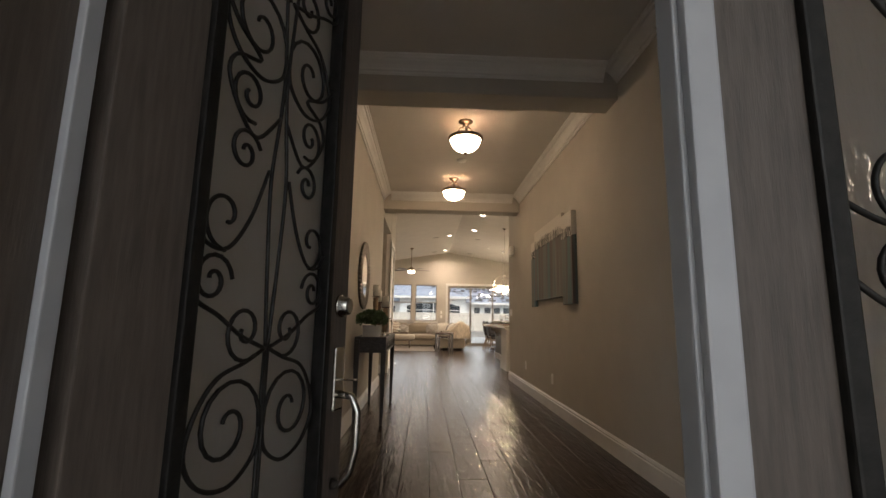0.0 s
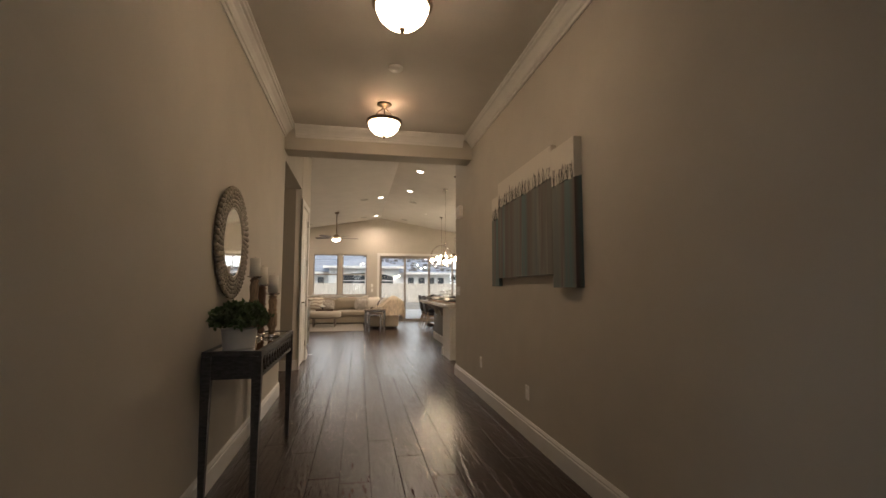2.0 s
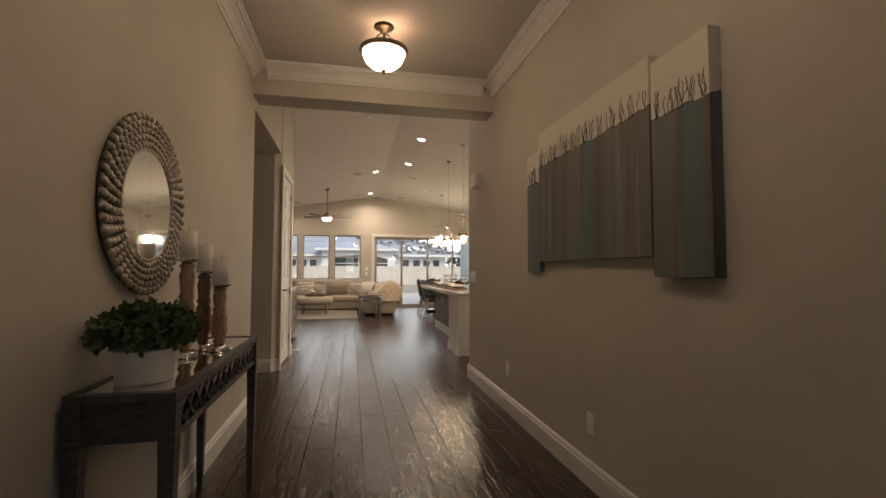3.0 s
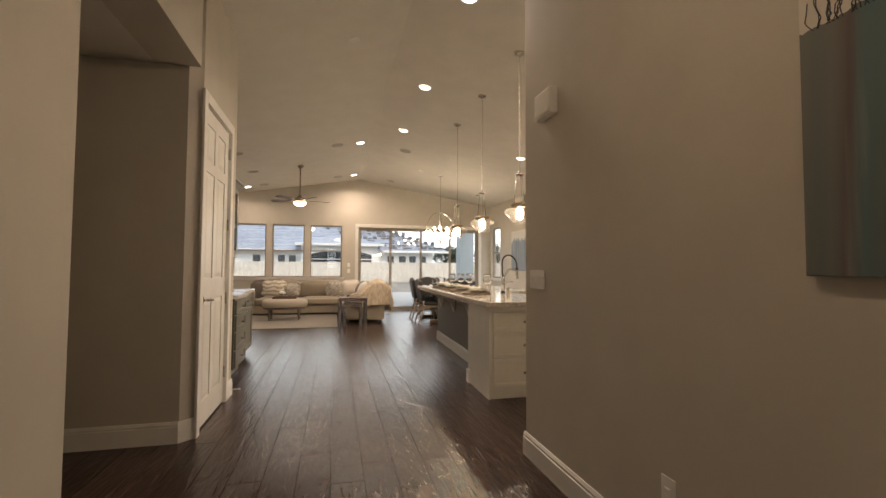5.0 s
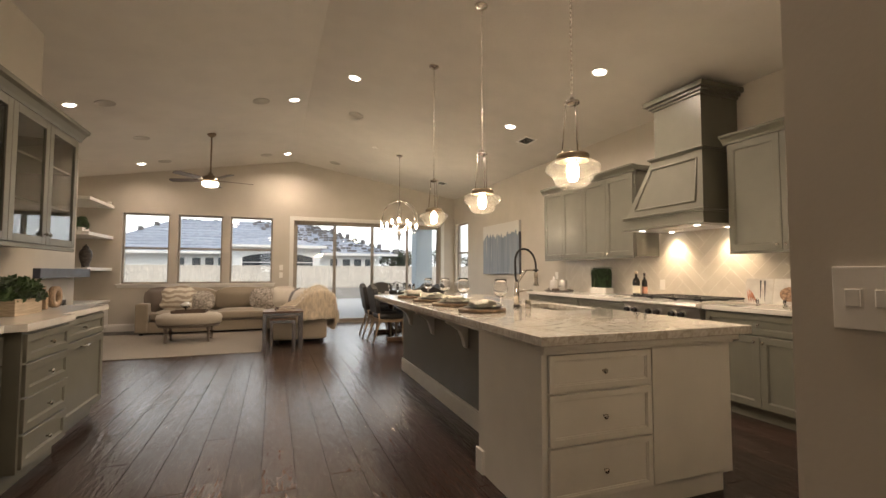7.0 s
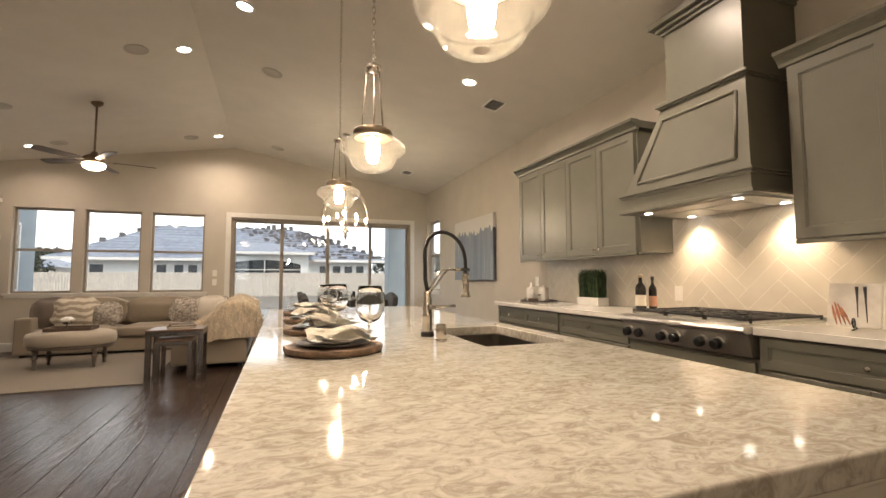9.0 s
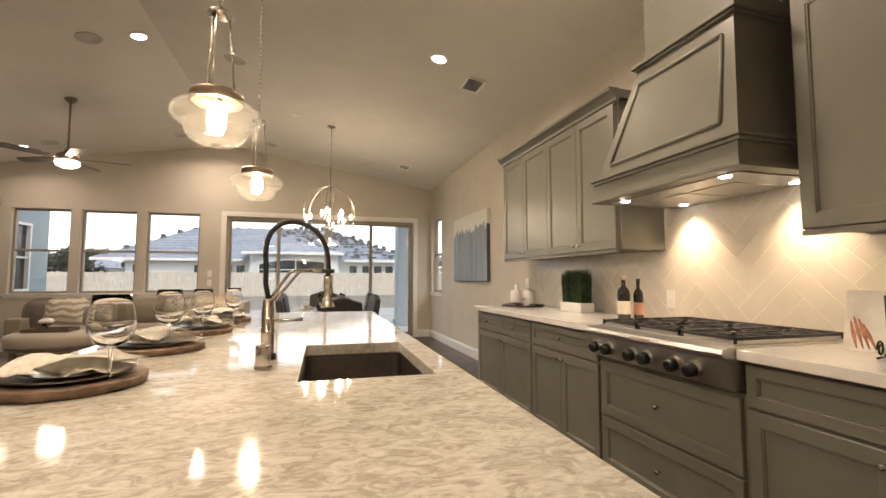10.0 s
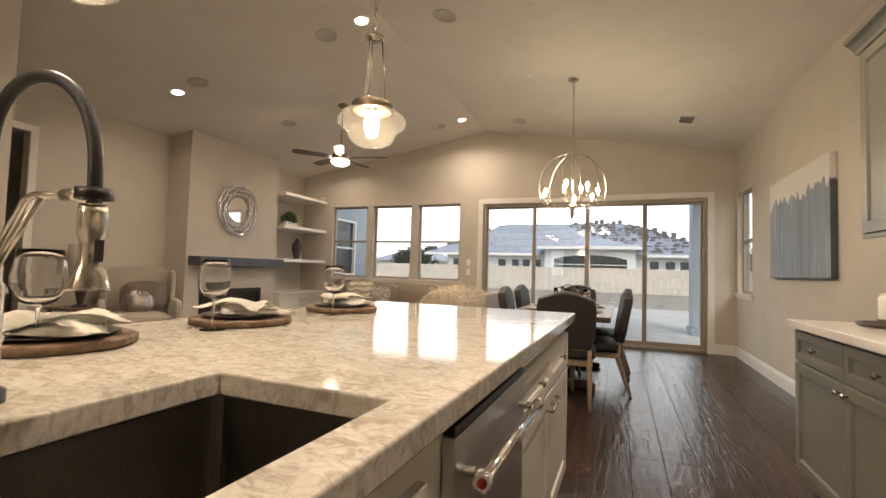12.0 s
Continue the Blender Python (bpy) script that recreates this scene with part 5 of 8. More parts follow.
for _x, _y, _k in ((2.147, 10.43, 1.12), (2.10, 11.03, 1.12), (2.105, 11.50, 1.08), (2.135, 12.10, 1.05)):
    _t = thing("wine_glass", on_island(_x, _y), "large clear stemmed wine glass, empty", "wine glass", "glasses on the island", local=True)
    _s = _k
    part("foot", turned((0.0, 0.001), (0.036 * _s, 0.001), (0.036 * _s, 0.003), (0.008, 0.008), (0.004, 0.014)), M["goblet"], _t)
    part("stem", turned((0.004, 0.014), (0.0035, 0.05), (0.0038, 0.085 * _s), (0.006, 0.092 * _s)), M["goblet"], _t)
    part("bowl", turned((0.006, 0.092 * _s), (0.03 * _s, 0.104 * _s), (0.045 * _s, 0.13 * _s), (0.047 * _s, 0.155 * _s), (0.041 * _s, 0.19 * _s), (0.037 * _s, 0.212 * _s), (0.0362 * _s, 0.212 * _s), (0.0402 * _s, 0.19 * _s), (0.0460 * _s, 0.155 * _s), (0.044 * _s, 0.131 * _s), (0.029 * _s, 0.107 * _s), (0.0, 0.097 * _s), seg=32), M["goblet"], _t)


# ---- buffet in the alcove ----
def buffet():
    bx = BUF_X + 0.001
    f1, f2 = -0.77, -0.685
    g = "buffet cabinets in the alcove"
    for y0, y1, f, kind in ((10.10, 10.68, f1, "door"), (10.68, 11.28, f2, "drawers"), (11.28, 12.22, f1, "door")):
        lab = {"door": "greige buffet base cabinet with a drawer over a door", "drawers": "greige buffet base cabinet with four drawers, standing forward"}[kind]
        t = thing("buffet_cabinet", ((bx + f) / 2, (y0 + y1) / 2, 0), lab, "base cabinet", g)
        part("body", boxes((bx, f, y0 + 0.0005, y1 - 0.0005, 0.10, 0.877)), M["greige"], t)
        part("plinth", boxes((bx, f - 0.06, y0 + 0.0005, y1 - 0.0005, 0, 0.0995)), M["greige"], t)
        mid = (y0 + y1) / 2
        if kind == "door":
            front(t, "drawer", M["greige"], f, 1, y0 + 0.02, y1 - 0.02, 0.70, 0.86, [(mid, 0.78)])
            front(t, "door", M["greige"], f, 1, y0 + 0.02, y1 - 0.02, 0.115, 0.69, pulls=[(mid, 0.64)])
        else:
            for z0, z1 in ((0.70, 0.86), (0.51, 0.69), (0.31, 0.50), (0.115, 0.30)):
                front(t, "drawer", M["greige"], f, 1, y0 + 0.02, y1 - 0.02, z0, z1, [(mid, (z0 + z1) / 2)], rail=0.045)
    t = thing("buffet_worktop", ((bx + f1) / 2, 11.35, 0.88), "polished white worktop with a stepped front over the buffet", "worktop")
    bm = bmesh.new()
    prism(bm, [(bx, 10.095), (f1 + 0.035, 10.095), (f1 + 0.035, 10.62), (f2 + 0.035, 10.66), (f2 + 0.035, 11.30), (f1 + 0.035, 11.34), (f1 + 0.035, 12.25), (bx, 12.25)], "z", 0.8785, 0.92)
    part("slab", bm, M["counter"], t)
    # glazed wall cabinet
    fx, y0, y1, z0, z1 = -0.975, 10.095, 12.12, 1.40, 2.33
    t = thing("glazed_wall_cabinet", ((bx + fx) / 2, 11.2, z0), "greige wall cabinet with four glazed doors and a crown", "wall cabinet")
    part("body", boxes((bx, bx + 0.012, y0, y1, z0, z1), (bx + 0.012, fx, y0, y0 + 0.018, z0, z1), (bx + 0.012, fx, y1 - 0.018, y1, z0, z1), (bx + 0.012, fx, y0 + 0.018, y1 - 0.018, z0, z0 + 0.018), (bx + 0.012, fx, y0 + 0.018, y1 - 0.018, z1 - 0.018, z1), (bx + 0.012, fx, 11.19, 11.208, z0 + 0.018, z1 - 0.018)), M["greige"], t)
    for z in (1.70, 2.01):
        part("shelf", boxes((bx + 0.013, fx - 0.02, y0 + 0.019, 11.098, z, z + 0.016), (bx + 0.013, fx - 0.02, 11.118, y1 - 0.019, z, z + 0.016)), M["greige"], t)
    part("light_rail", boxes((fx - 0.01, fx + 0.02, y0, y1, z0 - 0.03, z0 - 0.0005), bevel=0.004), M["greige"], t)
    bm = bmesh.new()
    c = fx + 0.02
    prism(bm, [(c - 0.03, z1 - 0.015), (c, z1 - 0.015), (c + 0.01, z1 + 0.005), (c + 0.035, z1 + 0.04), (c + 0.06, z1 + 0.055), (c + 0.065, z1 + 0.08), (c - 0.03, z1 + 0.08)], "y", y0, y1 + 0.05)
    box(bm, bx, c - 0.03, y0, y1 + 0.045, z1 + 0.001, z1 + 0.075)
    part("crown", bm, M["greige"], t)
    w = (y1 - y0) / 4
    for i in range(4):
        a, b = y0 + i * w + 0.002, y0 + (i + 1) * w - 0.002
        r = 0.06
        d = part("door", boxes((fx + 0.0005, fx + 0.02, a, a + r, z0 + 0.005, z1 - 0.02), (fx + 0.0005, fx + 0.02, b - r, b, z0 + 0.005, z1 - 0.02), (fx + 0.0005, fx + 0.02, a + r, b - r, z0 + 0.005, z0 + r), (fx + 0.0005, fx + 0.02, a + r, b - r, z1 - 0.02 - r, z1 - 0.02), bevel=0.003), M["greige"], t)
        part("pane", boxes((fx + 0.008, fx + 0.011, a + r - 0.004, b - r + 0.004, z0 + r - 0.004, z1 - 0.02 - r + 0.004)), M["cabglass"], d, "clear glass pane")
        part("knob", knob(bmesh.new(), (fx + 0.02, b - 0.03 if i % 2 == 0 else a + 0.03, z0 + 0.08), (1, 0, 0)), M["nickel"], d)


buffet()


def bush(cx, cy, cz, rx, ry, rz, n, size, seed, stem=None):
    """Many small leaves on a low rounded crown."""
    rnd = random.Random(seed)
    bm = bmesh.new()
    for _ in range(n):
        a, e, k = rnd.uniform(0, 6.2832), math.asin(rnd.uniform(-0.35, 1)), rnd.uniform(0.55, 1.05)
        lump = 1 + 0.18 * noise.noise(Vector((math.cos(a) * 2 + seed, math.sin(a) * 2, e * 2)))
        p = Vector((cx + rx * k * lump * math.cos(a) * math.cos(e), cy + ry * k * lump * math.sin(a) * math.cos(e), cz + rz * k * lump * math.sin(e)))
        d = Vector((rnd.gauss(0, 1), rnd.gauss(0, 1), rnd.gauss(0.4, 1))).normalized()
        s = d.orthogonal().normalized() * size * rnd.uniform(0.25, 0.45)
        l = d * size * rnd.uniform(0.7, 1.3)
        q = [bm.verts.new(v) for v in (p, p + l * 0.5 + s, p + l, p + l * 0.5 - s)]
        bm.faces.new(q)
    return bm


_t = thing("boxed_plant", (-1.00, 11.36, 0.921), "low green plant in a pale wooden box", "potted plant")
part("box", boxes((-1.07, -0.93, 11.18, 11.54, 0.921, 1.03), bevel=0.004), M["crate"], _t)
part("leaves", bush(-1.00, 11.36, 1.06, 0.11, 0.21, 0.10, 1500, 0.035, 5), M["leaf"], _t, "small green leaves")
_t = thing("letter_ornament", (-1.12, 11.62, 0.921), "carved wooden ornament standing on the buffet", "ornament")
part("block", join(boxes((-1.15, -1.10, 11.42, 11.47, 0.921, 1.10), (-1.15, -1.10, 11.47, 11.56, 1.06, 1.10), (-1.15, -1.10, 11.56, 11.60, 0.921, 1.06), bevel=0.006), turn(turned((0.045, -0.02), (0.085, -0.02), (0.085, 0.02), (0.045, 0.02), close=True), Matrix.Translation((-1.12, 11.76, 1.006)) @ Matrix.Rotation(radians(90), 4, "Y"))), M["turnedwood"], _t)
_t.matrix_world = pose(-1.02, 11.84, 0.921)

# ---- living corner ----
solid("area_rug", boxes((-2.35, 0.46, 14.80, 17.55, 0.0005, 0.012), bevel=0.004), M["rug"], "large beige low-pile rug with a faint pattern", "rug")


def sofa():
    t = thing("sectional_sofa", (-0.2, 17.5, 0), "beige linen sectional sofa with a corner and loose cushions", "sofa", local=False)
    yb, yf = 18.16, 17.28
    m = M["sofa"]
    part("base", boxes((-1.74, 0.60, yf + 0.04, yb, 0.05, 0.26), (0.60, 1.48, 15.55, yb, 0.05, 0.26), bevel=0.02), m, t)
    part("arm", boxes((-1.78, -1.57, yf + 0.02, yb, 0.06, 0.60), bevel=0.028), m, t)
    part("arm", boxes((0.60, 1.50, 15.50, 15.70, 0.06, 0.58), bevel=0.028), m, t)
    part("back", boxes((-1.565, 1.28, yb - 0.20, yb + 0.02, 0.20, 0.80), bevel=0.028), m, t)
    part("back", boxes((1.285, 1.50, 15.705, yb, 0.20, 0.80), bevel=0.028), m, t)
    for x0, x1 in ((-1.56, -0.50), (-0.50, 0.56)):
        part("seat_cushion", cushion(x0 + 0.004, x1 - 0.004, yf, yb - 0.20, 0.25, 0.45, 0.02), m, t)
        part("back_cushion", cushion(x0 + 0.006, x1 - 0.006, yb - 0.36, yb - 0.14, 0.44, 0.86, 0.035), m, t)
    part("seat_cushion", cushion(0.56, 1.30, 16.9, yb - 0.2, 0.25, 0.45, 0.02), m, t)
    part("seat_cushion", cushion(0.58, 1.30, 15.70, 16.9, 0.25, 0.45, 0.02), m, t)
    part("back_cushion", cushion(1.12, 1.34, 16.25, 17.4, 0.44, 0.84, 0.035), m, t)
    part("back_cushion", cushion(0.60, 1.12, yb - 0.36, yb - 0.14, 0.44, 0.86, 0.035), m, t)
    for x, y in ((-1.68, yf + 0.1), (-1.68, yb - 0.1), (0.5, yf + 0.1), (0.7, 15.62), (1.42, 15.62), (1.42, yb - 0.1)):
        part("foot", boxes((x - 0.03, x + 0.03, y - 0.03, y + 0.03, 0.0, 0.05)), M["sofafoot"], t)


sofa()


def pillow(x, y, z, w, h, d, mat, label, tilt=-18, rz=0):
    t = thing("throw_pillow", (x, y, z), label, "cushion", "pillows on the sofa", rz=rz, local=True)
    bm = cushion(-w / 2, w / 2, -d / 2, d / 2, 0, h, d * 0.30, 6)
    for v in bm.verts:
        u, s = v.co.x / (w / 2), (v.co.z - h / 2) / (h / 2)
        k = 1 - 0.75 * max(abs(u), abs(s)) ** 4
        v.co.y *= max(0.12, k)
    part("cover", turn(bm, Matrix.Rotation(radians(tilt), 4, "X")), mat, t)
    return t


def zigzag_cloth(name, a, b, scale, horizontal=True):
    m = material(name, a, 0.9, vary=0.05, scale=100, bump=0.001, bump_scale=300)
    t = m.node_tree
    n, link = t.nodes, t.links.new
    co = n.new("ShaderNodeTexCoord")
    w = n.new("ShaderNodeTexWave")
    w.bands_direction = "Z"
    w.inputs["Scale"].default_value, w.inputs["Distortion"].default_value, w.inputs["Detail Scale"].default_value = scale, 5.0, 1.6
    link(co.outputs["Object"], w.inputs["Vector"])
    ramp = n.new("ShaderNodeValToRGB")
    ramp.color_ramp.elements[0].position, ramp.color_ramp.elements[1].position = 0.42, 0.55
    ramp.color_ramp.elements[0].color, ramp.color_ramp.elements[1].color = (*a, 1), (*b, 1)
    link(w.outputs["Fac"], ramp.inputs["Fac"])
    link(ramp.outputs["Color"], n["Principled BSDF"].inputs["Base Color"])
    return m


M["zigzag"] = zigzag_cloth("zigzag_cloth", (0.66, 0.61, 0.52), (0.36, 0.31, 0.25), 3.2)
pillow(-1.42, 17.60, 0.46, 0.46, 0.42, 0.15, M["cushion_dark"], "brown-grey cushion leaning on the sofa's arm", rz=20)
pillow(-1.12, 17.50, 0.46, 0.56, 0.44, 0.16, M["zigzag"], "cream cushion with a wavy zigzag pattern")
pillow(-0.72, 17.52, 0.46, 0.40, 0.34, 0.13, M["cushion_grey"], "grey patterned cushion on the sofa")
pillow(0.42, 17.55, 0.46, 0.46, 0.40, 0.14, M["cushion_grey"], "grey mottled cushion in the sofa's corner", rz=-8)
pillow(0.78, 17.50, 0.46, 0.50, 0.42, 0.15, M["cushion_light"], "plain cream cushion in the sofa's corner", rz=-20)
pillow(0.98, 17.0, 0.46, 0.46, 0.40, 0.15, M["cushion_dark"], "brown cushion leaning on the sofa's back", rz=-75)
pillow(1.00, 16.5, 0.46, 0.48, 0.42, 0.15, M["cushion_light"], "cream cushion leaning on the sofa's back", rz=-80)


def throw():
    """A shaggy throw lying over the end of the sofa."""
    t = thing("fur_throw", (1.2, 16.0, 0.30), "shaggy cream faux fur throw draped over the sofa's end", "throw")
    rnd = random.Random(9)
    bm = bmesh.new()
    n, k = 30, 30
    g = {}
    prof = [(0.74, 0.52), (0.88, 0.58), (1.04, 0.68), (1.18, 0.83), (1.34, 0.91), (1.50, 0.88), (1.62, 0.75), (1.67, 0.52), (1.64, 0.30), (1.58, 0.20)]
    for i in range(n):
        s = i / (n - 1) * (len(prof) - 1)
        a = min(int(s), len(prof) - 2)
        f = s - a
        x, z = prof[a][0] + f * (prof[a + 1][0] - prof[a][0]), prof[a][1] + f * (prof[a + 1][1] - prof[a][1])
        for j in range(k):
            q = j / (k - 1)
            y = 15.44 + 1.05 * max(0, q - 0.3) / 0.7 + 0.03 * math.sin(i * 0.5)
            drop = max(0, z - 0.34) * 0.92 * (max(0, 0.3 - q) / 0.3) ** 0.8
            d = 0.05 * noise.noise(Vector((x * 5, y * 5, z * 5)))
            g[i, j] = bm.verts.new((x + d, y, z - drop + d + 0.012))
    for i in range(n - 1):
        for j in range(k - 1):
            bm.faces.new((g[i, j], g[i + 1, j], g[i + 1, j + 1], g[i, j + 1])).smooth = True
    faces = list(bm.faces)
    bmesh.ops.recalc_face_normals(bm, faces=faces)
    tufts = []
    for f in faces:
        nrm = f.normal if f.normal.z > -0.2 else -f.normal
        for _ in range(12):
            p = f.calc_center_median() + Vector((rnd.uniform(-0.022, 0.022), rnd.uniform(-0.022, 0.022), rnd.uniform(-0.02, 0.02)))
            tufts.append((p, nrm.copy()))
    for p, nrm in tufts:
        d = (nrm * 0.8 + Vector((rnd.gauss(0, 0.55), rnd.gauss(0, 0.55), rnd.gauss(-0.15, 0.45)))).normalized() * rnd.uniform(0.018, 0.038)
        s = d.orthogonal().normalized() * 0.005
        bm.faces.new([bm.verts.new(q) for q in (p - s, p + s, p + d)])
    part("fleece", bm, M["fur"], t)


throw()


def nest_of_tables():
    for x0, x1, y0, y1, h, w, lab in ((0.47, 1.06, 14.80, 15.24, 0.60, 0.055, "larger nesting side table with thick silver legs and a wooden top"), (0.575, 0.955, 14.785, 15.14, 0.49, 0.045, "smaller nesting side table tucked under the larger one")):
        t = thing("nesting_table", ((x0 + x1) / 2, (y0 + y1) / 2, 0), lab, "side table", "nest of side tables")
        part("tabletop", boxes((x0, x1, y0, y1, h - 0.022, h), bevel=0.004), M["tablewood"], t)
        part("apron", boxes((x0 + 0.004, x1 - 0.004, y0 + 0.004, y0 + w, h - 0.07, h - 0.0225), (x0 + 0.004, x1 - 0.004, y1 - w, y1 - 0.004, h - 0.07, h - 0.0225), (x0 + 0.004, x0 + w, y0 + w, y1 - w, h - 0.07, h - 0.0225), (x1 - w, x1 - 0.004, y0 + w, y1 - w, h - 0.07, h - 0.0225), bevel=0.003), M["hammered"], t, "hammered silver band")
        for x in (x0 + 0.004, x1 - w - 0.004):
            for y in (y0 + 0.004, y1 - w - 0.004):
                part("leg", boxes((x, x + w, y, y + w, 0, h - 0.0705), bevel=0.004), M["hammered"], t, "hammered silver square leg")


nest_of_tables()
for _k, (_w, _l, _z) in enumerate(((0.11, 0.15, 0.60), (0.10, 0.13, 0.625))):
    _t = thing("book", (0.80, 15.05, _z + 0.0005), "brown cloth-bound book lying on the side table", "book", "books on the side table", local=True, rz=6 + 8 * _k)
    part("pages", boxes((-_l + 0.005, _l - 0.005, -_w + 0.005, _w - 0.005, 0.003, 0.021)), M["paper"], _t)
    part("cover", boxes((-_l, _l, -_w, _w, 0, 0.003), (-_l, _l, -_w, _w, 0.021, 0.024), (-_l, -_l + 0.004, -_w, _w, 0.003, 0.021)), M["book"], _t)


def ottoman():
    cx, cy = -0.73, 16.35
    t = thing("oval_ottoman", (cx, cy, 0.012), "oval cream ottoman on turned dark legs", "ottoman", local=True)
    n = 40
    bm = bmesh.new()
    rings = []
    for z, k in ((0.30, 0.97), (0.31, 1.0), (0.40, 1.02), (0.45, 0.98), (0.475, 0.85), (0.485, 0.5)):
        rings.append([bm.verts.new((0.50 * k * math.cos(6.2832 * i / n), 0.36 * k * math.sin(6.2832 * i / n), z)) for i in range(n)])
    for a, b in zip(rings, rings[1:]):
        for i in range(n):
            bm.faces.new((a[i], a[(i + 1) % n], b[(i + 1) % n], b[i])).smooth = True
    bm.faces.new(rings[0][::-1])
    bm.faces.new(rings[-1]).smooth = True
    part("seat", bm, M["ottoman"], t)
    bm = bmesh.new()
    r2 = []
    for z, k in ((0.255, 0.95), (0.299, 0.95)):
        r2.append([bm.verts.new((0.50 * k * math.cos(6.2832 * i / n), 0.36 * k * math.sin(6.2832 * i / n), z)) for i in range(n)])
    for i in range(n):
        bm.faces.new((r2[0][i], r2[0][(i + 1) % n], r2[1][(i + 1) % n], r2[1][i])).smooth = True
    bm.faces.new(r2[0][::-1])
    bm.faces.new(r2[1])
    part("rail", bm, M["cushion_dark"], t, "dark wooden rail")
    for x, y in ((-0.32, -0.2), (0.32, -0.2), (-0.32, 0.2), (0.32, 0.2)):
        part("leg", turned((0.0, 0), (0.016, 0.0), (0.022, 0.02), (0.014, 0.035), (0.030, 0.10), (0.018, 0.12), (0.034, 0.135), (0.034, 0.16), (0.020, 0.18), (0.034, 0.21), (0.036, 0.255), (0.0, 0.255), at=(x, y, 0), seg=14), M["cushion_dark"], t)
    return t


ottoman()
_t = thing("wooden_tray", (-0.73, 16.33, 0.4985), "dark wooden tray on the ottoman with books", "tray", local=True)
part("tray", boxes((-0.26, 0.26, -0.16, 0.16, 0, 0.01), (-0.26, -0.245, -0.16, 0.16, 0.01, 0.045), (0.245, 0.26, -0.16, 0.16, 0.01, 0.045), (-0.245, 0.245, -0.16, -0.145, 0.01, 0.045), (-0.245, 0.245, 0.145, 0.16, 0.01, 0.045), bevel=0.002), M["book"], _t)
_t = thing("glass_bowl", (-0.80, 16.36, 0.51), "small footed glass bowl on the wooden tray", "bowl", local=True)
part("foot", turned((0.0, 0.0), (0.045, 0.0), (0.045, 0.004), (0.008, 0.012), (0.007, 0.06), (0.0, 0.06)), M["goblet"], _t)
part("bowl", turned((0.007, 0.06), (0.05, 0.075), (0.085, 0.12), (0.083, 0.12), (0.048, 0.079), (0.0, 0.064)), M["goblet"], _t)
part("shells", cushion(-0.065, 0.065, -0.065, 0.065, 0.09, 0.15, 0.02), M["plate"], _t, "pale rounded shells in the bowl")

# fireplace and shelves
_t = thing("mantel_shelf", (-2.5, 16.04, 1.11), "dark blue-grey floating mantel shelf", "mantel shelf")
part("beam", boxes((-2.599, -2.36, 15.16, 16.93, 1.11, 1.25), bevel=0.006), M["mantel"], _t)
_t = thing("fireplace", (-2.59, 15.98, 0.05), "black metal fireplace insert set in the chimney breast", "fireplace")
part("frame", boxes((-2.599, -2.575, 15.38, 16.62, 0.08, 0.14), (-2.599, -2.575, 15.38, 16.62, 0.68, 0.745), (-2.599, -2.575, 15.38, 15.46, 0.14, 0.68), (-2.599, -2.575, 16.54, 16.62, 0.14, 0.68), bevel=0.004), M["slate"], _t)
part("firebox", boxes((-2.598, -2.592, 15.46, 16.54, 0.14, 0.68)), M["black"], _t)
part("glass", boxes((-2.588, -2.584, 15.46, 16.54, 0.14, 0.68)), M["glass"], _t)
for _z, _w in ((2.47, 0.06), (1.85, 0.06), (1.22, 0.06)):
    _t = thing("floating_shelf", (-2.73, 17.6, _z), "thick white floating shelf in the niche", "shelf", "niche shelves")
    part("board", boxes((LEFT + 0.001, -2.42, 16.972, BACK - 0.002, _z, _z + _w), bevel=0.004), M["trim"], _t)
_t = thing("niche_cabinet", (-2.73, 17.6, 0), "low white cabinet with framed doors under the shelves", "cabinet")
part("body", boxes((LEFT + 0.001, -2.47, 16.972, BACK - 0.018, 0.09, 0.60)), M["trim"], _t)
part("plinth", boxes((LEFT + 0.001, -2.52, 16.972, BACK - 0.018, 0.0, 0.0895)), M["trim"], _t)
part("cabinet_top", boxes((LEFT + 0.001, -2.43, 16.972, BACK - 0.002, 0.6005, 0.64), bevel=0.004), M["trim"], _t)
front(_t, "door", M["trim"], -2.47, 1, 16.99, 17.6, 0.10, 0.59, [(17.55, 0.50)])
front(_t, "door", M["trim"], -2.47, 1, 17.6, 18.22, 0.10, 0.59, [(17.65, 0.50)])
_t = thing("boxed_plant", (-2.66, 17.35, 1.911), "small green plant in a white rectangular planter", "potted plant")
part("planter", boxes((-2.73, -2.59, 17.20, 17.52, 1.9105, 2.0), bevel=0.004), M["whitepot"], _t)
part("leaves", bush(-2.66, 17.36, 2.03, 0.09, 0.19, 0.16, 900, 0.04, 8), M["leaf"], _t)
_t = thing("vase", (-2.66, 17.62, 1.2805), "dark patterned lidded ceramic urn", "vase", local=True)
part("urn", turned((0.0, 0), (0.06, 0), (0.065, 0.01), (0.055, 0.03), (0.09, 0.14), (0.105, 0.24), (0.09, 0.31), (0.05, 0.345), (0.055, 0.36), (0.0, 0.36)), M["vase"], _t)
part("lid", turned((0.054, 0.3605), (0.045, 0.39), (0.015, 0.41), (0.015, 0.43), (0.0, 0.435)), M["vase"], _t)
_t = thing("security_camera", (-2.47, 18.18, 2.5305), "small white cube camera on the top shelf", "camera")
part("case", boxes((-2.51, -2.45, 18.14, 18.21, 2.5305, 2.60), bevel=0.008), M["plasticwhite"], _t)
part("lens", tube(bmesh.new(), [(-2.45, 18.175, 2.565), (-2.444, 18.175, 2.565)], 0.018, 16), M["black"], _t)


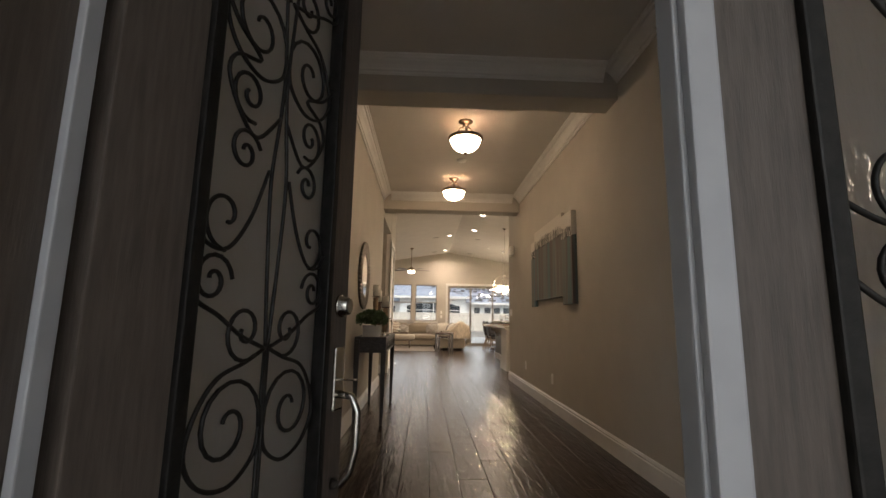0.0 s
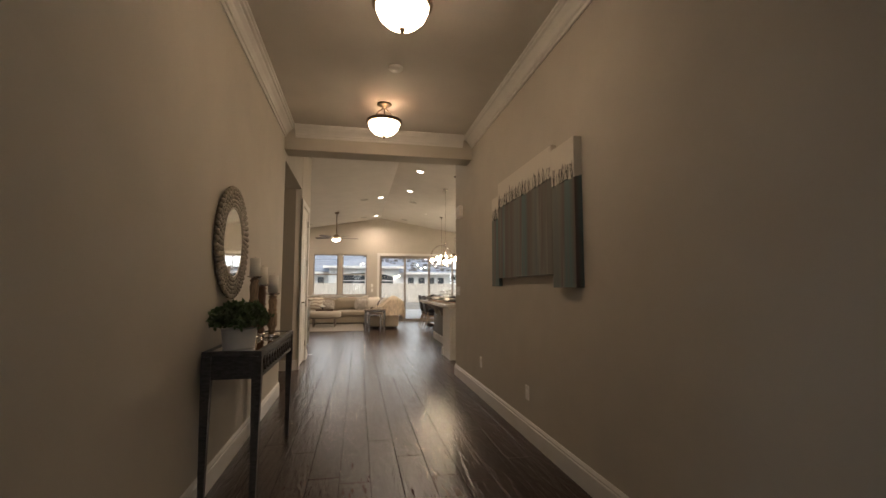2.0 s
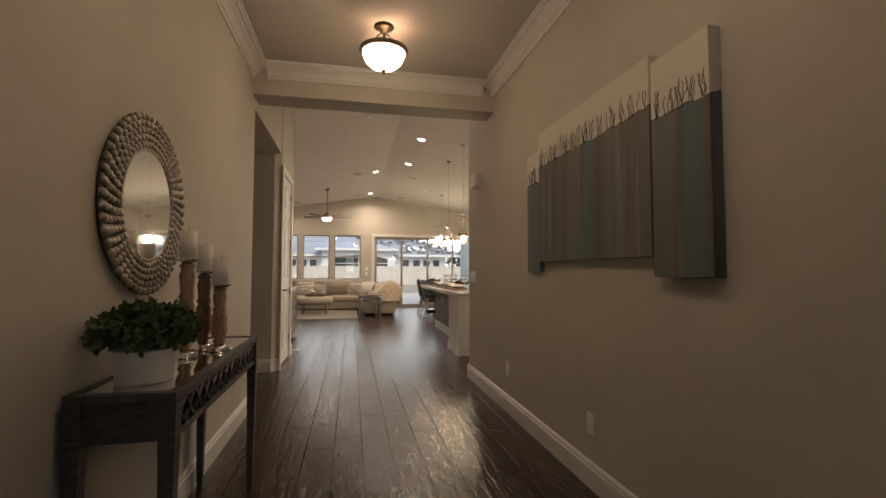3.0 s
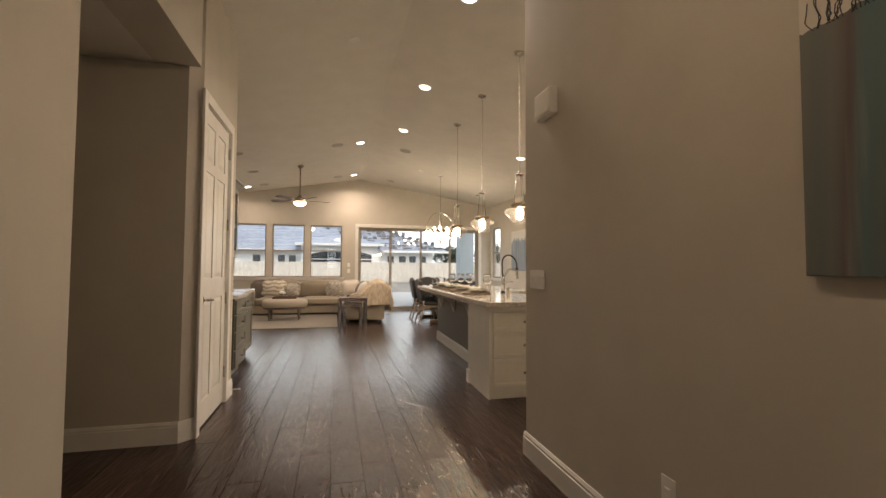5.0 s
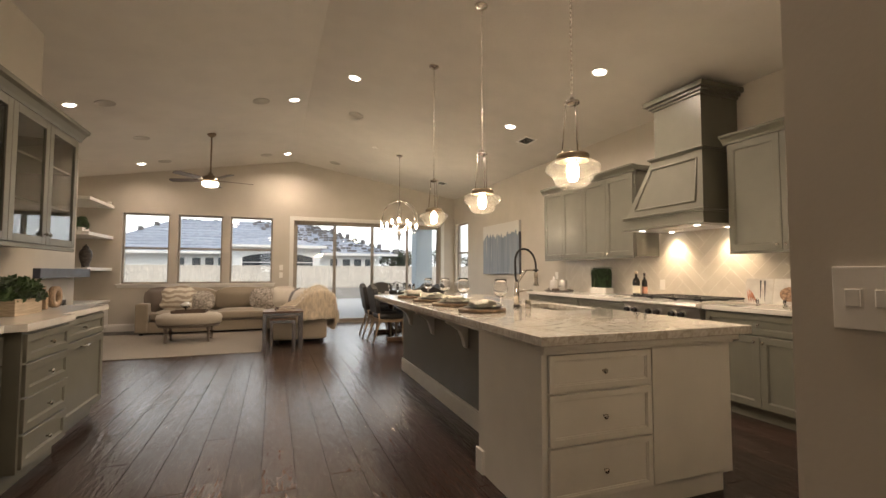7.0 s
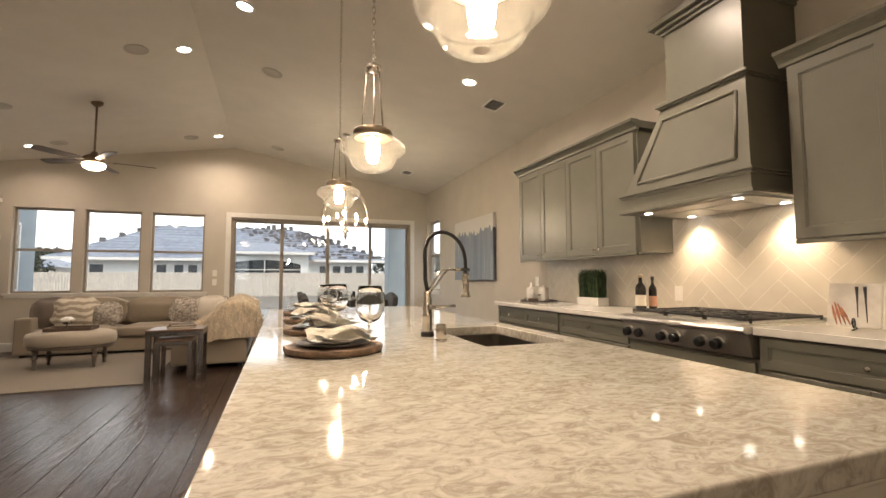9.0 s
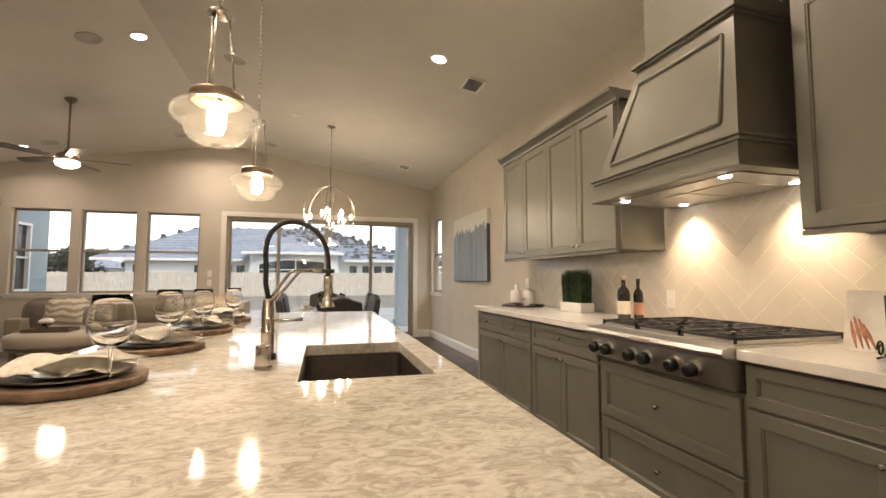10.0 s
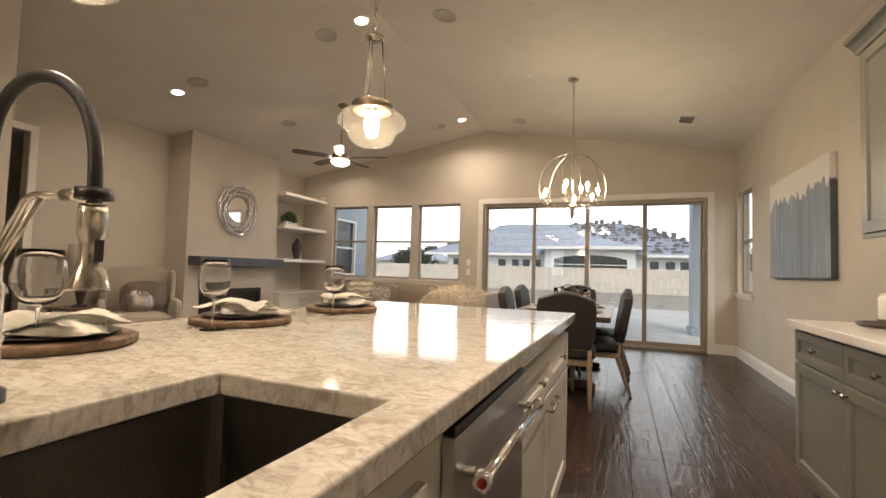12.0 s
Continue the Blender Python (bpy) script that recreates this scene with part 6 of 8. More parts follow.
def ring_mirror():
    t = thing("round_wall_mirror", (-2.58, 16.02, 1.65), "round wall mirror in a frame of interlaced silver rings", "mirror")
    c = Vector((-2.575, 16.02, 2.05))
    part("glass", tube(bmesh.new(), [c + Vector((-0.02, 0, 0)), c], 0.20, 40), M["mirrorface"], t, "clear round mirror glass")
    for k in range(6):
        a = math.pi * 2 * k / 6
        o = Vector((0.01 + 0.004 * (k % 2), 0.085 * math.cos(a), 0.085 * math.sin(a)))
        bm = bmesh.new()
        tube(bm, [c + o + Vector((0, 0.335 * math.cos(2 * math.pi * i / 48), 0.335 * math.sin(2 * math.pi * i / 48))) for i in range(49)], 0.012, 8, ends=False)
        part("ring", bm, M["chrome"], t, "polished silver ring")


ring_mirror()


def armchair():
    t = thing("wing_chair", (-2.42, 14.36, 0), "cream wing armchair with dark pillows", "armchair", rz=-120, local=True)
    m = M["ottoman"]
    part("seat", cushion(-0.34, 0.34, -0.34, 0.36, 0.28, 0.48, 0.02), m, t)
    part("base", boxes((-0.36, 0.36, -0.36, 0.34, 0.16, 0.30), bevel=0.02), m, t)
    part("backrest", turn(cushion(-0.36, 0.36, -0.46, -0.32, 0.28, 1.12, 0.02), Matrix.Rotation(radians(7), 4, "X")), m, t)
    for s in (-1, 1):
        part("arm", cushion(s * 0.40 - 0.05, s * 0.40 + 0.05, -0.36, 0.32, 0.20, 0.64, 0.01), m, t)
        part("wing", cushion(s * 0.38 - 0.035, s * 0.38 + 0.035, -0.46, -0.16, 0.55, 1.02, 0.01), m, t)
        for y in (-0.32, 0.3):
            part("leg", turned((0.0, 0), (0.015, 0), (0.025, 0.16), (0.0, 0.16), at=(s * 0.31, y, 0), seg=12), M["sofafoot"], t)
    for x, w, mm, lab in ((-0.05, 0.46, M["cushion_dark"], "brown-grey pillow propped on the wing chair"), (0.03, 0.30, M["sequin"], "small silver sequin pillow on the wing chair")):
        p = pillow(0, 0, 0, w, w * 0.82, 0.12, mm, lab)
        p.matrix_world = pose(-2.42, 14.36, 0.49, 0, 0, -120) @ pose(x, -0.04 if w > 0.4 else 0.10, 0, 0, 0, 180)


armchair()
_t = thing("end_table", (-2.62, 13.78, 0), "small dark wooden end table beside the armchair", "side table", local=True)
part("tabletop", boxes((-0.24, 0.24, -0.24, 0.24, 0.55, 0.58), bevel=0.004), M["tablewood"], _t)
for _x in (-0.2, 0.2):
    for _y in (-0.2, 0.2):
        part("leg", boxes((_x - 0.018, _x + 0.018, _y - 0.018, _y + 0.018, 0, 0.5495), bevel=0.003), M["tablewood"], _t)
_t = thing("table_lamp", (-2.62, 13.78, 0.5805), "table lamp with a cream shade and dark turned base", "table lamp", local=True)
part("base", turned((0.0, 0), (0.075, 0), (0.075, 0.015), (0.03, 0.03), (0.035, 0.08), (0.055, 0.16), (0.045, 0.24), (0.018, 0.29), (0.012, 0.42), (0.0, 0.42), seg=24), M["vase"], _t)
part("shade", turned((0.19, 0.37), (0.192, 0.37), (0.142, 0.74), (0.14, 0.74), close=True, seg=36), M["lampshade"], _t, "cream linen drum shade")


# ---- dining place ----
def dining_chair():
    t = thing("dining_chair", (0, 0, 0), "charcoal upholstered dining chair with camel back and pale wooden legs", "chair", "chairs round the dining table", local=True)
    part("seat", cushion(-0.24, 0.24, -0.22, 0.25, 0.40, 0.50, 0.015), M["leather"], t)
    bm = bmesh.new()
    outline = [(-0.20, 0.50), (0.20, 0.50), (0.245, 0.62), (0.25, 0.85), (0.235, 0.93), (0.15, 0.955), (0.08, 0.985), (0.0, 1.0), (-0.08, 0.985), (-0.15, 0.955), (-0.235, 0.93), (-0.25, 0.85), (-0.245, 0.62)]
    prism(bm, outline, "y", -0.04, 0.04)
    bmesh.ops.bevel(bm, geom=[e for e in bm.edges if abs(e.verts[0].co.y - e.verts[1].co.y) < 1e-6], offset=0.02, segments=2, profile=0.5, affect="EDGES")
    turn(bm, Matrix.Translation((0, -0.22, 0)) @ Matrix.Translation((0, 0, 0.5)) @ Matrix.Rotation(radians(10), 4, "X") @ Matrix.Translation((0, 0, -0.5)))
    part("backrest", bm, M["leather"], t)
    part("seat_rail", boxes((-0.225, 0.225, -0.21, 0.235, 0.35, 0.402), bevel=0.004), M["chairleg"], t)
    for s in (-1, 1):
        part("leg", turned((0.0, 0), (0.014, 0), (0.018, 0.05), (0.013, 0.07), (0.024, 0.28), (0.018, 0.30), (0.026, 0.33), (0.0, 0.352), at=(s * 0.2, 0.21, 0), seg=12), M["chairleg"], t)
        part("leg", tube(bmesh.new(), [(s * 0.205, -0.32, 0), (s * 0.2, -0.25, 0.2), (s * 0.195, -0.20, 0.37), (s * 0.195, -0.215, 0.50)], [0.015, 0.02, 0.024, 0.02], 8), M["chairleg"], t)
    return t


TX, TY = 2.82, 15.72
_c = dining_chair()
_c.matrix_world = pose(2.93, 14.66, 0, 0, 0, 4)
for _x, _y, _a in ((3.15, 15.20, 94), (3.17, 16.02, 88), (2.51, 15.22, -88), (2.51, 16.04, -92), (2.82, 16.86, 180)):
    copy_thing(_c, pose(_x, _y, 0, 0, 0, _a))


def dining_table():
    t = thing("dining_table", (TX, TY, 0), "dark wooden trestle dining table laid for a meal", "dining table", local=True)
    n = 5
    tp = part("tabletop", boxes((-0.48, 0.48, -0.92, 0.92, 0.70, 0.715)), M["tablewood"], t)
    for i in range(n):
        w = 0.97 / n
        part("plank", boxes((-0.485 + i * w + 0.001, -0.485 + (i + 1) * w - 0.001, -0.93, 0.93, 0.7155, 0.75), bevel=0.003), M["tablewood"], tp)
    for s in (-1, 1):
        part("pedestal", turned((0.0, 0.06), (0.07, 0.06), (0.05, 0.12), (0.10, 0.26), (0.11, 0.34), (0.06, 0.42), (0.05, 0.56), (0.09, 0.66), (0.0, 0.70), at=(0, s * 0.55, 0), seg=20), M["tablewood"], t)
        part("foot", boxes((-0.34, 0.34, s * 0.55 - 0.05, s * 0.55 + 0.05, 0.0, 0.07), bevel=0.02), M["tablewood"], t)
    part("stretcher", boxes((-0.03, 0.03, -0.5, 0.5, 0.16, 0.22), bevel=0.006), M["tablewood"], t)


dining_table()
_k = 0
for _dx, _dy in ((-0.28, -0.4), (-0.28, 0.4), (0.28, -0.4), (0.28, 0.4), (0, -0.72), (0, 0.72)):
    _r = random.Random(60 + _k)
    _k += 1
    _t = thing("dinner_plate", (TX + _dx, TY + _dy, 0.7505), "cream dinner plate laid on the dining table", "plate", "place settings on the dining table", local=True)
    part("plate", turned((0.0, 0), (0.08, 0), (0.13, 0.016), (0.126, 0.018), (0.075, 0.006), (0.0, 0.006)), M["plate"], _t)
    _n = thing("napkin", (TX + _dx, TY + _dy, 0.757), "folded white cloth napkin on the plate", "napkin", "place settings on the dining table", local=True)
    part("cloth", napkin_mesh(_r, 0.08), M["napkin"], _n)
    _t = thing("champagne_flute", (TX + _dx * 0.55 + 0.06, TY + _dy * 0.78, 0.7505), "slim clear champagne flute on the dining table", "wine glass", "glasses on the dining table", local=True)
    part("glass", turned((0.0, 0.001), (0.03, 0.001), (0.006, 0.008), (0.004, 0.09), (0.012, 0.11), (0.024, 0.16), (0.022, 0.24), (0.0212, 0.24), (0.023, 0.16), (0.0, 0.112)), M["goblet"], _t)
_t = thing("wire_lantern", (TX, TY + 0.1, 0.7505), "dark metal wire basket centrepiece with a handle", "centrepiece", local=True)
part("basket", join(turned((0.13, 0.0), (0.15, 0.10), (0.147, 0.10), (0.127, 0.0), close=True), bar((-0.15, 0, 0.10), (-0.13, 0, 0.22), (0, 0, 0.27), (0.13, 0, 0.22), (0.15, 0, 0.10), r=0.006)), M["iron"], _t)
_t = thing("wall_painting", (RIGHT - 0.02, 15.62, 1.17), "blue and white abstract drip painting on canvas", "painting", local=True)
part("canvas", boxes((-0.03, 0.0195, -0.74, 0.80, 0.0, 1.03), bevel=0.003), M["canvas_dining"], _t)
part("canvas_edge", boxes((-0.029, 0.019, -0.7445, -0.7405, 0.0, 0.80), (-0.029, 0.019, -0.7445, 0.80, -0.0045, -0.0005)), M["mantel"], _t, "dark painted canvas edge")
bpy.context.view_layer.update()


# ---- front door ----
def spiral(cx, cz, r, a0, turns, way, n=26, shrink=0.16):
    """A flat scroll winding in from radius r."""
    out = []
    for i in range(n):
        k = i / (n - 1)
        a = a0 + way * turns * 2 * math.pi * k
        q = r * (1 - k * (1 - shrink))
        out.append((cx + q * math.cos(a), cz + q * math.sin(a)))
    return out


def smooth(pts, steps=6):
    """A soft line through points."""
    fine = []
    for i in range(len(pts) - 1):
        q = [pts[max(i - 1, 0)], pts[i], pts[i + 1], pts[min(i + 2, len(pts) - 1)]]
        for k in range(steps):
            t = k / steps
            fine.append(tuple(0.5 * (2 * q[1][d] + (q[2][d] - q[0][d]) * t + (2 * q[0][d] - 5 * q[1][d] + 4 * q[2][d] - q[3][d]) * t * t + (3 * q[1][d] - q[0][d] - 3 * q[2][d] + q[3][d]) * t ** 3) for d in (0, 1)))
    return fine + [pts[-1]]


def grille(c, z0, z1):
    """Wrought scrolls, as flat lines on one side of x = 0; each is mirrored. c: half the glass's width."""
    lines = [[(-0.005, z0), (-0.005, 0.98)], smooth([(-0.004, 0.96), (-0.02, 1.15), (-0.03, 1.34), (-0.012, 1.50), (-0.006, 1.62), (-0.02, 1.80), (-0.03, 1.95), (-0.006, 2.12), (-0.005, z1)])]
    for base in (0.0, 0.86):
        # (centre, radius, start, turns, way): paired scrolls from the foot up
        for x, z, r, a, turns, way in ((-0.108, 0.815, 0.102, -0.2, 1.45, 1), (-0.078, 1.0, 0.066, -0.9, 1.4, -1), (-0.186, 1.098, 0.055, 0.1, 1.45, 1), (-0.165, 1.225, 0.068, -1.5, 0.95, -1),
                                       (-0.125, 1.375, 0.052, 0.4, 1.4, 1), (-0.125, 1.505, 0.062, -1.2, 1.4, -1)):
            if z0 < z + base - r and z + base + r < z1:
                lines.append(spiral(x, z + base, r, a, turns, way))
        sweeps = [[(-0.006, 0.96), (-0.07, 0.935), (-0.15, 0.91), (-0.2, 0.85), (-0.215, 0.78), (-0.17, 0.72), (-0.09, 0.70), (-0.02, 0.74), (-0.006, 0.80)],
                  [(-0.006, 0.96), (-0.09, 0.99), (-0.16, 1.03), (-0.225, 1.06), (-c, 1.10)],
                  [(-0.04, 1.36), (-0.09, 1.24), (-0.15, 1.165), (-0.21, 1.165), (-c, 1.20)],
                  [(-0.012, 1.50), (-0.09, 1.42), (-0.15, 1.45), (-0.195, 1.52), (-0.175, 1.57), (-0.10, 1.60), (-0.18, 1.64), (-c, 1.70)]]
        for line in sweeps:
            if z0 < line[0][1] + base and line[-1][1] + base < z1:
                lines.append([(x, z + base) for x, z in smooth(line) if z0 < z + base < z1])
    for x, z, r, a, turns, way in ((-0.108, 0.50, 0.095, 0.2, 1.4, -1), (-0.10, 0.38, 0.055, 0.0, 1.3, 1)):
        lines.append(spiral(x, z, r, a, turns, way))
    return lines


def entry_leaf(name, label, w, hand):
    """A tall glazed leaf; it runs along +x from its hinge, and its outer side looks to -y."""
    t = thing(name, (0, 0, 0), label, "door", kind="structure", local=True)
    H, st, lt, bot, toprail = 2.49, 0.165, 0.125, 0.30, 0.16
    part("stile", boxes((0.002, st, -0.022, 0.022, 0.008, H), bevel=0.003), M["doorwood"], t)
    part("stile", boxes((w - lt, w, -0.022, 0.022, 0.008, H), bevel=0.003), M["doorwood"], t)
    part("rail", boxes((st, w - lt, -0.022, 0.022, 0.008, bot), bevel=0.003), M["doorwood"], t)
    part("rail", boxes((st, w - lt, -0.022, 0.022, H - toprail, H), bevel=0.003), M["doorwood"], t)
    g0, g1 = st, w - lt
    part("glazing_frame", boxes((g0, g0 + 0.03, -0.034, 0.034, bot, H - toprail), (g1 - 0.03, g1, -0.034, 0.034, bot, H - toprail), (g0 + 0.03, g1 - 0.03, -0.034, 0.034, bot, bot + 0.03), (g0 + 0.03, g1 - 0.03, -0.034, 0.034, H - toprail - 0.03, H - toprail), bevel=0.004), M["iron"], t, "black iron glazing frame")
    part("pane", boxes((g0 + 0.01, g1 - 0.01, 0.004, 0.010, bot + 0.01, H - toprail - 0.01)), M["rippled"], t, "rippled privacy glass")
    mid = (g0 + g1) / 2
    for line in grille((g1 - g0) / 2 - 0.03, bot + 0.03, H - toprail - 0.03):
        for s in (-1, 1):
            bm = bmesh.new()
            tube(bm, [(mid + s * x, -0.012, z) for x, z in line], 0.0047, 6)
            part("scroll", bm, M["iron"], t, "wrought iron scroll")
    for z in (0.25, 1.25, 2.25):
        part("hinge", tube(bmesh.new(), [(-0.004, 0.026, z - 0.05), (-0.004, 0.026, z + 0.05)], 0.007, 10), M["hinge"], t)
    if hand:
        x = w - lt / 2 + 0.01
        k = part("deadbolt", tube(bmesh.new(), [(x, -0.022, 1.065), (x, -0.030, 1.065), (x, -0.031, 1.065), (x, -0.052, 1.065), (x, -0.056, 1.065)], [0.034, 0.034, 0.028, 0.026, 0.02], 20), M["nickel"], t, "satin nickel deadbolt")
        hs = part("handle_set", boxes((x - 0.03, x + 0.03, -0.034, -0.0225, 0.765, 0.945), bevel=0.006), M["nickel"], t, "satin nickel handle plate")
        part("grip", tube(bmesh.new(), [(x, -0.03, 0.810), (x, -0.075, 0.805), (x, -0.092, 0.765), (x, -0.092, 0.665), (x, -0.075, 0.595), (x, -0.05, 0.565), (x, -0.025, 0.565)], [0.012, 0.011, 0.011, 0.012, 0.011, 0.010, 0.016], 10), M["nickel"], hs)
        part("thumb_latch", boxes((x - 0.012, x + 0.012, -0.09, -0.034, 0.850, 0.855), bevel=0.002), M["nickel"], hs)
        part("inner_lever", tube(bmesh.new(), [(x, 0.022, 0.865), (x, 0.06, 0.865), (x - 0.10, 0.062, 0.865)], 0.009, 8), M["nickel"], hs)
    return t


LW = 0.905
OPEN_W = 0.825
_l = entry_leaf("door_1", "tall stained wooden entry door with iron scroll glazing, standing open", OPEN_W, True)
_l.matrix_world = pose(-0.345, DOOR_Y + 0.02, 0, 0, 0, 75)
_l = entry_leaf("door_2", "tall stained wooden entry door with iron scroll glazing, closed", LW, False)
_l.matrix_world = pose(1.413, DOOR_Y - 0.045, 0, 0, 0, 180) @ Matrix.Diagonal((1, -1, 1, 1))
S("door_astragal", boxes((0.464, 0.506, DOOR_Y - 0.085, DOOR_Y - 0.068, 0.02, 2.49), (0.458, 0.5025, DOOR_Y - 0.067, DOOR_Y - 0.024, 0.02, 2.49), bevel=0.004), M["stripgrey"])
S("door_frame", boxes((-0.3645, -0.347, DOOR_Y - 0.15, DOOR_Y + 0.004, 0, 2.50), (1.416, 1.4345, DOOR_Y - 0.15, DOOR_Y + 0.004, 0, 2.50), (-0.347, 1.416, DOOR_Y - 0.15, DOOR_Y + 0.004, 2.492, 2.519), bevel=0.002), M["doorwood"])
S("weather_strip", boxes((-0.3465, -0.334, DOOR_Y - 0.036, DOOR_Y - 0.004, 0, 2.49), bevel=0.003), M["stripgrey"])
S("door_trim", boxes((-0.455, -0.3655, DOOR_Y - 0.165, DOOR_Y - 0.141, 0, 2.61), (1.436, 1.525, DOOR_Y - 0.165, DOOR_Y - 0.141, 0, 2.61), (-0.3655, 1.436, DOOR_Y - 0.165, DOOR_Y - 0.141, 2.521, 2.61), bevel=0.004), M["doorwood"])
S("door_trim", boxes((-0.45, -0.3655, DOOR_Y + 0.001, DOOR_Y + 0.02, 0, 2.61), (1.436, 1.525, DOOR_Y + 0.001, DOOR_Y + 0.02, 0, 2.61), (-0.3655, 1.436, DOOR_Y + 0.001, DOOR_Y + 0.02, 2.521, 2.61), bevel=0.004), M["trim"])
S("door_sill", boxes((-0.347, 1.416, DOOR_Y - 0.15, DOOR_Y - 0.101, -0.02, 0.012), bevel=0.003), M["hinge"])


# ---- doors off the hall ----
def panel_door(name, label, w, h):
    """Six raised panels; runs along +y from its hinge, both faces along x."""
    t = thing(name, (0, 0, 0), label, "door", kind="structure", local=True)
    part("slab", boxes((-0.017, 0.010, 0.0, w, 0.01, h), bevel=0.002), M["trim"], t)
    s, m = 0.115, 0.10
    pw = (w - 2 * s - m) / 2
    rows = ((0.20, 0.98), (1.14, 1.98), (2.07, h - 0.12))
    cols = ((s, s + pw), (s + pw + m, w - s))
    bars = [(0.0, s, 0.01, h), (w - s, w, 0.01, h), (s + pw, s + pw + m, 0.01, h)]
    zs = [0.01] + [z for r in rows for z in r] + [h]
    for c0, c1 in cols:
        for z0, z1 in zip(zs[::2], zs[1::2]):
            bars.append((c0, c1, z0, z1))
    part("frame", boxes(*[(0.0102, 0.0185, a, b, c, d) for a, b, c, d in bars], bevel=0.0015), M["trim"], t)
    for c0, c1 in cols:
        for z0, z1 in rows:
            bm = bmesh.new()
            o = [(0.0102, c0 + 0.012, c1 - 0.012, z0 + 0.012, z1 - 0.012), (0.0165, c0 + 0.045, c1 - 0.045, z0 + 0.045, z1 - 0.045)]
            r = [[bm.verts.new((x, y, z)) for y, z in ((a, c), (b, c), (b, d), (a, d))] for x, a, b, c, d in o]
            for i in range(4):
                bm.faces.new((r[0][i], r[0][(i + 1) % 4], r[1][(i + 1) % 4], r[1][i]))
            bm.faces.new(r[1])
            part("panel", bm, M["trim"], t)
    return t


_d = panel_door("door_3", "white six-panel interior door, closed, with a lever handle", 0.816, 2.475)
_d.matrix_world = pose(HL - 0.03, PANTRY[0] + 0.002, 0)
_hx = HL - 0.03 + 0.0185
_lv = thing("lever_handle", (HL - 0.0115, PANTRY[0] + 0.07, 0.98), "satin nickel lever handle on the white door", "door handle", local=True)
part("rose", tube(bmesh.new(), [(0.0, 0, 0), (0.010, 0, 0)], 0.031, 20), M["nickel"], _lv)
part("lever", tube(bmesh.new(), [(0.008, 0, 0), (0.05, 0, 0), (0.055, 0.015, 0), (0.055, 0.11, -0.004)], [0.011, 0.010, 0.010, 0.008], 10), M["nickel"], _lv)
for _z in (0.28, 0.95, 1.62, 2.28):
    S("door_hinge", join(boxes((HL - 0.012, HL + 0.008, PANTRY[1] - 0.006, PANTRY[1] - 0.001, _z - 0.05, _z + 0.05)), bar((HL + 0.004, PANTRY[1] - 0.006, _z - 0.052), (HL + 0.004, PANTRY[1] - 0.006, _z + 0.052), r=0.007)), M["hinge"])
S("door_jamb", boxes((HL - 0.12, HL + 0.002, PANTRY[1] - 0.0005, PANTRY[1] + 0.014, 0, 2.49), (HL - 0.12, HL + 0.002, PANTRY[0] - 0.014, PANTRY[0] + 0.0005, 0, 2.49), (HL - 0.12, HL + 0.002, PANTRY[0] + 0.0005, PANTRY[1] - 0.0005, 2.478, 2.49)), M["trim"])
_t = thing("door_stop", (HL + 0.017, 9.99, 0.07), "white spring door stop on the baseboard", "door stop", local=True)
part("rod", tube(bmesh.new(), [(0, 0, 0), (0.075, 0, 0)], 0.004, 8), M["plasticwhite"], _t)
part("tip", tube(bmesh.new(), [(0.075, 0, 0), (0.09, 0, 0)], 0.008, 10), M["plasticwhite"], _t)
# the side room's door stands open beyond its jamb
_d = panel_door("door_4", "white six-panel interior door, standing open into the side room", 0.89, 2.46)
_d.matrix_world = pose(HL - 0.152, SIDE_DOOR[1] - 0.03, 0, 0, 0, 4)
for _z in (0.30, 0.95, 1.55, 2.10):
    S("door_hinge", join(boxes((HL - 0.128, HL - 0.055, SIDE_DOOR[1] - 0.026, SIDE_DOOR[1] - 0.0215, _z - 0.05, _z + 0.05), bevel=0.001), bar((HL - 0.132, SIDE_DOOR[1] - 0.03, _z - 0.052), (HL - 0.132, SIDE_DOOR[1] - 0.03, _z + 0.052), r=0.008)), M["hinge"])
_t = thing("framed_picture", (-2.40, 5.29, 0.86), "black-framed print of a pale path pattern on grey", "picture", local=True)
_t.matrix_world = _t.matrix_world @ Matrix.Diagonal((1.18, 1, 1.15, 1))
part("frame", boxes((-0.34, 0.34, -0.022, 0.009, 0, 0.035), (-0.34, 0.34, -0.022, 0.009, 0.925, 0.96), (-0.34, -0.305, -0.022, 0.009, 0.035, 0.925), (0.305, 0.34, -0.022, 0.009, 0.035, 0.925), bevel=0.003), M["black"], _t)
part("mat_board", boxes((-0.305, 0.305, -0.004, 0.009, 0.035, 0.925)), M["paper"], _t)
part("print", boxes((-0.20, 0.20, -0.006, -0.0042, 0.10, 0.74)), material("dark_grey_print", (0.09, 0.09, 0.10), 0.6, vary=0.1), _t)
part("pattern", boxes((-0.13, 0.02, -0.008, -0.0062, 0.56, 0.60), (0.02, 0.06, -0.008, -0.0062, 0.28, 0.64), (-0.15, 0.02, -0.008, -0.0062, 0.40, 0.44), (-0.16, 0.06, -0.008, -0.0062, 0.25, 0.28), (-0.02, 0.01, -0.008, -0.0062, 0.10, 0.25), (0.06, 0.15, -0.008, -0.0062, 0.50, 0.54)), M["paper"], _t)
part("emblem", tube(bmesh.new(), [(0, -0.004, 0.83), (0, -0.0055, 0.83)], 0.025, 16), M["ink"], _t)
cover("wall_socket", "white electrical outlet plate low in the side room", "x", 5.30, -1, -2.42, 0.37, 0.072, 0.115, (0,), "socket")


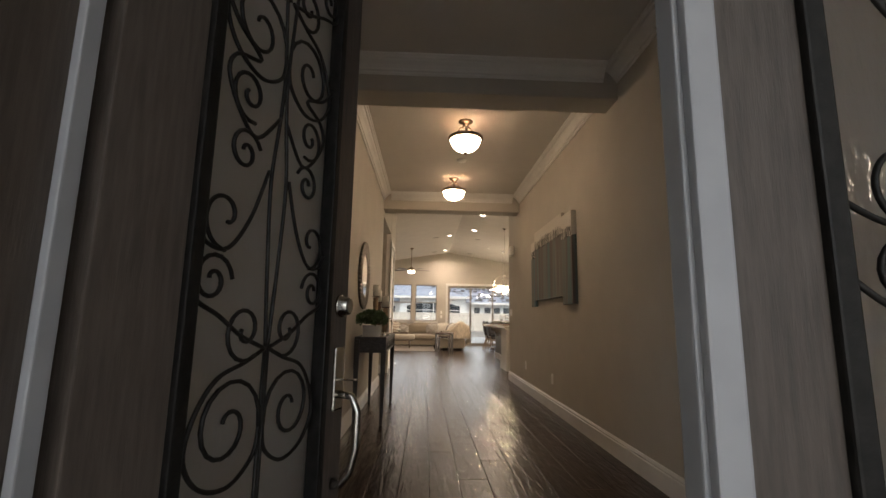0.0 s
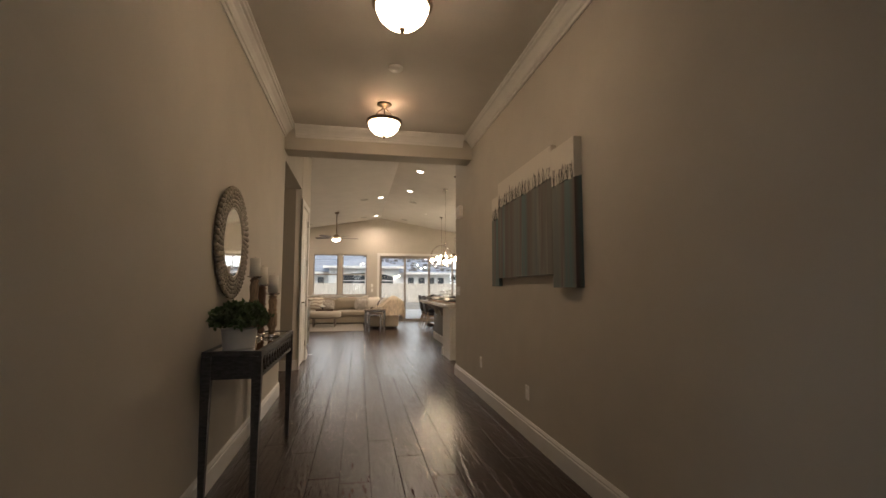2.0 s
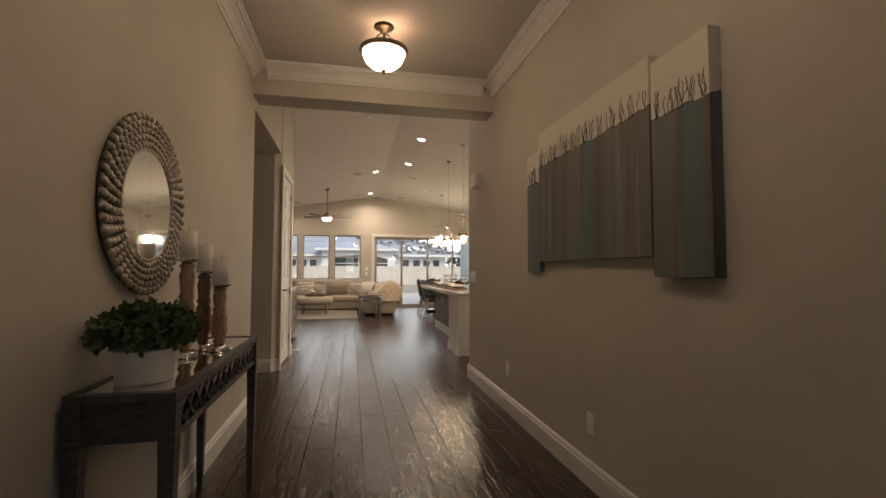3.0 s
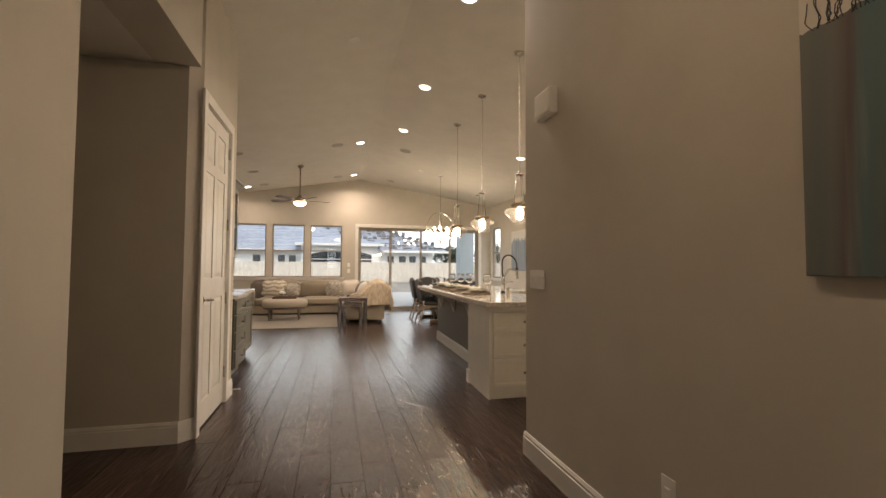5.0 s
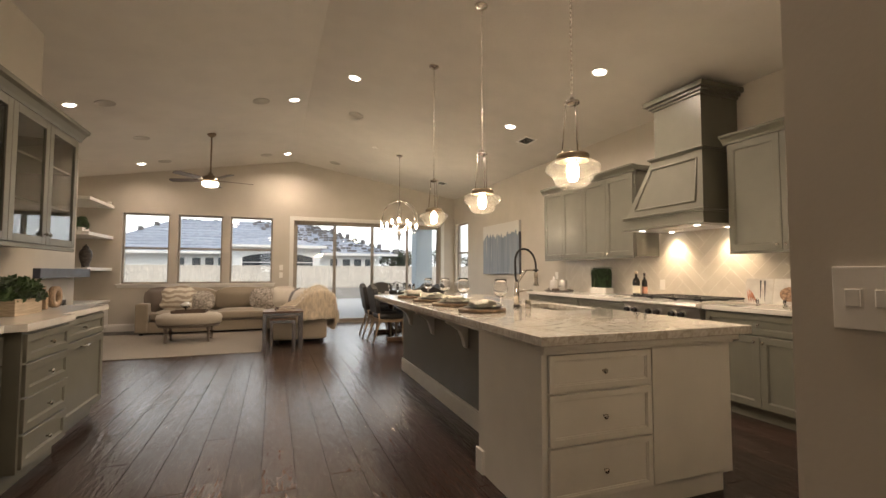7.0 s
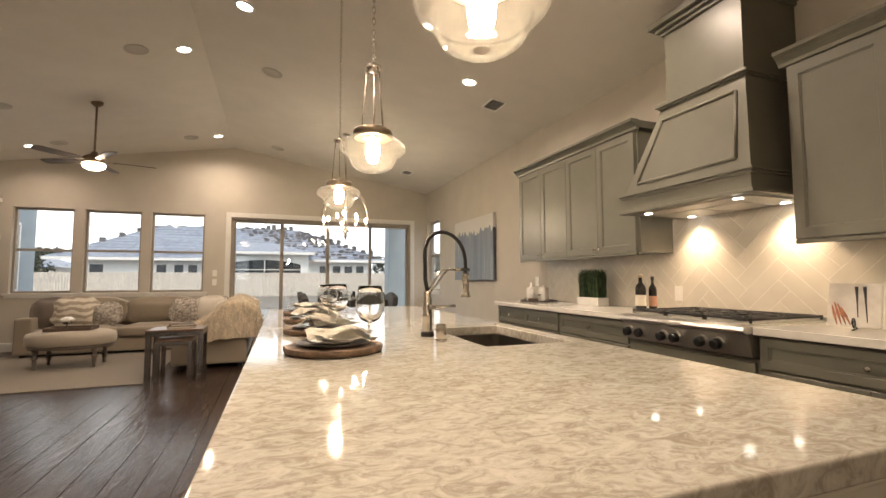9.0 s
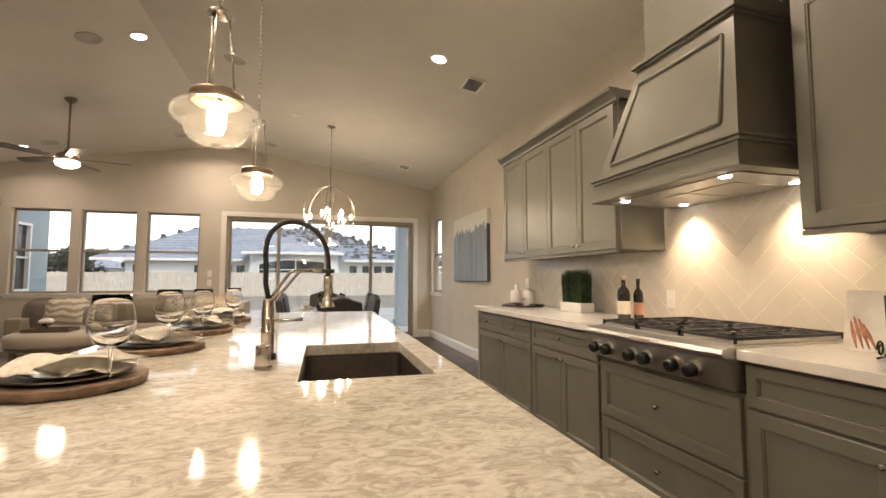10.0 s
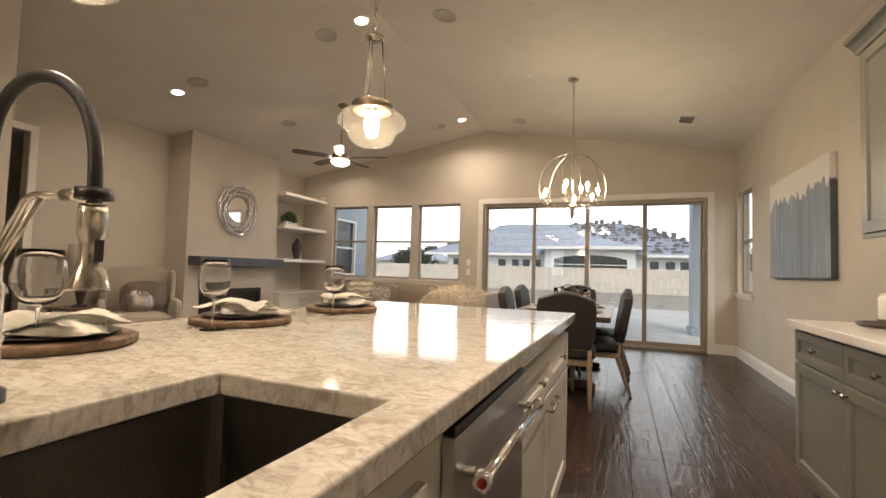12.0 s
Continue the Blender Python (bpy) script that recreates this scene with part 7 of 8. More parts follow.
# ---- hall furniture ----
def console_table():
    x0, x1, y0, y1, H = -0.565, -0.25, 4.65, 5.91, 0.845
    t = thing("console_table", ((x0 + x1) / 2, (y0 + y1) / 2, 0), "distressed charcoal console table with mirrored top and lattice apron", "console table")
    part("top_frame", boxes((x0, x1, y0, y0 + 0.035, H - 0.028, H), (x0, x1, y1 - 0.035, y1, H - 0.028, H), (x0, x0 + 0.03, y0 + 0.035, y1 - 0.035, H - 0.028, H), (x1 - 0.03, x1, y0 + 0.035, y1 - 0.035, H - 0.028, H), bevel=0.004), M["console"], t)
    part("mirrored_top", boxes((x0 + 0.03, x1 - 0.03, y0 + 0.035, y1 - 0.035, H - 0.02, H - 0.004)), M["mirrorface"], t, "mirror glass inlay")
    part("end_apron", boxes((x0 + 0.03, x1 - 0.03, y0 + 0.014, y0 + 0.03, H - 0.155, H - 0.0285)), M["console"], t)
    part("end_apron", boxes((x0 + 0.03, x1 - 0.03, y1 - 0.03, y1 - 0.014, H - 0.155, H - 0.0285)), M["console"], t)
    part("back_apron", boxes((x0 + 0.006, x0 + 0.02, y0 + 0.03, y1 - 0.03, H - 0.155, H - 0.0285)), M["console"], t)
    part("apron_rail", boxes((x1 - 0.03, x1 - 0.008, y0 + 0.04, y1 - 0.04, H - 0.158, H - 0.138), (x1 - 0.03, x1 - 0.008, y0 + 0.04, y1 - 0.04, H - 0.044, H - 0.0285), bevel=0.003), M["console"], t)
    part("mirror_strip", boxes((x1 - 0.029, x1 - 0.026, y0 + 0.04, y1 - 0.04, H - 0.138, H - 0.044)), M["mirrorface"], t, "mirror glass behind the lattice")
    n = 13
    w = (y1 - y0 - 0.08) / n
    bm = bmesh.new()
    for i in range(n):
        a = y0 + 0.04 + i * w
        for p, q in (((a, H - 0.138), (a + w, H - 0.044)), ((a, H - 0.044), (a + w, H - 0.138))):
            tube(bm, [(x1 - 0.018, p[0], p[1]), (x1 - 0.018, q[0], q[1])], 0.0075, 5)
    part("lattice", bm, M["console"], t, "crossed wooden lattice")
    for x in (x0, x1 - 0.05):
        for y in (y0, y1 - 0.05):
            bm = bmesh.new()
            tp, lo = 0.05, 0.028
            cx, cy = x + 0.025, y + 0.025
            r = [[bm.verts.new((cx + sx * k / 2, cy + sy * k / 2, z)) for sx, sy in ((-1, -1), (1, -1), (1, 1), (-1, 1))] for z, k in ((0, lo), (H - 0.20, tp * 0.95), (H - 0.185, tp), (H - 0.0285, tp))]
            for a, b in zip(r, r[1:]):
                for i in range(4):
                    bm.faces.new((a[i], a[(i + 1) % 4], b[(i + 1) % 4], b[i]))
            bm.faces.new(r[0][::-1])
            bm.faces.new(r[-1])
            part("leg", bm, M["console"], t)


console_table()
_t = thing("boxwood_plant", (-0.42, 4.85, 0.8415), "round green boxwood plant in a white ceramic pot", "potted plant", local=True)
part("pot", turned((0.0, 0.0), (0.085, 0.0), (0.09, 0.006), (0.10, 0.11), (0.103, 0.115), (0.096, 0.115), (0.09, 0.09), (0.0, 0.09), seg=32), M["whitepot"], _t)
part("leaves", bush(0, 0, 0.165, 0.155, 0.165, 0.10, 2600, 0.028, 11), M["leaf"], _t, "dense small green leaves")


def candlestick(x, y, h, ch, shade, lab):
    t = thing("candle_holder", (x, y, 0.8415), lab, "candle holder", "candle holders on the console", local=True)
    part("base", turned((0.0, 0.0), (0.055, 0.0), (0.058, 0.008), (0.05, 0.022), (0.03, 0.032), (0.0, 0.034), seg=24), M["chrome"], t, "polished metal foot")
    k = h - 0.05
    part("stem", turned((0.022, 0.034), (0.03, 0.034 + k * 0.04), (0.022, 0.034 + k * 0.08), (0.036, 0.034 + k * 0.18), (0.034, 0.034 + k * 0.5), (0.026, 0.034 + k * 0.56), (0.034, 0.034 + k * 0.60), (0.026, 0.034 + k * 0.64), (0.032, 0.034 + k * 0.86), (0.024, 0.034 + k * 0.92), (0.034, 0.034 + k * 0.96), (0.02, 0.034 + k), (0.0, 0.034 + k), seg=20), shade, t, "turned wooden stem")
    part("cup", turned((0.0, h - 0.016), (0.03, h - 0.016), (0.05, h - 0.004), (0.05, h), (0.0, h), seg=24), M["chrome"], t)
    c = thing("pillar_candle", (x, y, 0.8415 + h + 0.0005), "ivory pillar candle, unlit", "candle", "candles on the console", local=True)
    part("wax", turned((0.0, 0), (0.036, 0), (0.036, ch), (0.028, ch - 0.004), (0.0, ch - 0.007), seg=24), M["candle"], c)
    part("wick", tube(bmesh.new(), [(0, 0, ch - 0.007), (0.002, 0, ch + 0.01)], 0.0015, 5), M["ink"], c)


M["turneddark"] = material("dark_turned_wood", (0.20, 0.115, 0.075), 0.6, vary=0.2, scale=30, stretch=(4, 4, 0.6))
candlestick(-0.44, 5.29, 0.44, 0.125, M["turnedwood"], "tall washed wooden candle holder with metal foot")
candlestick(-0.43, 5.50, 0.385, 0.13, M["turneddark"], "dark turned wooden candle holder with metal foot")
candlestick(-0.34, 5.44, 0.32, 0.13, M["turnedwood"], "short washed wooden candle holder with metal foot")


def beaded_mirror():
    t = thing("oval_wall_mirror", (HL + 0.02, 5.19, 1.12), "round wall mirror framed with rings of antique silver beads", "mirror")
    c = Vector((HL + 0.001, 5.19, 1.507))
    part("backing", tube(bmesh.new(), [c, c + Vector((0.016, 0, 0))], 0.368, 48), M["beads"], t)
    part("glass", tube(bmesh.new(), [c + Vector((0.0165, 0, 0)), c + Vector((0.021, 0, 0))], 0.232, 48), M["mirrorface"], t, "clear mirror glass")
    part("bevel_ring", tube(bmesh.new(), [c + Vector((0.02, 0.236 * math.cos(2 * math.pi * i / 56), 0.236 * math.sin(2 * math.pi * i / 56))) for i in range(57)], 0.007, 8, ends=False), M["beads"], t)
    for k, rad in enumerate((0.256, 0.284, 0.312, 0.340, 0.366)):
        bm = bmesh.new()
        for i in range(52):
            a = 2 * math.pi * (i + 0.5 * (k % 2) + 0.3 * k) / 52
            s = 0.0165 + 0.0006 * k
            m = Matrix.Translation(c + Vector((0.02, rad * math.cos(a), rad * math.sin(a)))) @ Matrix.Diagonal((0.85, 1.08, 1.0, 1))
            bmesh.ops.create_icosphere(bm, subdivisions=2, radius=s, matrix=m)
        for f in bm.faces:
            f.smooth = True
        part("bead_ring", bm, M["beads"], t, "ring of antique silver beads")


beaded_mirror()
for _y0, _y1, _z0, _z1, _d, _lab in ((6.055, 6.28, 1.22, 2.10, 0.035, "narrow canvas of a three-part drip painting"), (4.83, 6.04, 1.295, 2.21, 0.045, "wide middle canvas of a three-part drip painting"), (4.475, 4.805, 1.205, 2.155, 0.055, "narrow forward canvas of a three-part drip painting")):
    _t = thing("wall_painting", (HR - _d / 2, (_y0 + _y1) / 2, (_z0 + _z1) / 2 + 0.02), _lab, "painting", "three-part painting", local=True)
    _hy, _hz = (_y1 - _y0) / 2, (_z1 - _z0) / 2
    part("canvas", boxes((-_d / 2, _d / 2 - 0.001, -_hy, _hy, -_hz - 0.02, _hz - 0.02), bevel=0.003), M["canvas_hall"], _t)
    _bm = bmesh.new()
    _r = random.Random(int(_y0 * 10))
    for _k in range(int(34 * _hy / 0.3) + 8):
        _y = _r.uniform(-_hy + 0.02, _hy - 0.02)
        _p = [( -_d / 2 - 0.0008, _y, 0.19)]
        for _q in range(5):
            _p.append((-_d / 2 - 0.0008, _p[-1][1] + _r.uniform(-0.012, 0.012), _p[-1][2] + _r.uniform(0.006, 0.034)))
        tube(_bm, [q for q in _p if abs(q[1]) < _hy - 0.005 and q[2] < _hz - 0.03] if _p[-1][2] < _hz - 0.03 else _p[:3], 0.0014, 4)
    part("paint_twigs", _bm, M["ink"], _t, "thin dark branching strokes of paint")


# ---- lamps ----
def hall_lamp(x, y, z):
    t = thing("ceiling_lamp", (x, y, z), "semi-flush ceiling lamp with a lit alabaster dish", "ceiling lamp", "hall ceiling lamps", local=True)
    part("canopy", turned((0.0, 0.0), (0.075, 0.0), (0.075, -0.008), (0.055, -0.022), (0.03, -0.03), (0.022, -0.05), (0.0, -0.05), seg=28), M["bronze"], t)
    part("rod", tube(bmesh.new(), [(0, 0, -0.05), (0, 0, -0.335)], 0.007, 8), M["bronze"], t)
    for k in range(3):
        a = 2 * math.pi * k / 3 + 0.5
        c, s = math.cos(a), math.sin(a)
        pts = [(0.02, -0.045), (0.05, -0.06), (0.085, -0.085), (0.10, -0.12), (0.115, -0.155), (0.165, -0.172), (0.18, -0.16), (0.178, -0.145)]
        part("arm", tube(bmesh.new(), [(r * c, r * s, q) for r, q in pts], 0.006, 7), M["bronze"], t)
    part("rim", turned((0.150, -0.170), (0.178, -0.176), (0.182, -0.190), (0.170, -0.205), (0.150, -0.205), (0.146, -0.19), close=True, seg=40), M["bronze"], t)
    part("dish", turned((0.158, -0.203), (0.154, -0.225), (0.135, -0.268), (0.10, -0.302), (0.05, -0.325), (0.0, -0.332), seg=40), M["dish"], t, "lit alabaster glass dish")
    # Added baffle with a hole: cuts the dish's upward light on the ceiling.
    part("pan", turned((0.05, -0.196), (0.149, -0.196), (0.149, -0.199), (0.05, -0.199), close=True, seg=40), M["bronze"], t)
    part("finial", turned((0.0, -0.333), (0.018, -0.333), (0.02, -0.34), (0.01, -0.35), (0.012, -0.358), (0.0, -0.366), seg=16), M["bronze"], t)
    lamp("hall_light", "POINT", (x + 0.05, y, z - 0.175), HALL_W, 0.045, HALL_WARM)


hall_lamp(0.505, 4.46, HALL_C)
hall_lamp(0.505, 6.36, HALL_C)
_t = thing("smoke_detector", (0.555, 5.58, HALL_C - 0.03), "round white smoke detector on the hall ceiling", "smoke detector", local=True)
part("case", turned((0.0, 0.0), (0.05, 0.004), (0.062, 0.02), (0.062, 0.0295), (0.0, 0.0295)), M["plasticwhite"], _t)


def emit(name, colour, watts, area):
    return glow(name, colour, watts / (math.pi * area))


M["pendantbulb"] = emit("pendant_bulb", (1.0, 0.78, 0.52), PENDANT_W, 0.0170)
M["candlebulb"] = emit("chandelier_bulb", (1.0, 0.79, 0.53), CHANDELIER_W / 9, 0.0042)


def pendant(x, y):
    zc = vault(x)
    t = thing("pendant_lamp", (x, y, zc), "schoolhouse pendant lamp with a ribbed clear glass shade, lit", "pendant lamp", "pendants over the island", local=True)

    def z(v):
        return v - 0.045 - zc
    part("canopy", turned((0.0, 0.012), (0.06, 0.012), (0.062, -0.004), (0.045, -0.016), (0.012, -0.022), (0.0, -0.03), seg=24), M["nickel"], t)
    bm = bmesh.new()
    n = int((zc - 0.03 - 2.255) / 0.03)
    for i in range(n):
        zz = z(2.30) + 0.03 * (i + 0.5)
        o = (1, 0) if i % 2 else (0, 1)
        tube(bm, [(o[0] * 0.008 * math.cos(a), o[1] * 0.008 * math.cos(a), zz + 0.02 * math.sin(a)) for a in [k * math.pi / 5 for k in range(11)]], 0.0022, 5, ends=False)
    part("chain", bm, M["nickel"], t, "nickel chain")
    part("hub", turned((0.0, z(2.315)), (0.012, z(2.31)), (0.016, z(2.295)), (0.045, z(2.285)), (0.045, z(2.272)), (0.02, z(2.262)), (0.0, z(2.258)), seg=20), M["nickel"], t)
    for k in range(3):
        a = 2 * math.pi * k / 3 + 0.4
        part("rod", tube(bmesh.new(), [(0.035 * math.cos(a), 0.035 * math.sin(a), z(2.275)), (0.062 * math.cos(a), 0.062 * math.sin(a), z(1.965))], 0.0042, 6), M["nickel"], t)
    part("collar", turned((0.0, z(1.972)), (0.05, z(1.972)), (0.092, z(1.962)), (0.097, z(1.952)), (0.097, z(1.921)), (0.087, z(1.918)), (0.087, z(1.947)), (0.0, z(1.952)), seg=32), M["bronze"], t)
    prof = [(0.088, 1.922), (0.108, 1.918), (0.134, 1.908), (0.154, 1.893), (0.162, 1.876), (0.160, 1.860), (0.148, 1.848), (0.130, 1.842), (0.121, 1.836), (0.117, 1.822), (0.110, 1.800), (0.096, 1.778), (0.072, 1.763), (0.04, 1.756), (0.022, 1.7555)]
    part("shade", turned(*[(r, z(h)) for r, h in prof + [(r - 0.003, h + 0.002) for r, h in prof[::-1]]], seg=48, close=True), M["shadeglass"], t, "ribbed clear glass shade")
    part("socket", turned((0.0, z(1.97)), (0.02, z(1.97)), (0.02, z(1.925)), (0.0, z(1.925)), seg=16), M["nickel"], t)
    part("bulb", turned((0.0, z(1.922)), (0.016, z(1.918)), (0.030, z(1.895)), (0.034, z(1.865)), (0.031, z(1.825)), (0.020, z(1.803)), (0.0, z(1.797)), seg=20), M["pendantbulb"], t, "lit warm bulb")


for _y in (9.72, 10.96, 12.20):
    pendant(2.28, _y)


def chandelier(x, y):
    zc = vault(x)
    t = thing("chandelier", (x, y, zc), "polished nickel orb chandelier with candle bulbs, lit", "chandelier", local=True)

    def z(v):
        return v - zc
    part("canopy", turned((0.0, 0.012), (0.065, 0.012), (0.067, -0.006), (0.04, -0.02), (0.0, -0.03), seg=24), M["nickel"], t)
    part("rod", tube(bmesh.new(), [(0, 0, -0.02), (0, 0, z(2.56))], 0.005, 8), M["nickel"], t)
    part("column", turned((0.0, z(2.57)), (0.035, z(2.555)), (0.012, z(2.53)), (0.010, z(2.30)), (0.022, z(2.27)), (0.010, z(2.24)), (0.012, z(2.0)), (0.03, z(1.96)), (0.04, z(1.92)), (0.02, z(1.88)), (0.028, z(1.84)), (0.012, z(1.80)), (0.0, z(1.76)), seg=20), M["nickel"], t)
    R = 0.39
    for k in range(3):
        a = math.pi * k / 3 + 0.35
        c, s = math.cos(a), math.sin(a)
        part("hoop", tube(bmesh.new(), [(R * math.cos(u) * c, R * math.cos(u) * s, z(2.16) + 0.40 * math.sin(u)) for u in [-0.42 + (math.pi + 0.84) * i / 36 for i in range(37)]], 0.0052, 6), M["nickel"], t, "satin nickel hoop")
    part("hoop", tube(bmesh.new(), [(0.36 * math.cos(u), 0.36 * math.sin(u), z(1.99)) for u in [2 * math.pi * i / 48 for i in range(49)]], 0.005, 6, ends=False), M["nickel"], t)
    for k in range(9):
        a = 2 * math.pi * k / 9 + 0.2
        inner = k % 3 == 0
        r, h = (0.17, 2.16) if inner else (0.33, 2.06)
        c, s = math.cos(a), math.sin(a)
        ar = part("arm", tube(bmesh.new(), [(0.012 * c, 0.012 * s, z(h - 0.12)), (r * 0.5 * c, r * 0.5 * s, z(h - 0.17)), (r * 0.9 * c, r * 0.9 * s, z(h - 0.11)), (r * c, r * s, z(h - 0.05))], 0.005, 6), M["nickel"], t)
        part("cup", turned((0.0, z(h - 0.055)), (0.022, z(h - 0.05)), (0.024, z(h - 0.042)), (0.011, z(h - 0.04)), (0.011, z(h - 0.005)), (0.0, z(h - 0.005)), at=(r * c, r * s, 0), seg=14), M["nickel"], ar)
        part("bulb", turned((0.0, z(h - 0.005)), (0.012, z(h - 0.002)), (0.019, z(h + 0.020)), (0.018, z(h + 0.038)), (0.008, z(h + 0.056)), (0.0, z(h + 0.064)), at=(r * c, r * s, 0), seg=14), M["candlebulb"], ar, "lit candle bulb")


chandelier(2.85, 15.77)


def ceiling_fan(x, y, zc, drop, label, n, turn_by, r, watts=FAN_W):
    t = thing("ceiling_fan", (x, y, zc), label, "ceiling fan", local=True)
    zb = -drop
    part("canopy", turned((0.0, 0.01), (0.07, 0.01), (0.068, -0.02), (0.03, -0.055), (0.0, -0.06), seg=24), M["bronze"], t)
    part("downrod", tube(bmesh.new(), [(0, 0, -0.05), (0, 0, zb + 0.10)], 0.012, 10), M["bronze"], t)
    part("motor", turned((0.0, zb + 0.12), (0.03, zb + 0.12), (0.05, zb + 0.08), (0.115, zb + 0.05), (0.13, zb + 0.01), (0.12, zb - 0.03), (0.09, zb - 0.04), (0.0, zb - 0.04), seg=32), M["bronze"], t)
    part("dish", turned((0.125, zb - 0.041), (0.13, zb - 0.055), (0.118, zb - 0.09), (0.07, zb - 0.115), (0.0, zb - 0.122), seg=32), M["fanglow"], t, "lit frosted glass dish")
    for k in range(n):
        a = 2 * math.pi * k / n + turn_by
        m = Matrix.Rotation(a, 4, "Z")
        br = part("bracket", turn(boxes((0.10, 0.24, -0.02, 0.02, zb - 0.012, zb - 0.004), bevel=0.002), m), M["bronze"], t)
        bm = bmesh.new()
        prism(bm, [(0.20, -0.05), (0.30, -0.062), (r - 0.06, -0.07), (r - 0.015, -0.055), (r, -0.02), (r, 0.02), (r - 0.015, 0.055), (r - 0.06, 0.07), (0.30, 0.062), (0.20, 0.05)], "z", -0.004, 0.004)
        turn(bm, m @ Matrix.Translation((0, 0, zb)) @ Matrix.Rotation(radians(11), 4, "X"))
        part("blade", bm, M["blade"], br, "dark brown fan blade")
    lamp("fan_light", "POINT", (x, y, zc - drop - 0.20), watts, 0.10)


ceiling_fan(-0.40, 15.77, vault(-0.40), 0.78, "brushed bronze ceiling fan with five blades and a lit dish", 5, 0.25, 0.68)
ceiling_fan(3.42, 4.05, 2.80, 0.42, "dark ceiling fan with a lit dish in the guest room", 4, 0.12, 0.62, watts=3.0)

# The last lamp, at (1.52, 9.1), is unseen: an added light continuing the row.
CANS = [(1.53, 11.15), (1.53, 13.10), (0.85, 14.26), (0.85, 17.44), (3.76, 11.20), (3.76, 13.08), (-1.80, 14.25), (-1.80, 17.50), (1.52, 9.1)]
for _x, _y in CANS:
    _watts = CAN_W if _x > 0 else CAN_W * 0.4
    _s = math.atan((EAVE_R - RIDGE_Z) / (RIGHT - RIDGE_X)) if _x > RIDGE_X else math.atan((RIDGE_Z - EAVE_L) / (RIDGE_X - LEFT))
    _t = thing("recessed_lamp", (_x, _y, vault(_x) - 0.002), "round recessed ceiling lamp with white trim, lit", "recessed lamp", "recessed ceiling lamps", local=True)
    _t.matrix_world = Matrix.Translation((_x, _y, vault(_x) - 0.001)) @ Matrix.Rotation(-_s, 4, "Y")
    part("trim_ring", turned((0.066, -0.001), (0.088, -0.001), (0.086, -0.007), (0.070, -0.009), close=True, seg=32), M["plasticwhite"], _t)
    part("lens", turned((0.0, -0.004), (0.0655, -0.004), (0.0655, -0.001), (0.0, -0.001), seg=32), M["can"], _t, "lit lamp lens")
    lamp("can_light", "AREA", (_x, _y, vault(_x) - 0.022), _watts, 0.12, spread=150)


def ceiling_round(name, label, cat, x, y, r, mat, grp=""):
    s = math.atan((EAVE_R - RIDGE_Z) / (RIGHT - RIDGE_X)) if x > RIDGE_X else math.atan((RIDGE_Z - EAVE_L) / (RIDGE_X - LEFT))
    t = thing(name, (x, y, vault(x)), label, cat, grp, local=True)
    t.matrix_world = Matrix.Translation((x, y, vault(x) - 0.001)) @ Matrix.Rotation(-s, 4, "Y")
    part("grille", turned((0.0, -0.004), (r - 0.006, -0.004), (r - 0.003, -0.008), (r, -0.006), (r, 0.0), (0.0, 0.0), seg=36), mat, t)


M["speaker"] = material("ceiling_speaker_mesh", (0.50, 0.475, 0.435), 0.85, vary=0.05, scale=300)
for _x, _y in ((0.40, 14.28), (1.76, 14.33), (0.43, 17.45), (1.84, 17.50), (-1.42, 14.22), (-1.40, 17.42), (-1.40, 15.80)):
    ceiling_round("ceiling_speaker", "round in-ceiling speaker grille, painted to match", "speaker", _x, _y, 0.115, M["speaker"], "ceiling speakers")
ceiling_round("smoke_detector", "round white smoke detector on the sloping ceiling", "smoke detector", 2.34, 15.68, 0.045, M["plasticwhite"])
ceiling_round("smoke_detector", "round white smoke detector on the sloping ceiling", "smoke detector", 0.55, 10.1, 0.06, M["plasticwhite"])
for _x, _y in ((4.21, 13.38), (4.18, 16.97)):
    _t = thing("air_vent", (_x, _y, vault(_x)), "white slatted ceiling air vent", "air vent", "ceiling vents", local=True)
    _t.matrix_world = Matrix.Translation((_x, _y, vault(_x) - 0.001)) @ Matrix.Rotation(math.atan((RIDGE_Z - EAVE_R) / (RIGHT - RIDGE_X)), 4, "Y")
    part("frame", boxes((-0.10, 0.10, -0.15, -0.125, -0.01, -0.0005), (-0.10, 0.10, 0.125, 0.15, -0.01, -0.0005), (-0.10, -0.08, -0.125, 0.125, -0.01, -0.0005), (0.08, 0.10, -0.125, 0.125, -0.01, -0.0005), bevel=0.002), M["plasticwhite"], _t)
    # black sheet on the closed ceiling: the duct's shade, put in as colour
    part("backing", boxes((-0.08, 0.08, -0.125, 0.125, -0.0015, -0.0006)), M["black"], _t)
    for _k in range(8):
        part("slat", turn(boxes((-0.0055, 0.0055, -0.124, 0.124, -0.0006, 0.0006)), Matrix.Translation((-0.07 + _k * 0.02, 0, -0.006)) @ Matrix.Rotation(radians(-40), 4, "Y")), M["plasticwhite"], _t)


# ---- windows ----
M["vinyl"] = material("tan_vinyl_frame", (0.34, 0.30, 0.25), 0.45, vary=0.02)


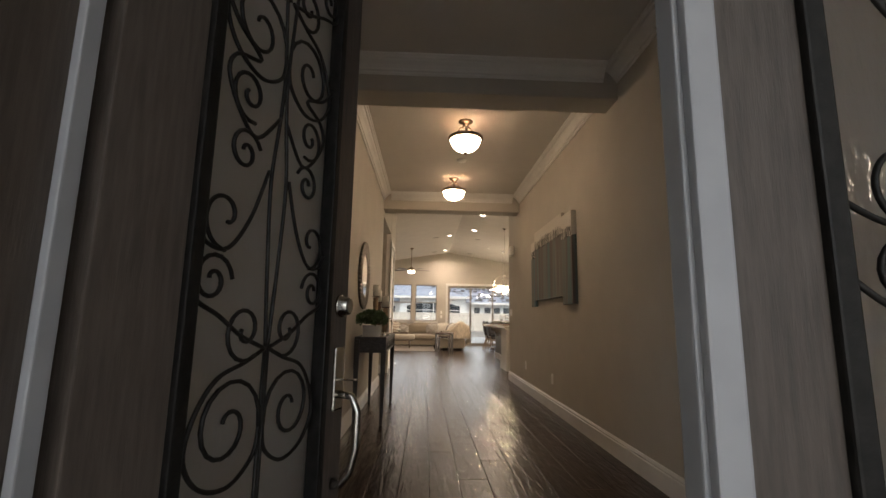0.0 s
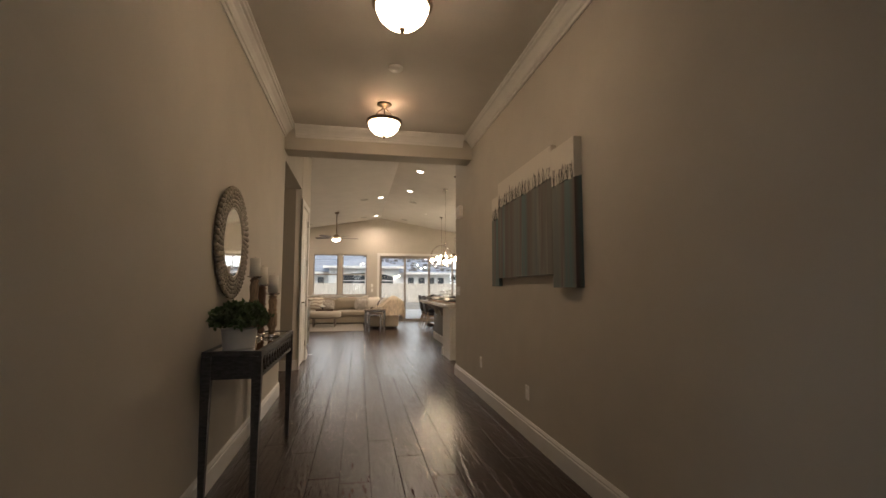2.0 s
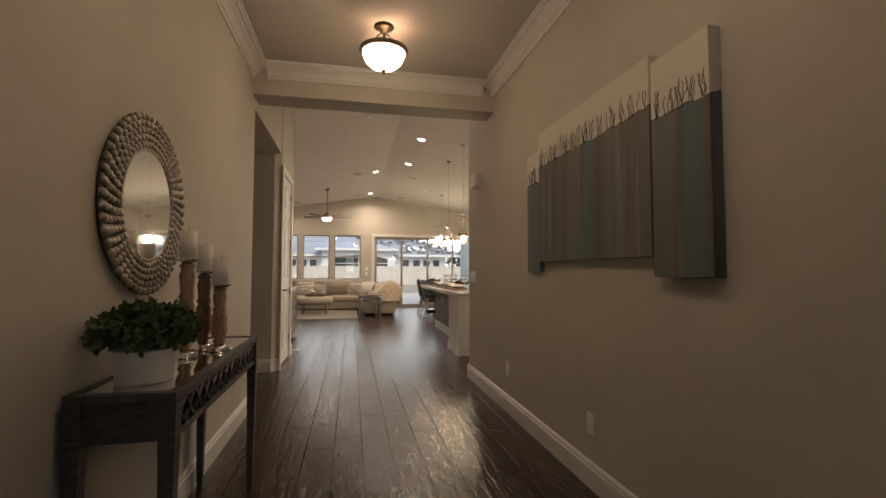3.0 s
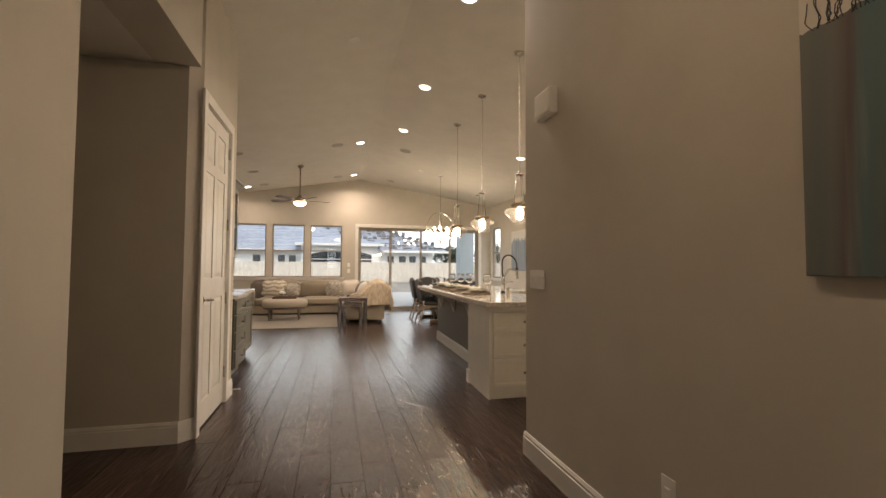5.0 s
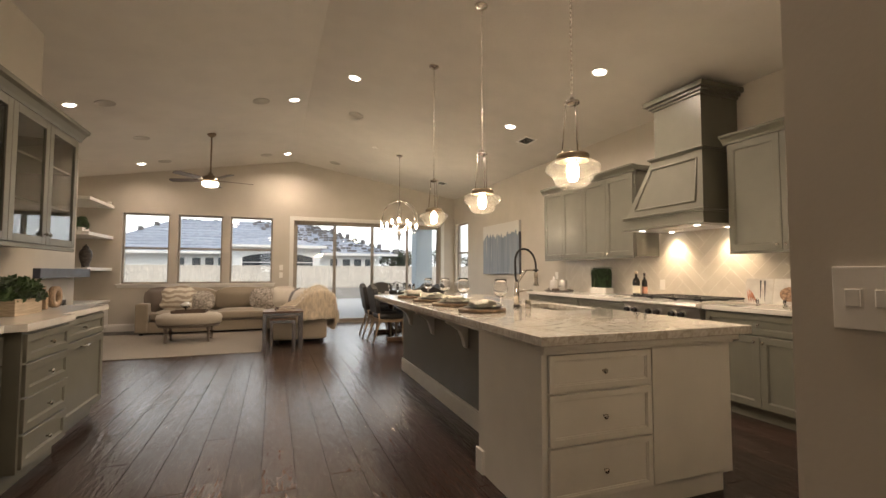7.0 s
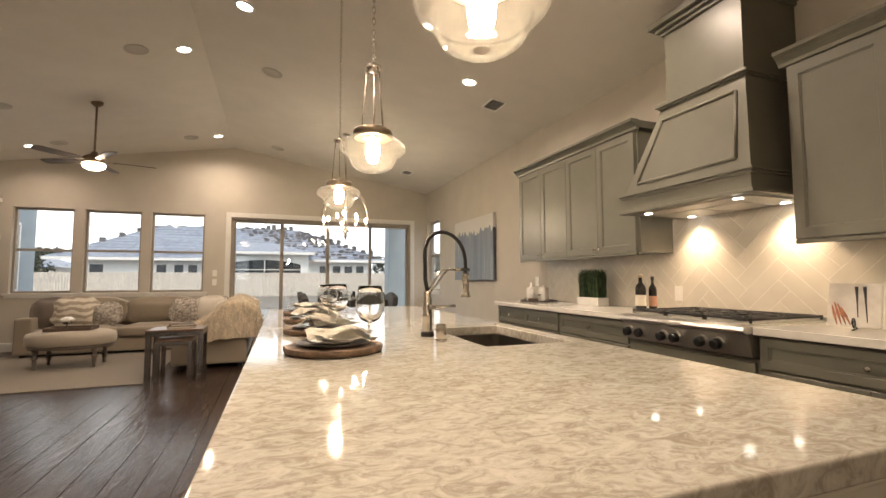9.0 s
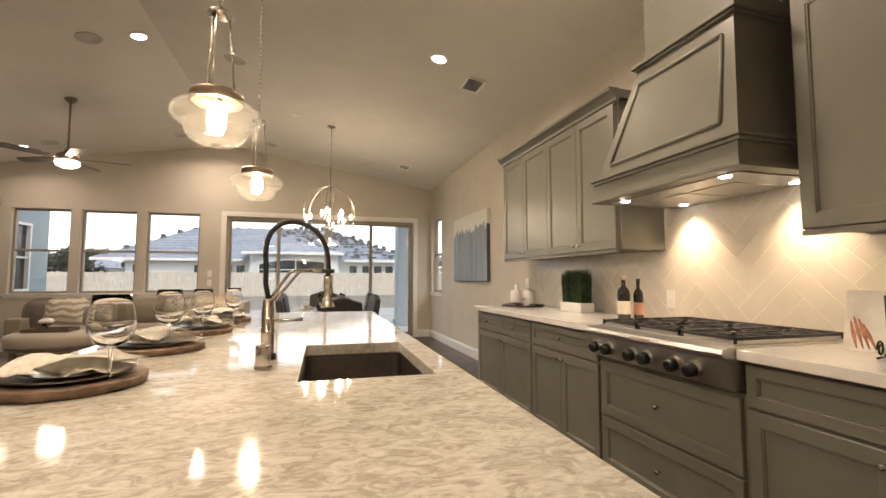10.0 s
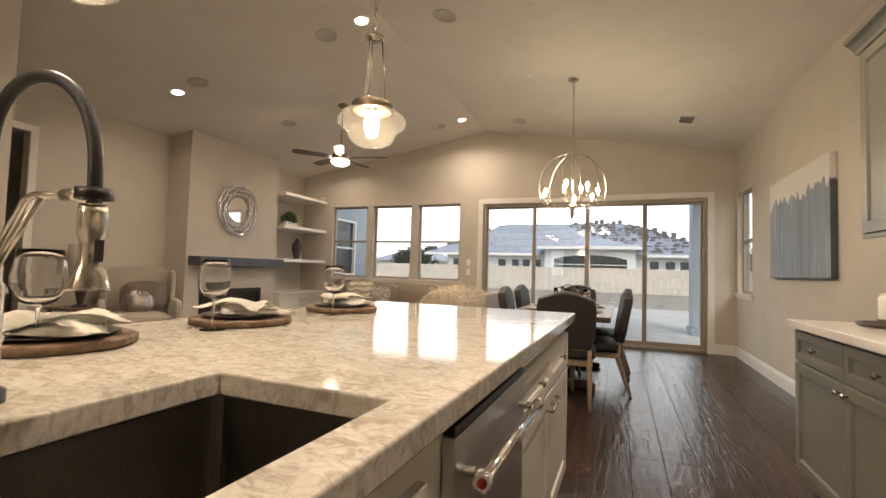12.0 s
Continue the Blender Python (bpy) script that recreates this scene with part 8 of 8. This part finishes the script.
def sash_window(name, axis, a0, a1, z0, z1, face, out):
    """A two-sash window in an opening; face: the wall's inner face, out: towards the outside."""
    t = thing(name, (face, (a0 + a1) / 2, z0) if axis == "y" else ((a0 + a1) / 2, face, z0), "tan vinyl two-sash window with clear panes", "window", kind="structure")

    def b(p, q, s, u, d0, d1):
        lo, hi = sorted((face + out * d0, face + out * d1))
        return (lo, hi, p, q, s, u) if axis == "y" else (p, q, lo, hi, s, u)
    zm, f = z0 + (z1 - z0) * 0.505, 0.035
    part("window_frame", boxes(b(a0 + 0.001, a0 + f, z0 + 0.001, z1 - 0.001, 0.07, 0.13), b(a1 - f, a1 - 0.001, z0 + 0.001, z1 - 0.001, 0.07, 0.13), b(a0 + f, a1 - f, z0 + 0.001, z0 + f, 0.07, 0.13), b(a0 + f, a1 - f, z1 - f, z1 - 0.001, 0.07, 0.13)), M["vinyl"], t)
    part("meeting_rail", boxes(b(a0 + f, a1 - f, zm - 0.02, zm + 0.02, 0.075, 0.125)), M["vinyl"], t)
    for p, q in ((z0 + f, zm - 0.02), (zm + 0.02, z1 - f)):
        g = part("pane", boxes(b(a0 + f - 0.004, a1 - f + 0.004, p - 0.004, q + 0.004, 0.098, 0.102)), M["glass"], t)
        g.visible_shadow = False


for _i, (_a, _b) in enumerate(WINDOWS):
    sash_window("window_%d" % (_i + 1), "x", _a, _b, 0.955, 2.41, BACK, 1)
# The side room's window is out of view, added to let daylight in.
sash_window("window_7", "y", 1.3, 2.5, 0.9, 2.3, -4.08, -1)
sash_window("window_6", "y", 3.3, 4.9, 0.9, 2.3, 6.08, 1)
sash_window("window_4", "y", 17.36, 18.14, 0.94, 2.43, RIGHT, 1)
S("window_sill", boxes((WINDOWS[0][0] - 0.07, WINDOWS[2][1] + 0.07, BACK - 0.035, BACK - 0.0005, 0.925, 0.953), (WINDOWS[0][0] - 0.05, WINDOWS[2][1] + 0.05, BACK - 0.018, BACK - 0.0005, 0.875, 0.9245), bevel=0.004), M["trim"])
S("window_sill", boxes((RIGHT - 0.035, RIGHT - 0.0005, 17.30, 18.19, 0.91, 0.938), (RIGHT - 0.016, RIGHT - 0.0005, 17.32, 18.17, 0.865, 0.9095), bevel=0.004), M["trim"])


def glass_doors():
    x0, x1, z1 = SLIDE[0], SLIDE[1], SLIDE[3]
    t = thing("window_5", ((x0 + x1) / 2, BACK + 0.08, 0), "four-panel tan sliding glass patio door, closed", "patio door", kind="structure")
    part("window_frame", boxes((x0 + 0.001, x0 + 0.05, BACK + 0.03, BACK + 0.14, 0.0, z1 - 0.001), (x1 - 0.05, x1 - 0.001, BACK + 0.03, BACK + 0.14, 0.0, z1 - 0.001), (x0 + 0.05, x1 - 0.05, BACK + 0.03, BACK + 0.14, z1 - 0.05, z1 - 0.001), (x0 + 0.05, x1 - 0.05, BACK + 0.03, BACK + 0.14, 0.0, 0.03)), M["vinyl"], t)
    edges = (x0 + 0.05, 1.96, 2.86, 3.75, x1 - 0.05)
    for i, (a, b) in enumerate(zip(edges, edges[1:])):
        d = BACK + (0.05 if i in (1, 2) else 0.09)
        s = 0.035
        f = part("sash", boxes((a, a + s, d, d + 0.035, 0.031, z1 - 0.051), (b - s, b, d, d + 0.035, 0.031, z1 - 0.051), (a + s, b - s, d, d + 0.035, 0.031, 0.10), (a + s, b - s, d, d + 0.035, z1 - 0.09, z1 - 0.051), bevel=0.003), M["vinyl"], t)
        g = part("pane", boxes((a + s - 0.004, b - s + 0.004, d + 0.016, d + 0.02, 0.096, z1 - 0.086)), M["glass"], f)
        g.visible_shadow = False
    for x in (2.83, 2.89):
        part("pull", boxes((x - 0.008, x + 0.008, BACK + 0.03, BACK + 0.049, 0.95, 1.15), bevel=0.004), M["vinyl"], t)
    c = 0.09
    S("door_trim", boxes((x0 - c, x0, BACK - 0.02, BACK - 0.0005, 0, z1 + c), (x1, x1 + c, BACK - 0.02, BACK - 0.0005, 0, z1 + c), (x0, x1, BACK - 0.02, BACK - 0.0005, z1, z1 + c), bevel=0.004), M["trim"])


glass_doors()

# ---- outside ----
def sky_backdrop():
    """A plain bright overcast sky, far behind the houses."""
    bm = bmesh.new()
    rows = [[bm.verts.new((600 * math.cos(a), 20 + 600 * math.sin(a), z)) for a in [2 * math.pi * i / 40 for i in range(41)]] for z in (-2, 420)]
    for i in range(40):
        bm.faces.new((rows[0][i], rows[0][i + 1], rows[1][i + 1], rows[1][i]))
    S("backdrop", bm, glow("overcast_white", (0.93, 0.97, 1.0), 1.15))


sky_backdrop()
S("porch", boxes((-4, 6, -6, DOOR_Y - 0.151, -0.06, -0.012)), M["concrete"])
# Unseen roof and side walls, added to keep skylight off the entry door.
solid("porch_roof", boxes((-1.7, 2.7, -2.4, DOOR_Y - 0.145, 3.0, 3.1)), M["stucco"], kind="structure")
S("porch_wall", boxes((-0.84, -0.64, -2.3, DOOR_Y - 0.1405, -0.012, 3.0), (2.4, 2.6, -2.3, DOOR_Y - 0.1405, -0.012, 3.0)), M["stucco"])
S("ground", boxes((-900, 900, -900, 1500, -0.6, -0.10)), M["asphalt"])
S("patio", boxes((-7, 14, BACK + 0.151, 28.2, -0.12, -0.03)), M["concrete"])
_p = bpy.data.objects["patio"]
for _x in range(-6, 14, 3):
    _bm = box(bmesh.new(), _x, _x + 0.02, BACK + 0.2, 28.2, -0.0299, -0.0285)
    _ob = new("joint", mesh_of(_bm, "joint", M["asphalt"]))
    _ob.parent = _p
_t = thing("house_wing", (-3.9, 19.8, -0.03), "blue-grey stucco wing wall with a window beside the patio", "house wing")
part("wall", boxes((-4.8, -3.06, 18.42, 18.95, -0.03, 3.2), (-4.8, -3.06, 20.35, 21.0, -0.03, 3.2), (-4.8, -3.06, 18.95, 20.35, -0.03, 0.95), (-4.8, -3.06, 18.95, 20.35, 2.35, 3.2), (-4.8, -3.2, 18.95, 20.35, 0.95, 2.35)), M["bluestucco"], _t)
_w = part("window", boxes((-3.16, -3.04, 18.951, 19.0, 0.951, 2.349), (-3.16, -3.04, 20.30, 20.349, 0.951, 2.349), (-3.16, -3.04, 19.0, 20.30, 0.951, 1.0), (-3.16, -3.04, 19.0, 20.30, 2.30, 2.349), (-3.16, -3.06, 19.0, 20.30, 1.62, 1.66)), M["plasticwhite"], _t)
part("pane", boxes((-3.12, -3.115, 19.0, 20.30, 1.0, 2.30)), M["darkwindow"], _w)
_t = thing("patio_post", (5.0, 21.0, -0.03), "square blue-grey stucco patio post", "post")
part("shaft", boxes((4.76, 5.28, 20.75, 21.27, 0.12, 2.9), bevel=0.01), M["bluestucco"], _t)
part("foot", boxes((4.72, 5.32, 20.71, 21.31, -0.03, 0.12), bevel=0.01), M["bluestucco"], _t)
_t = thing("patio_beam", (5.0, 19.6, 2.9), "blue-grey stucco beam from the house to the post", "beam")
part("beam", boxes((4.80, 5.24, BACK + 0.151, 21.3, 2.901, 3.25)), M["bluestucco"], _t)


def fence(y, x0, x1, h):
    t = thing("board_fence", ((x0 + x1) / 2, y, -0.1), "weathered pale wooden board fence across the yard", "fence")
    rnd = random.Random(4)
    bm = bmesh.new()
    x = x0
    while x < x1:
        w = 0.15
        dz, dy = rnd.uniform(-0.015, 0.015), rnd.uniform(-0.008, 0.008)
        box(bm, x, x + w - 0.01, y + dy, y + 0.02 + dy, -0.1, h + dz)
        x += w
    tagged(part("boards", bm, M["fence"], t), kind="stuff")
    for z in (0.25, h - 0.25):
        part("rail", boxes((x0, x1, y + 0.03, y + 0.07, z, z + 0.09)), M["fence"], t)
    for i in range(int((x1 - x0) / 2.4)):
        part("post", boxes((x0 + i * 2.4, x0 + i * 2.4 + 0.09, y + 0.03, y + 0.12, -0.1, h + 0.02)), M["fence"], t)


fence(45.0, -38.0, 36.0, 1.68)


def hip(bm, x0, x1, y0, y1, z0, z1, ridge, ridge_end=None):
    v = [bm.verts.new(p) for p in ((x0, y0, z0), (x1, y0, z0), (x1, y1, z0), (x0, y1, z0), (x0 + ridge, (y0 + y1) / 2, z1), (x1 - (ridge_end or ridge), (y0 + y1) / 2, z1))]
    for f in ((0, 1, 5, 4), (1, 2, 5), (2, 3, 4, 5), (3, 0, 4), (3, 2, 1, 0)):
        bm.faces.new([v[i] for i in f])
    return bm


def far_house():
    """A low house whose roof is being tiled: x0 to x1 along the eaves, the ridge behind."""
    x0, x1, y0, y1, z0, z1, rl, rr = -14.8, 12.3, 51.2, 67.0, 2.95, 6.45, 6.1, 8.6
    ym = (y0 + y1) / 2
    rnd = random.Random(12)
    t = thing("neighbour_house", (-1, 57, -0.1), "white stucco house with a hipped roof being tiled", "house")
    part("wall", boxes((-12.6, 10.6, 52.0, 66.0, -0.1, 2.96), (-2.75, 4.6, 50.0, 51.999, -0.1, 3.46)), M["stucco"], t)
    roof = part("roof", hip(bmesh.new(), x0, x1, y0, y1, z0, z1, rl, rr), M["roof"], t, "blue-grey underlay on the hipped roof")

    def slope(k):
        """Left end, right end, y and z of the front slope at a share k of its rise."""
        return x0 + rl * k, x1 - rr * k, y0 + (ym - y0) * k, z0 + (z1 - z0) * k
    # lapped strips of underlay, each cut into a few lengths
    for i in range(12):
        a, b = slope(i / 12), slope((i + 1.25) / 12 if i < 11 else 1)
        x = a[0] + 0.15
        while x < a[1] - 0.3:
            w = rnd.uniform(2.2, 5.0)
            xe = min(x + w, a[1] - 0.15)
            lo = (max(x, a[0] + 0.1), min(xe, a[1] - 0.1))
            hi = (max(x, b[0] + 0.1), min(xe, b[1] - 0.1))
            if hi[1] - hi[0] > 0.3:
                lift = rnd.uniform(0.015, 0.06)
                bm = bmesh.new()
                v = [bm.verts.new(p) for p in ((lo[0], a[2], a[3] + lift + 0.05), (lo[1], a[2], a[3] + lift + 0.05), (hi[1], b[2], b[3] + lift), (hi[0], b[2], b[3] + lift), (lo[0], a[2], a[3]), (lo[1], a[2], a[3]))]
                bm.faces.new(v[:4])
                bm.faces.new((v[4], v[5], v[1], v[0]))
                part("underlay_strip", bm, M["roof"], roof)
            x = xe + 0.02
    part("porch_roof", hip(bmesh.new(), -3.3, 5.1, 49.2, 57.0, 3.5, 4.55, 3.4), M["roof"], t)
    part("fascia", boxes((x0, -3.4, y0 - 0.1, y0 - 0.001, z0 - 0.20, z0 + 0.03), (5.2, x1, y0 - 0.1, y0 - 0.001, z0 - 0.20, z0 + 0.03), (-3.3, 5.1, 49.1, 49.199, 3.30, 3.53)), M["trim"], t)
    for x, w in ((-12.0, 0.9), (-7.4, 0.7), (-6.1, 0.66), (-5.07, 0.66), (-4.05, 0.66), (5.75, 0.68), (6.95, 0.72), (8.05, 0.72), (9.15, 0.72)):
        f = part("window", boxes((x - 0.06, x + w + 0.06, 51.93, 51.999, 1.44, 2.48)), M["trim"], t)
        part("pane", boxes((x, x + w, 51.90, 51.929, 1.5, 2.42)), M["darkwindow"], f)
    f = part("arched_window", boxes((-2.1, 4.1, 49.93, 49.999, 1.35, 2.98)), M["trim"], t)
    bm = bmesh.new()
    prism(bm, [(-1.95, 1.4), (3.95, 1.4), (3.95, 2.45), (3.1, 2.68), (1.9, 2.82), (1.0, 2.85), (0.1, 2.82), (-1.1, 2.68), (-1.95, 2.45)], "y", 49.90, 49.929)
    f = part("pane", bm, M["darkwindow"], f)
    part("mullion", boxes((0.96, 1.04, 49.87, 49.899, 1.4, 2.84), (-1.95, 0.96, 49.87, 49.899, 1.98, 2.04), (1.04, 3.95, 49.87, 49.899, 1.98, 2.04)), M["trim"], t)
    # stacks of tiles on the right half, and along the left hip
    bm = bmesh.new()

    def stack(x, y, z, n):
        for k in range(n):
            dx = rnd.uniform(-0.05, 0.05)
            box(bm, x + dx, x + dx + 0.42, y - 0.18, y + 0.2, z + 0.02 + 0.10 * k, z + 0.10 + 0.10 * k)
    for j in range(12):
        a = slope((j + 0.6) / 12)
        x = a[0] if j > 9 else max(a[0], 5.4 - 0.72 * j + rnd.uniform(-0.5, 0.5))
        x = max(x, -1.2 + rnd.uniform(-0.4, 0.4))
        while x < a[1] - 0.3:
            if rnd.random() < (0.88 if j > 3 else 0.6):
                stack(x, a[2], a[3], rnd.choice((1, 1, 2, 2, 3)))
            x += rnd.uniform(0.44, 0.62)
    for i in range(12):
        a = slope(i / 12)
        stack(a[1] - 0.35, a[2], a[3], rnd.choice((2, 3, 4, 5)))
        if i % 2:
            stack(a[0] + 0.05, a[2], a[3], rnd.choice((2, 3, 4)))
    for i in range(22):
        if i > 13 or rnd.random() < 0.3:
            stack(x0 + rl + (x1 - rr - x0 - rl) * i / 22, ym, z1, rnd.choice((1, 2, 3, 4, 5)) if i > 13 else 1)
    tagged(part("tile_stack", bm, M["rooftile"], t, "loose stacks of grey roof tiles"), kind="stuff")


far_house()


def tree(x, y, h, spread, seed):
    rnd = random.Random(seed)
    t = thing("tree", (x, y, -0.1), "dark leafy tree beyond the fence", "tree", "trees beyond the fence", local=True)
    bm = bmesh.new()
    tube(bm, [(0, 0, 0), (0.1, 0, h * 0.3), (0.05, 0.1, h * 0.6), (0.1, 0, h * 0.85)], [0.25, 0.2, 0.12, 0.04], 8)
    ends = []
    for k in range(9):
        a, z = rnd.uniform(0, 6.28), h * rnd.uniform(0.3, 0.75)
        e = Vector((spread * 0.7 * math.cos(a), spread * 0.7 * math.sin(a), z + h * 0.2))
        tube(bm, [(0.05, 0, z), e * 0.55 + Vector((0, 0, z * 0.4)), e], [0.09, 0.05, 0.02], 6)
        ends.append(e)
    part("trunk", bm, M["sofafoot"], t)
    bm = bmesh.new()
    ends += [Vector((rnd.gauss(0, 0.4) * spread, rnd.gauss(0, 0.4) * spread, h * rnd.uniform(0.5, 1.0))) for _ in range(12)]
    for e in ends:
        for _ in range(110):
            p = e + Vector((rnd.gauss(0, 0.3), rnd.gauss(0, 0.3), rnd.gauss(0, 0.24))) * spread * 0.55
            d = Vector((rnd.gauss(0, 1), rnd.gauss(0, 1), rnd.gauss(0, 1))).normalized()
            s = d.orthogonal().normalized()
            k = rnd.uniform(0.12, 0.26)
            bm.faces.new([bm.verts.new(q) for q in (p, p + (d + s) * k * 0.5, p + d * k * 1.2, p + (d - s) * k * 0.5)])
    part("crown", bm, M["foliage"], t)


for _x, _y, _h, _s, _k in ((-21.5, 66, 4.6, 2.0, 1), (-26.0, 70, 4.0, 2.4, 2), (-18.5, 74, 3.8, 2.0, 3), (-33, 66, 5.0, 2.6, 4), (15.5, 66, 4.0, 2.2, 5), (19, 70, 4.2, 2.6, 6), (24, 68, 4.4, 2.6, 7), (-38, 64, 6.5, 3.2, 8), (30, 72, 4.6, 2.6, 9)):
    tree(_x, _y, _h, _s, _k)
_t = thing("neighbour_house", (-30, 78, -0.1), "distant grey house behind the trees", "house")
part("wall", boxes((-36, -24, 78, 88, -0.1, 2.7)), M["stucco"], _t)
part("roof", hip(bmesh.new(), -37, -23, 77, 89, 2.7, 4.8, 5.0), M["roof"], _t)

# ---- floor boards ----
def plank_material():
    m = material("hand_scraped_dark_oak", (0.043, 0.026, 0.0205), 0.23, vary=0.20, scale=9, stretch=(5, 0.5, 1), second=(0.024, 0.015, 0.012), second_scale=0.8, per_piece=0.26, spec=0.25)
    t = m.node_tree
    n, link = t.nodes, t.links.new
    co = n.new("ShaderNodeNewGeometry")
    mp = n.new("ShaderNodeMapping")
    mp.inputs["Scale"].default_value = (1.0, 0.16, 1)
    link(co.outputs["Position"], mp.inputs["Vector"])
    g = n.new("ShaderNodeTexNoise")
    g.inputs["Scale"].default_value, g.inputs["Detail"].default_value, g.inputs["Distortion"].default_value = 24, 3, 0.8
    link(mp.outputs["Vector"], g.inputs["Vector"])
    bp = n.new("ShaderNodeBump")
    bp.inputs["Strength"].default_value, bp.inputs["Distance"].default_value = 1.0, 0.007
    link(g.outputs["Fac"], bp.inputs["Height"])
    link(bp.outputs["Normal"], n["Principled BSDF"].inputs["Normal"])
    return m


M["plank"] = plank_material()
floor_ob = S("floor", boxes((LEFT, RIGHT, DOOR_Y - 0.1, BACK, -0.0155, -0.011)), M["floorbase"])


def floor_planks():
    W, G = 0.192, 0.0028
    rnd = random.Random(7)
    shared = {}
    far = bmesh.new()
    count = 0
    x = HL - W * 14
    while x < RIGHT:
        in_hall = HL - 0.02 < x + W and x < HR + 0.3
        y = (DOOR_Y - 0.1) if in_hall else 7.2
        first = True
        while y < BACK:
            length = rnd.choice((1.05, 1.35, 1.65, 1.95))
            if first:
                length *= rnd.uniform(0.35, 1.0)
                first = False
            y1 = min(y + length, BACK)
            near = in_hall or (-1.4 < x < 2.1 and y < 15.0) or (3.0 < x < 4.4 and y > 8)
            a, b = max(x, LEFT) + G / 2, min(x + W, RIGHT) - G / 2
            dx, dy = b - a, y1 - y - G
            if dx > 0.02 and dy > 0.05:
                dims = (-dx / 2, dx / 2, -dy / 2, dy / 2, -0.011, 0.0)
                if near and count < 300:
                    key = (round(dx, 3), round(dy, 2))
                    if key not in shared:
                        shared[key] = mesh_of(box(bmesh.new(), *dims, bevel=0.0022), "plank", M["plank"])
                    ob = new("plank", shared[key])
                    ob.parent = floor_ob
                    ob.location = ((a + b) / 2, y + (y1 - y) / 2, rnd.uniform(-0.0008, 0))
                    count += 1
                else:
                    box(far, a, b, y + G / 2, y1 - G / 2, -0.011, rnd.uniform(-0.0008, 0))
            y = y1
        x += W
    ob = new("plank_field", mesh_of(far, "plank_field", M["plank"]))
    ob.parent = floor_ob
    tagged(ob, kind="stuff")


floor_planks()
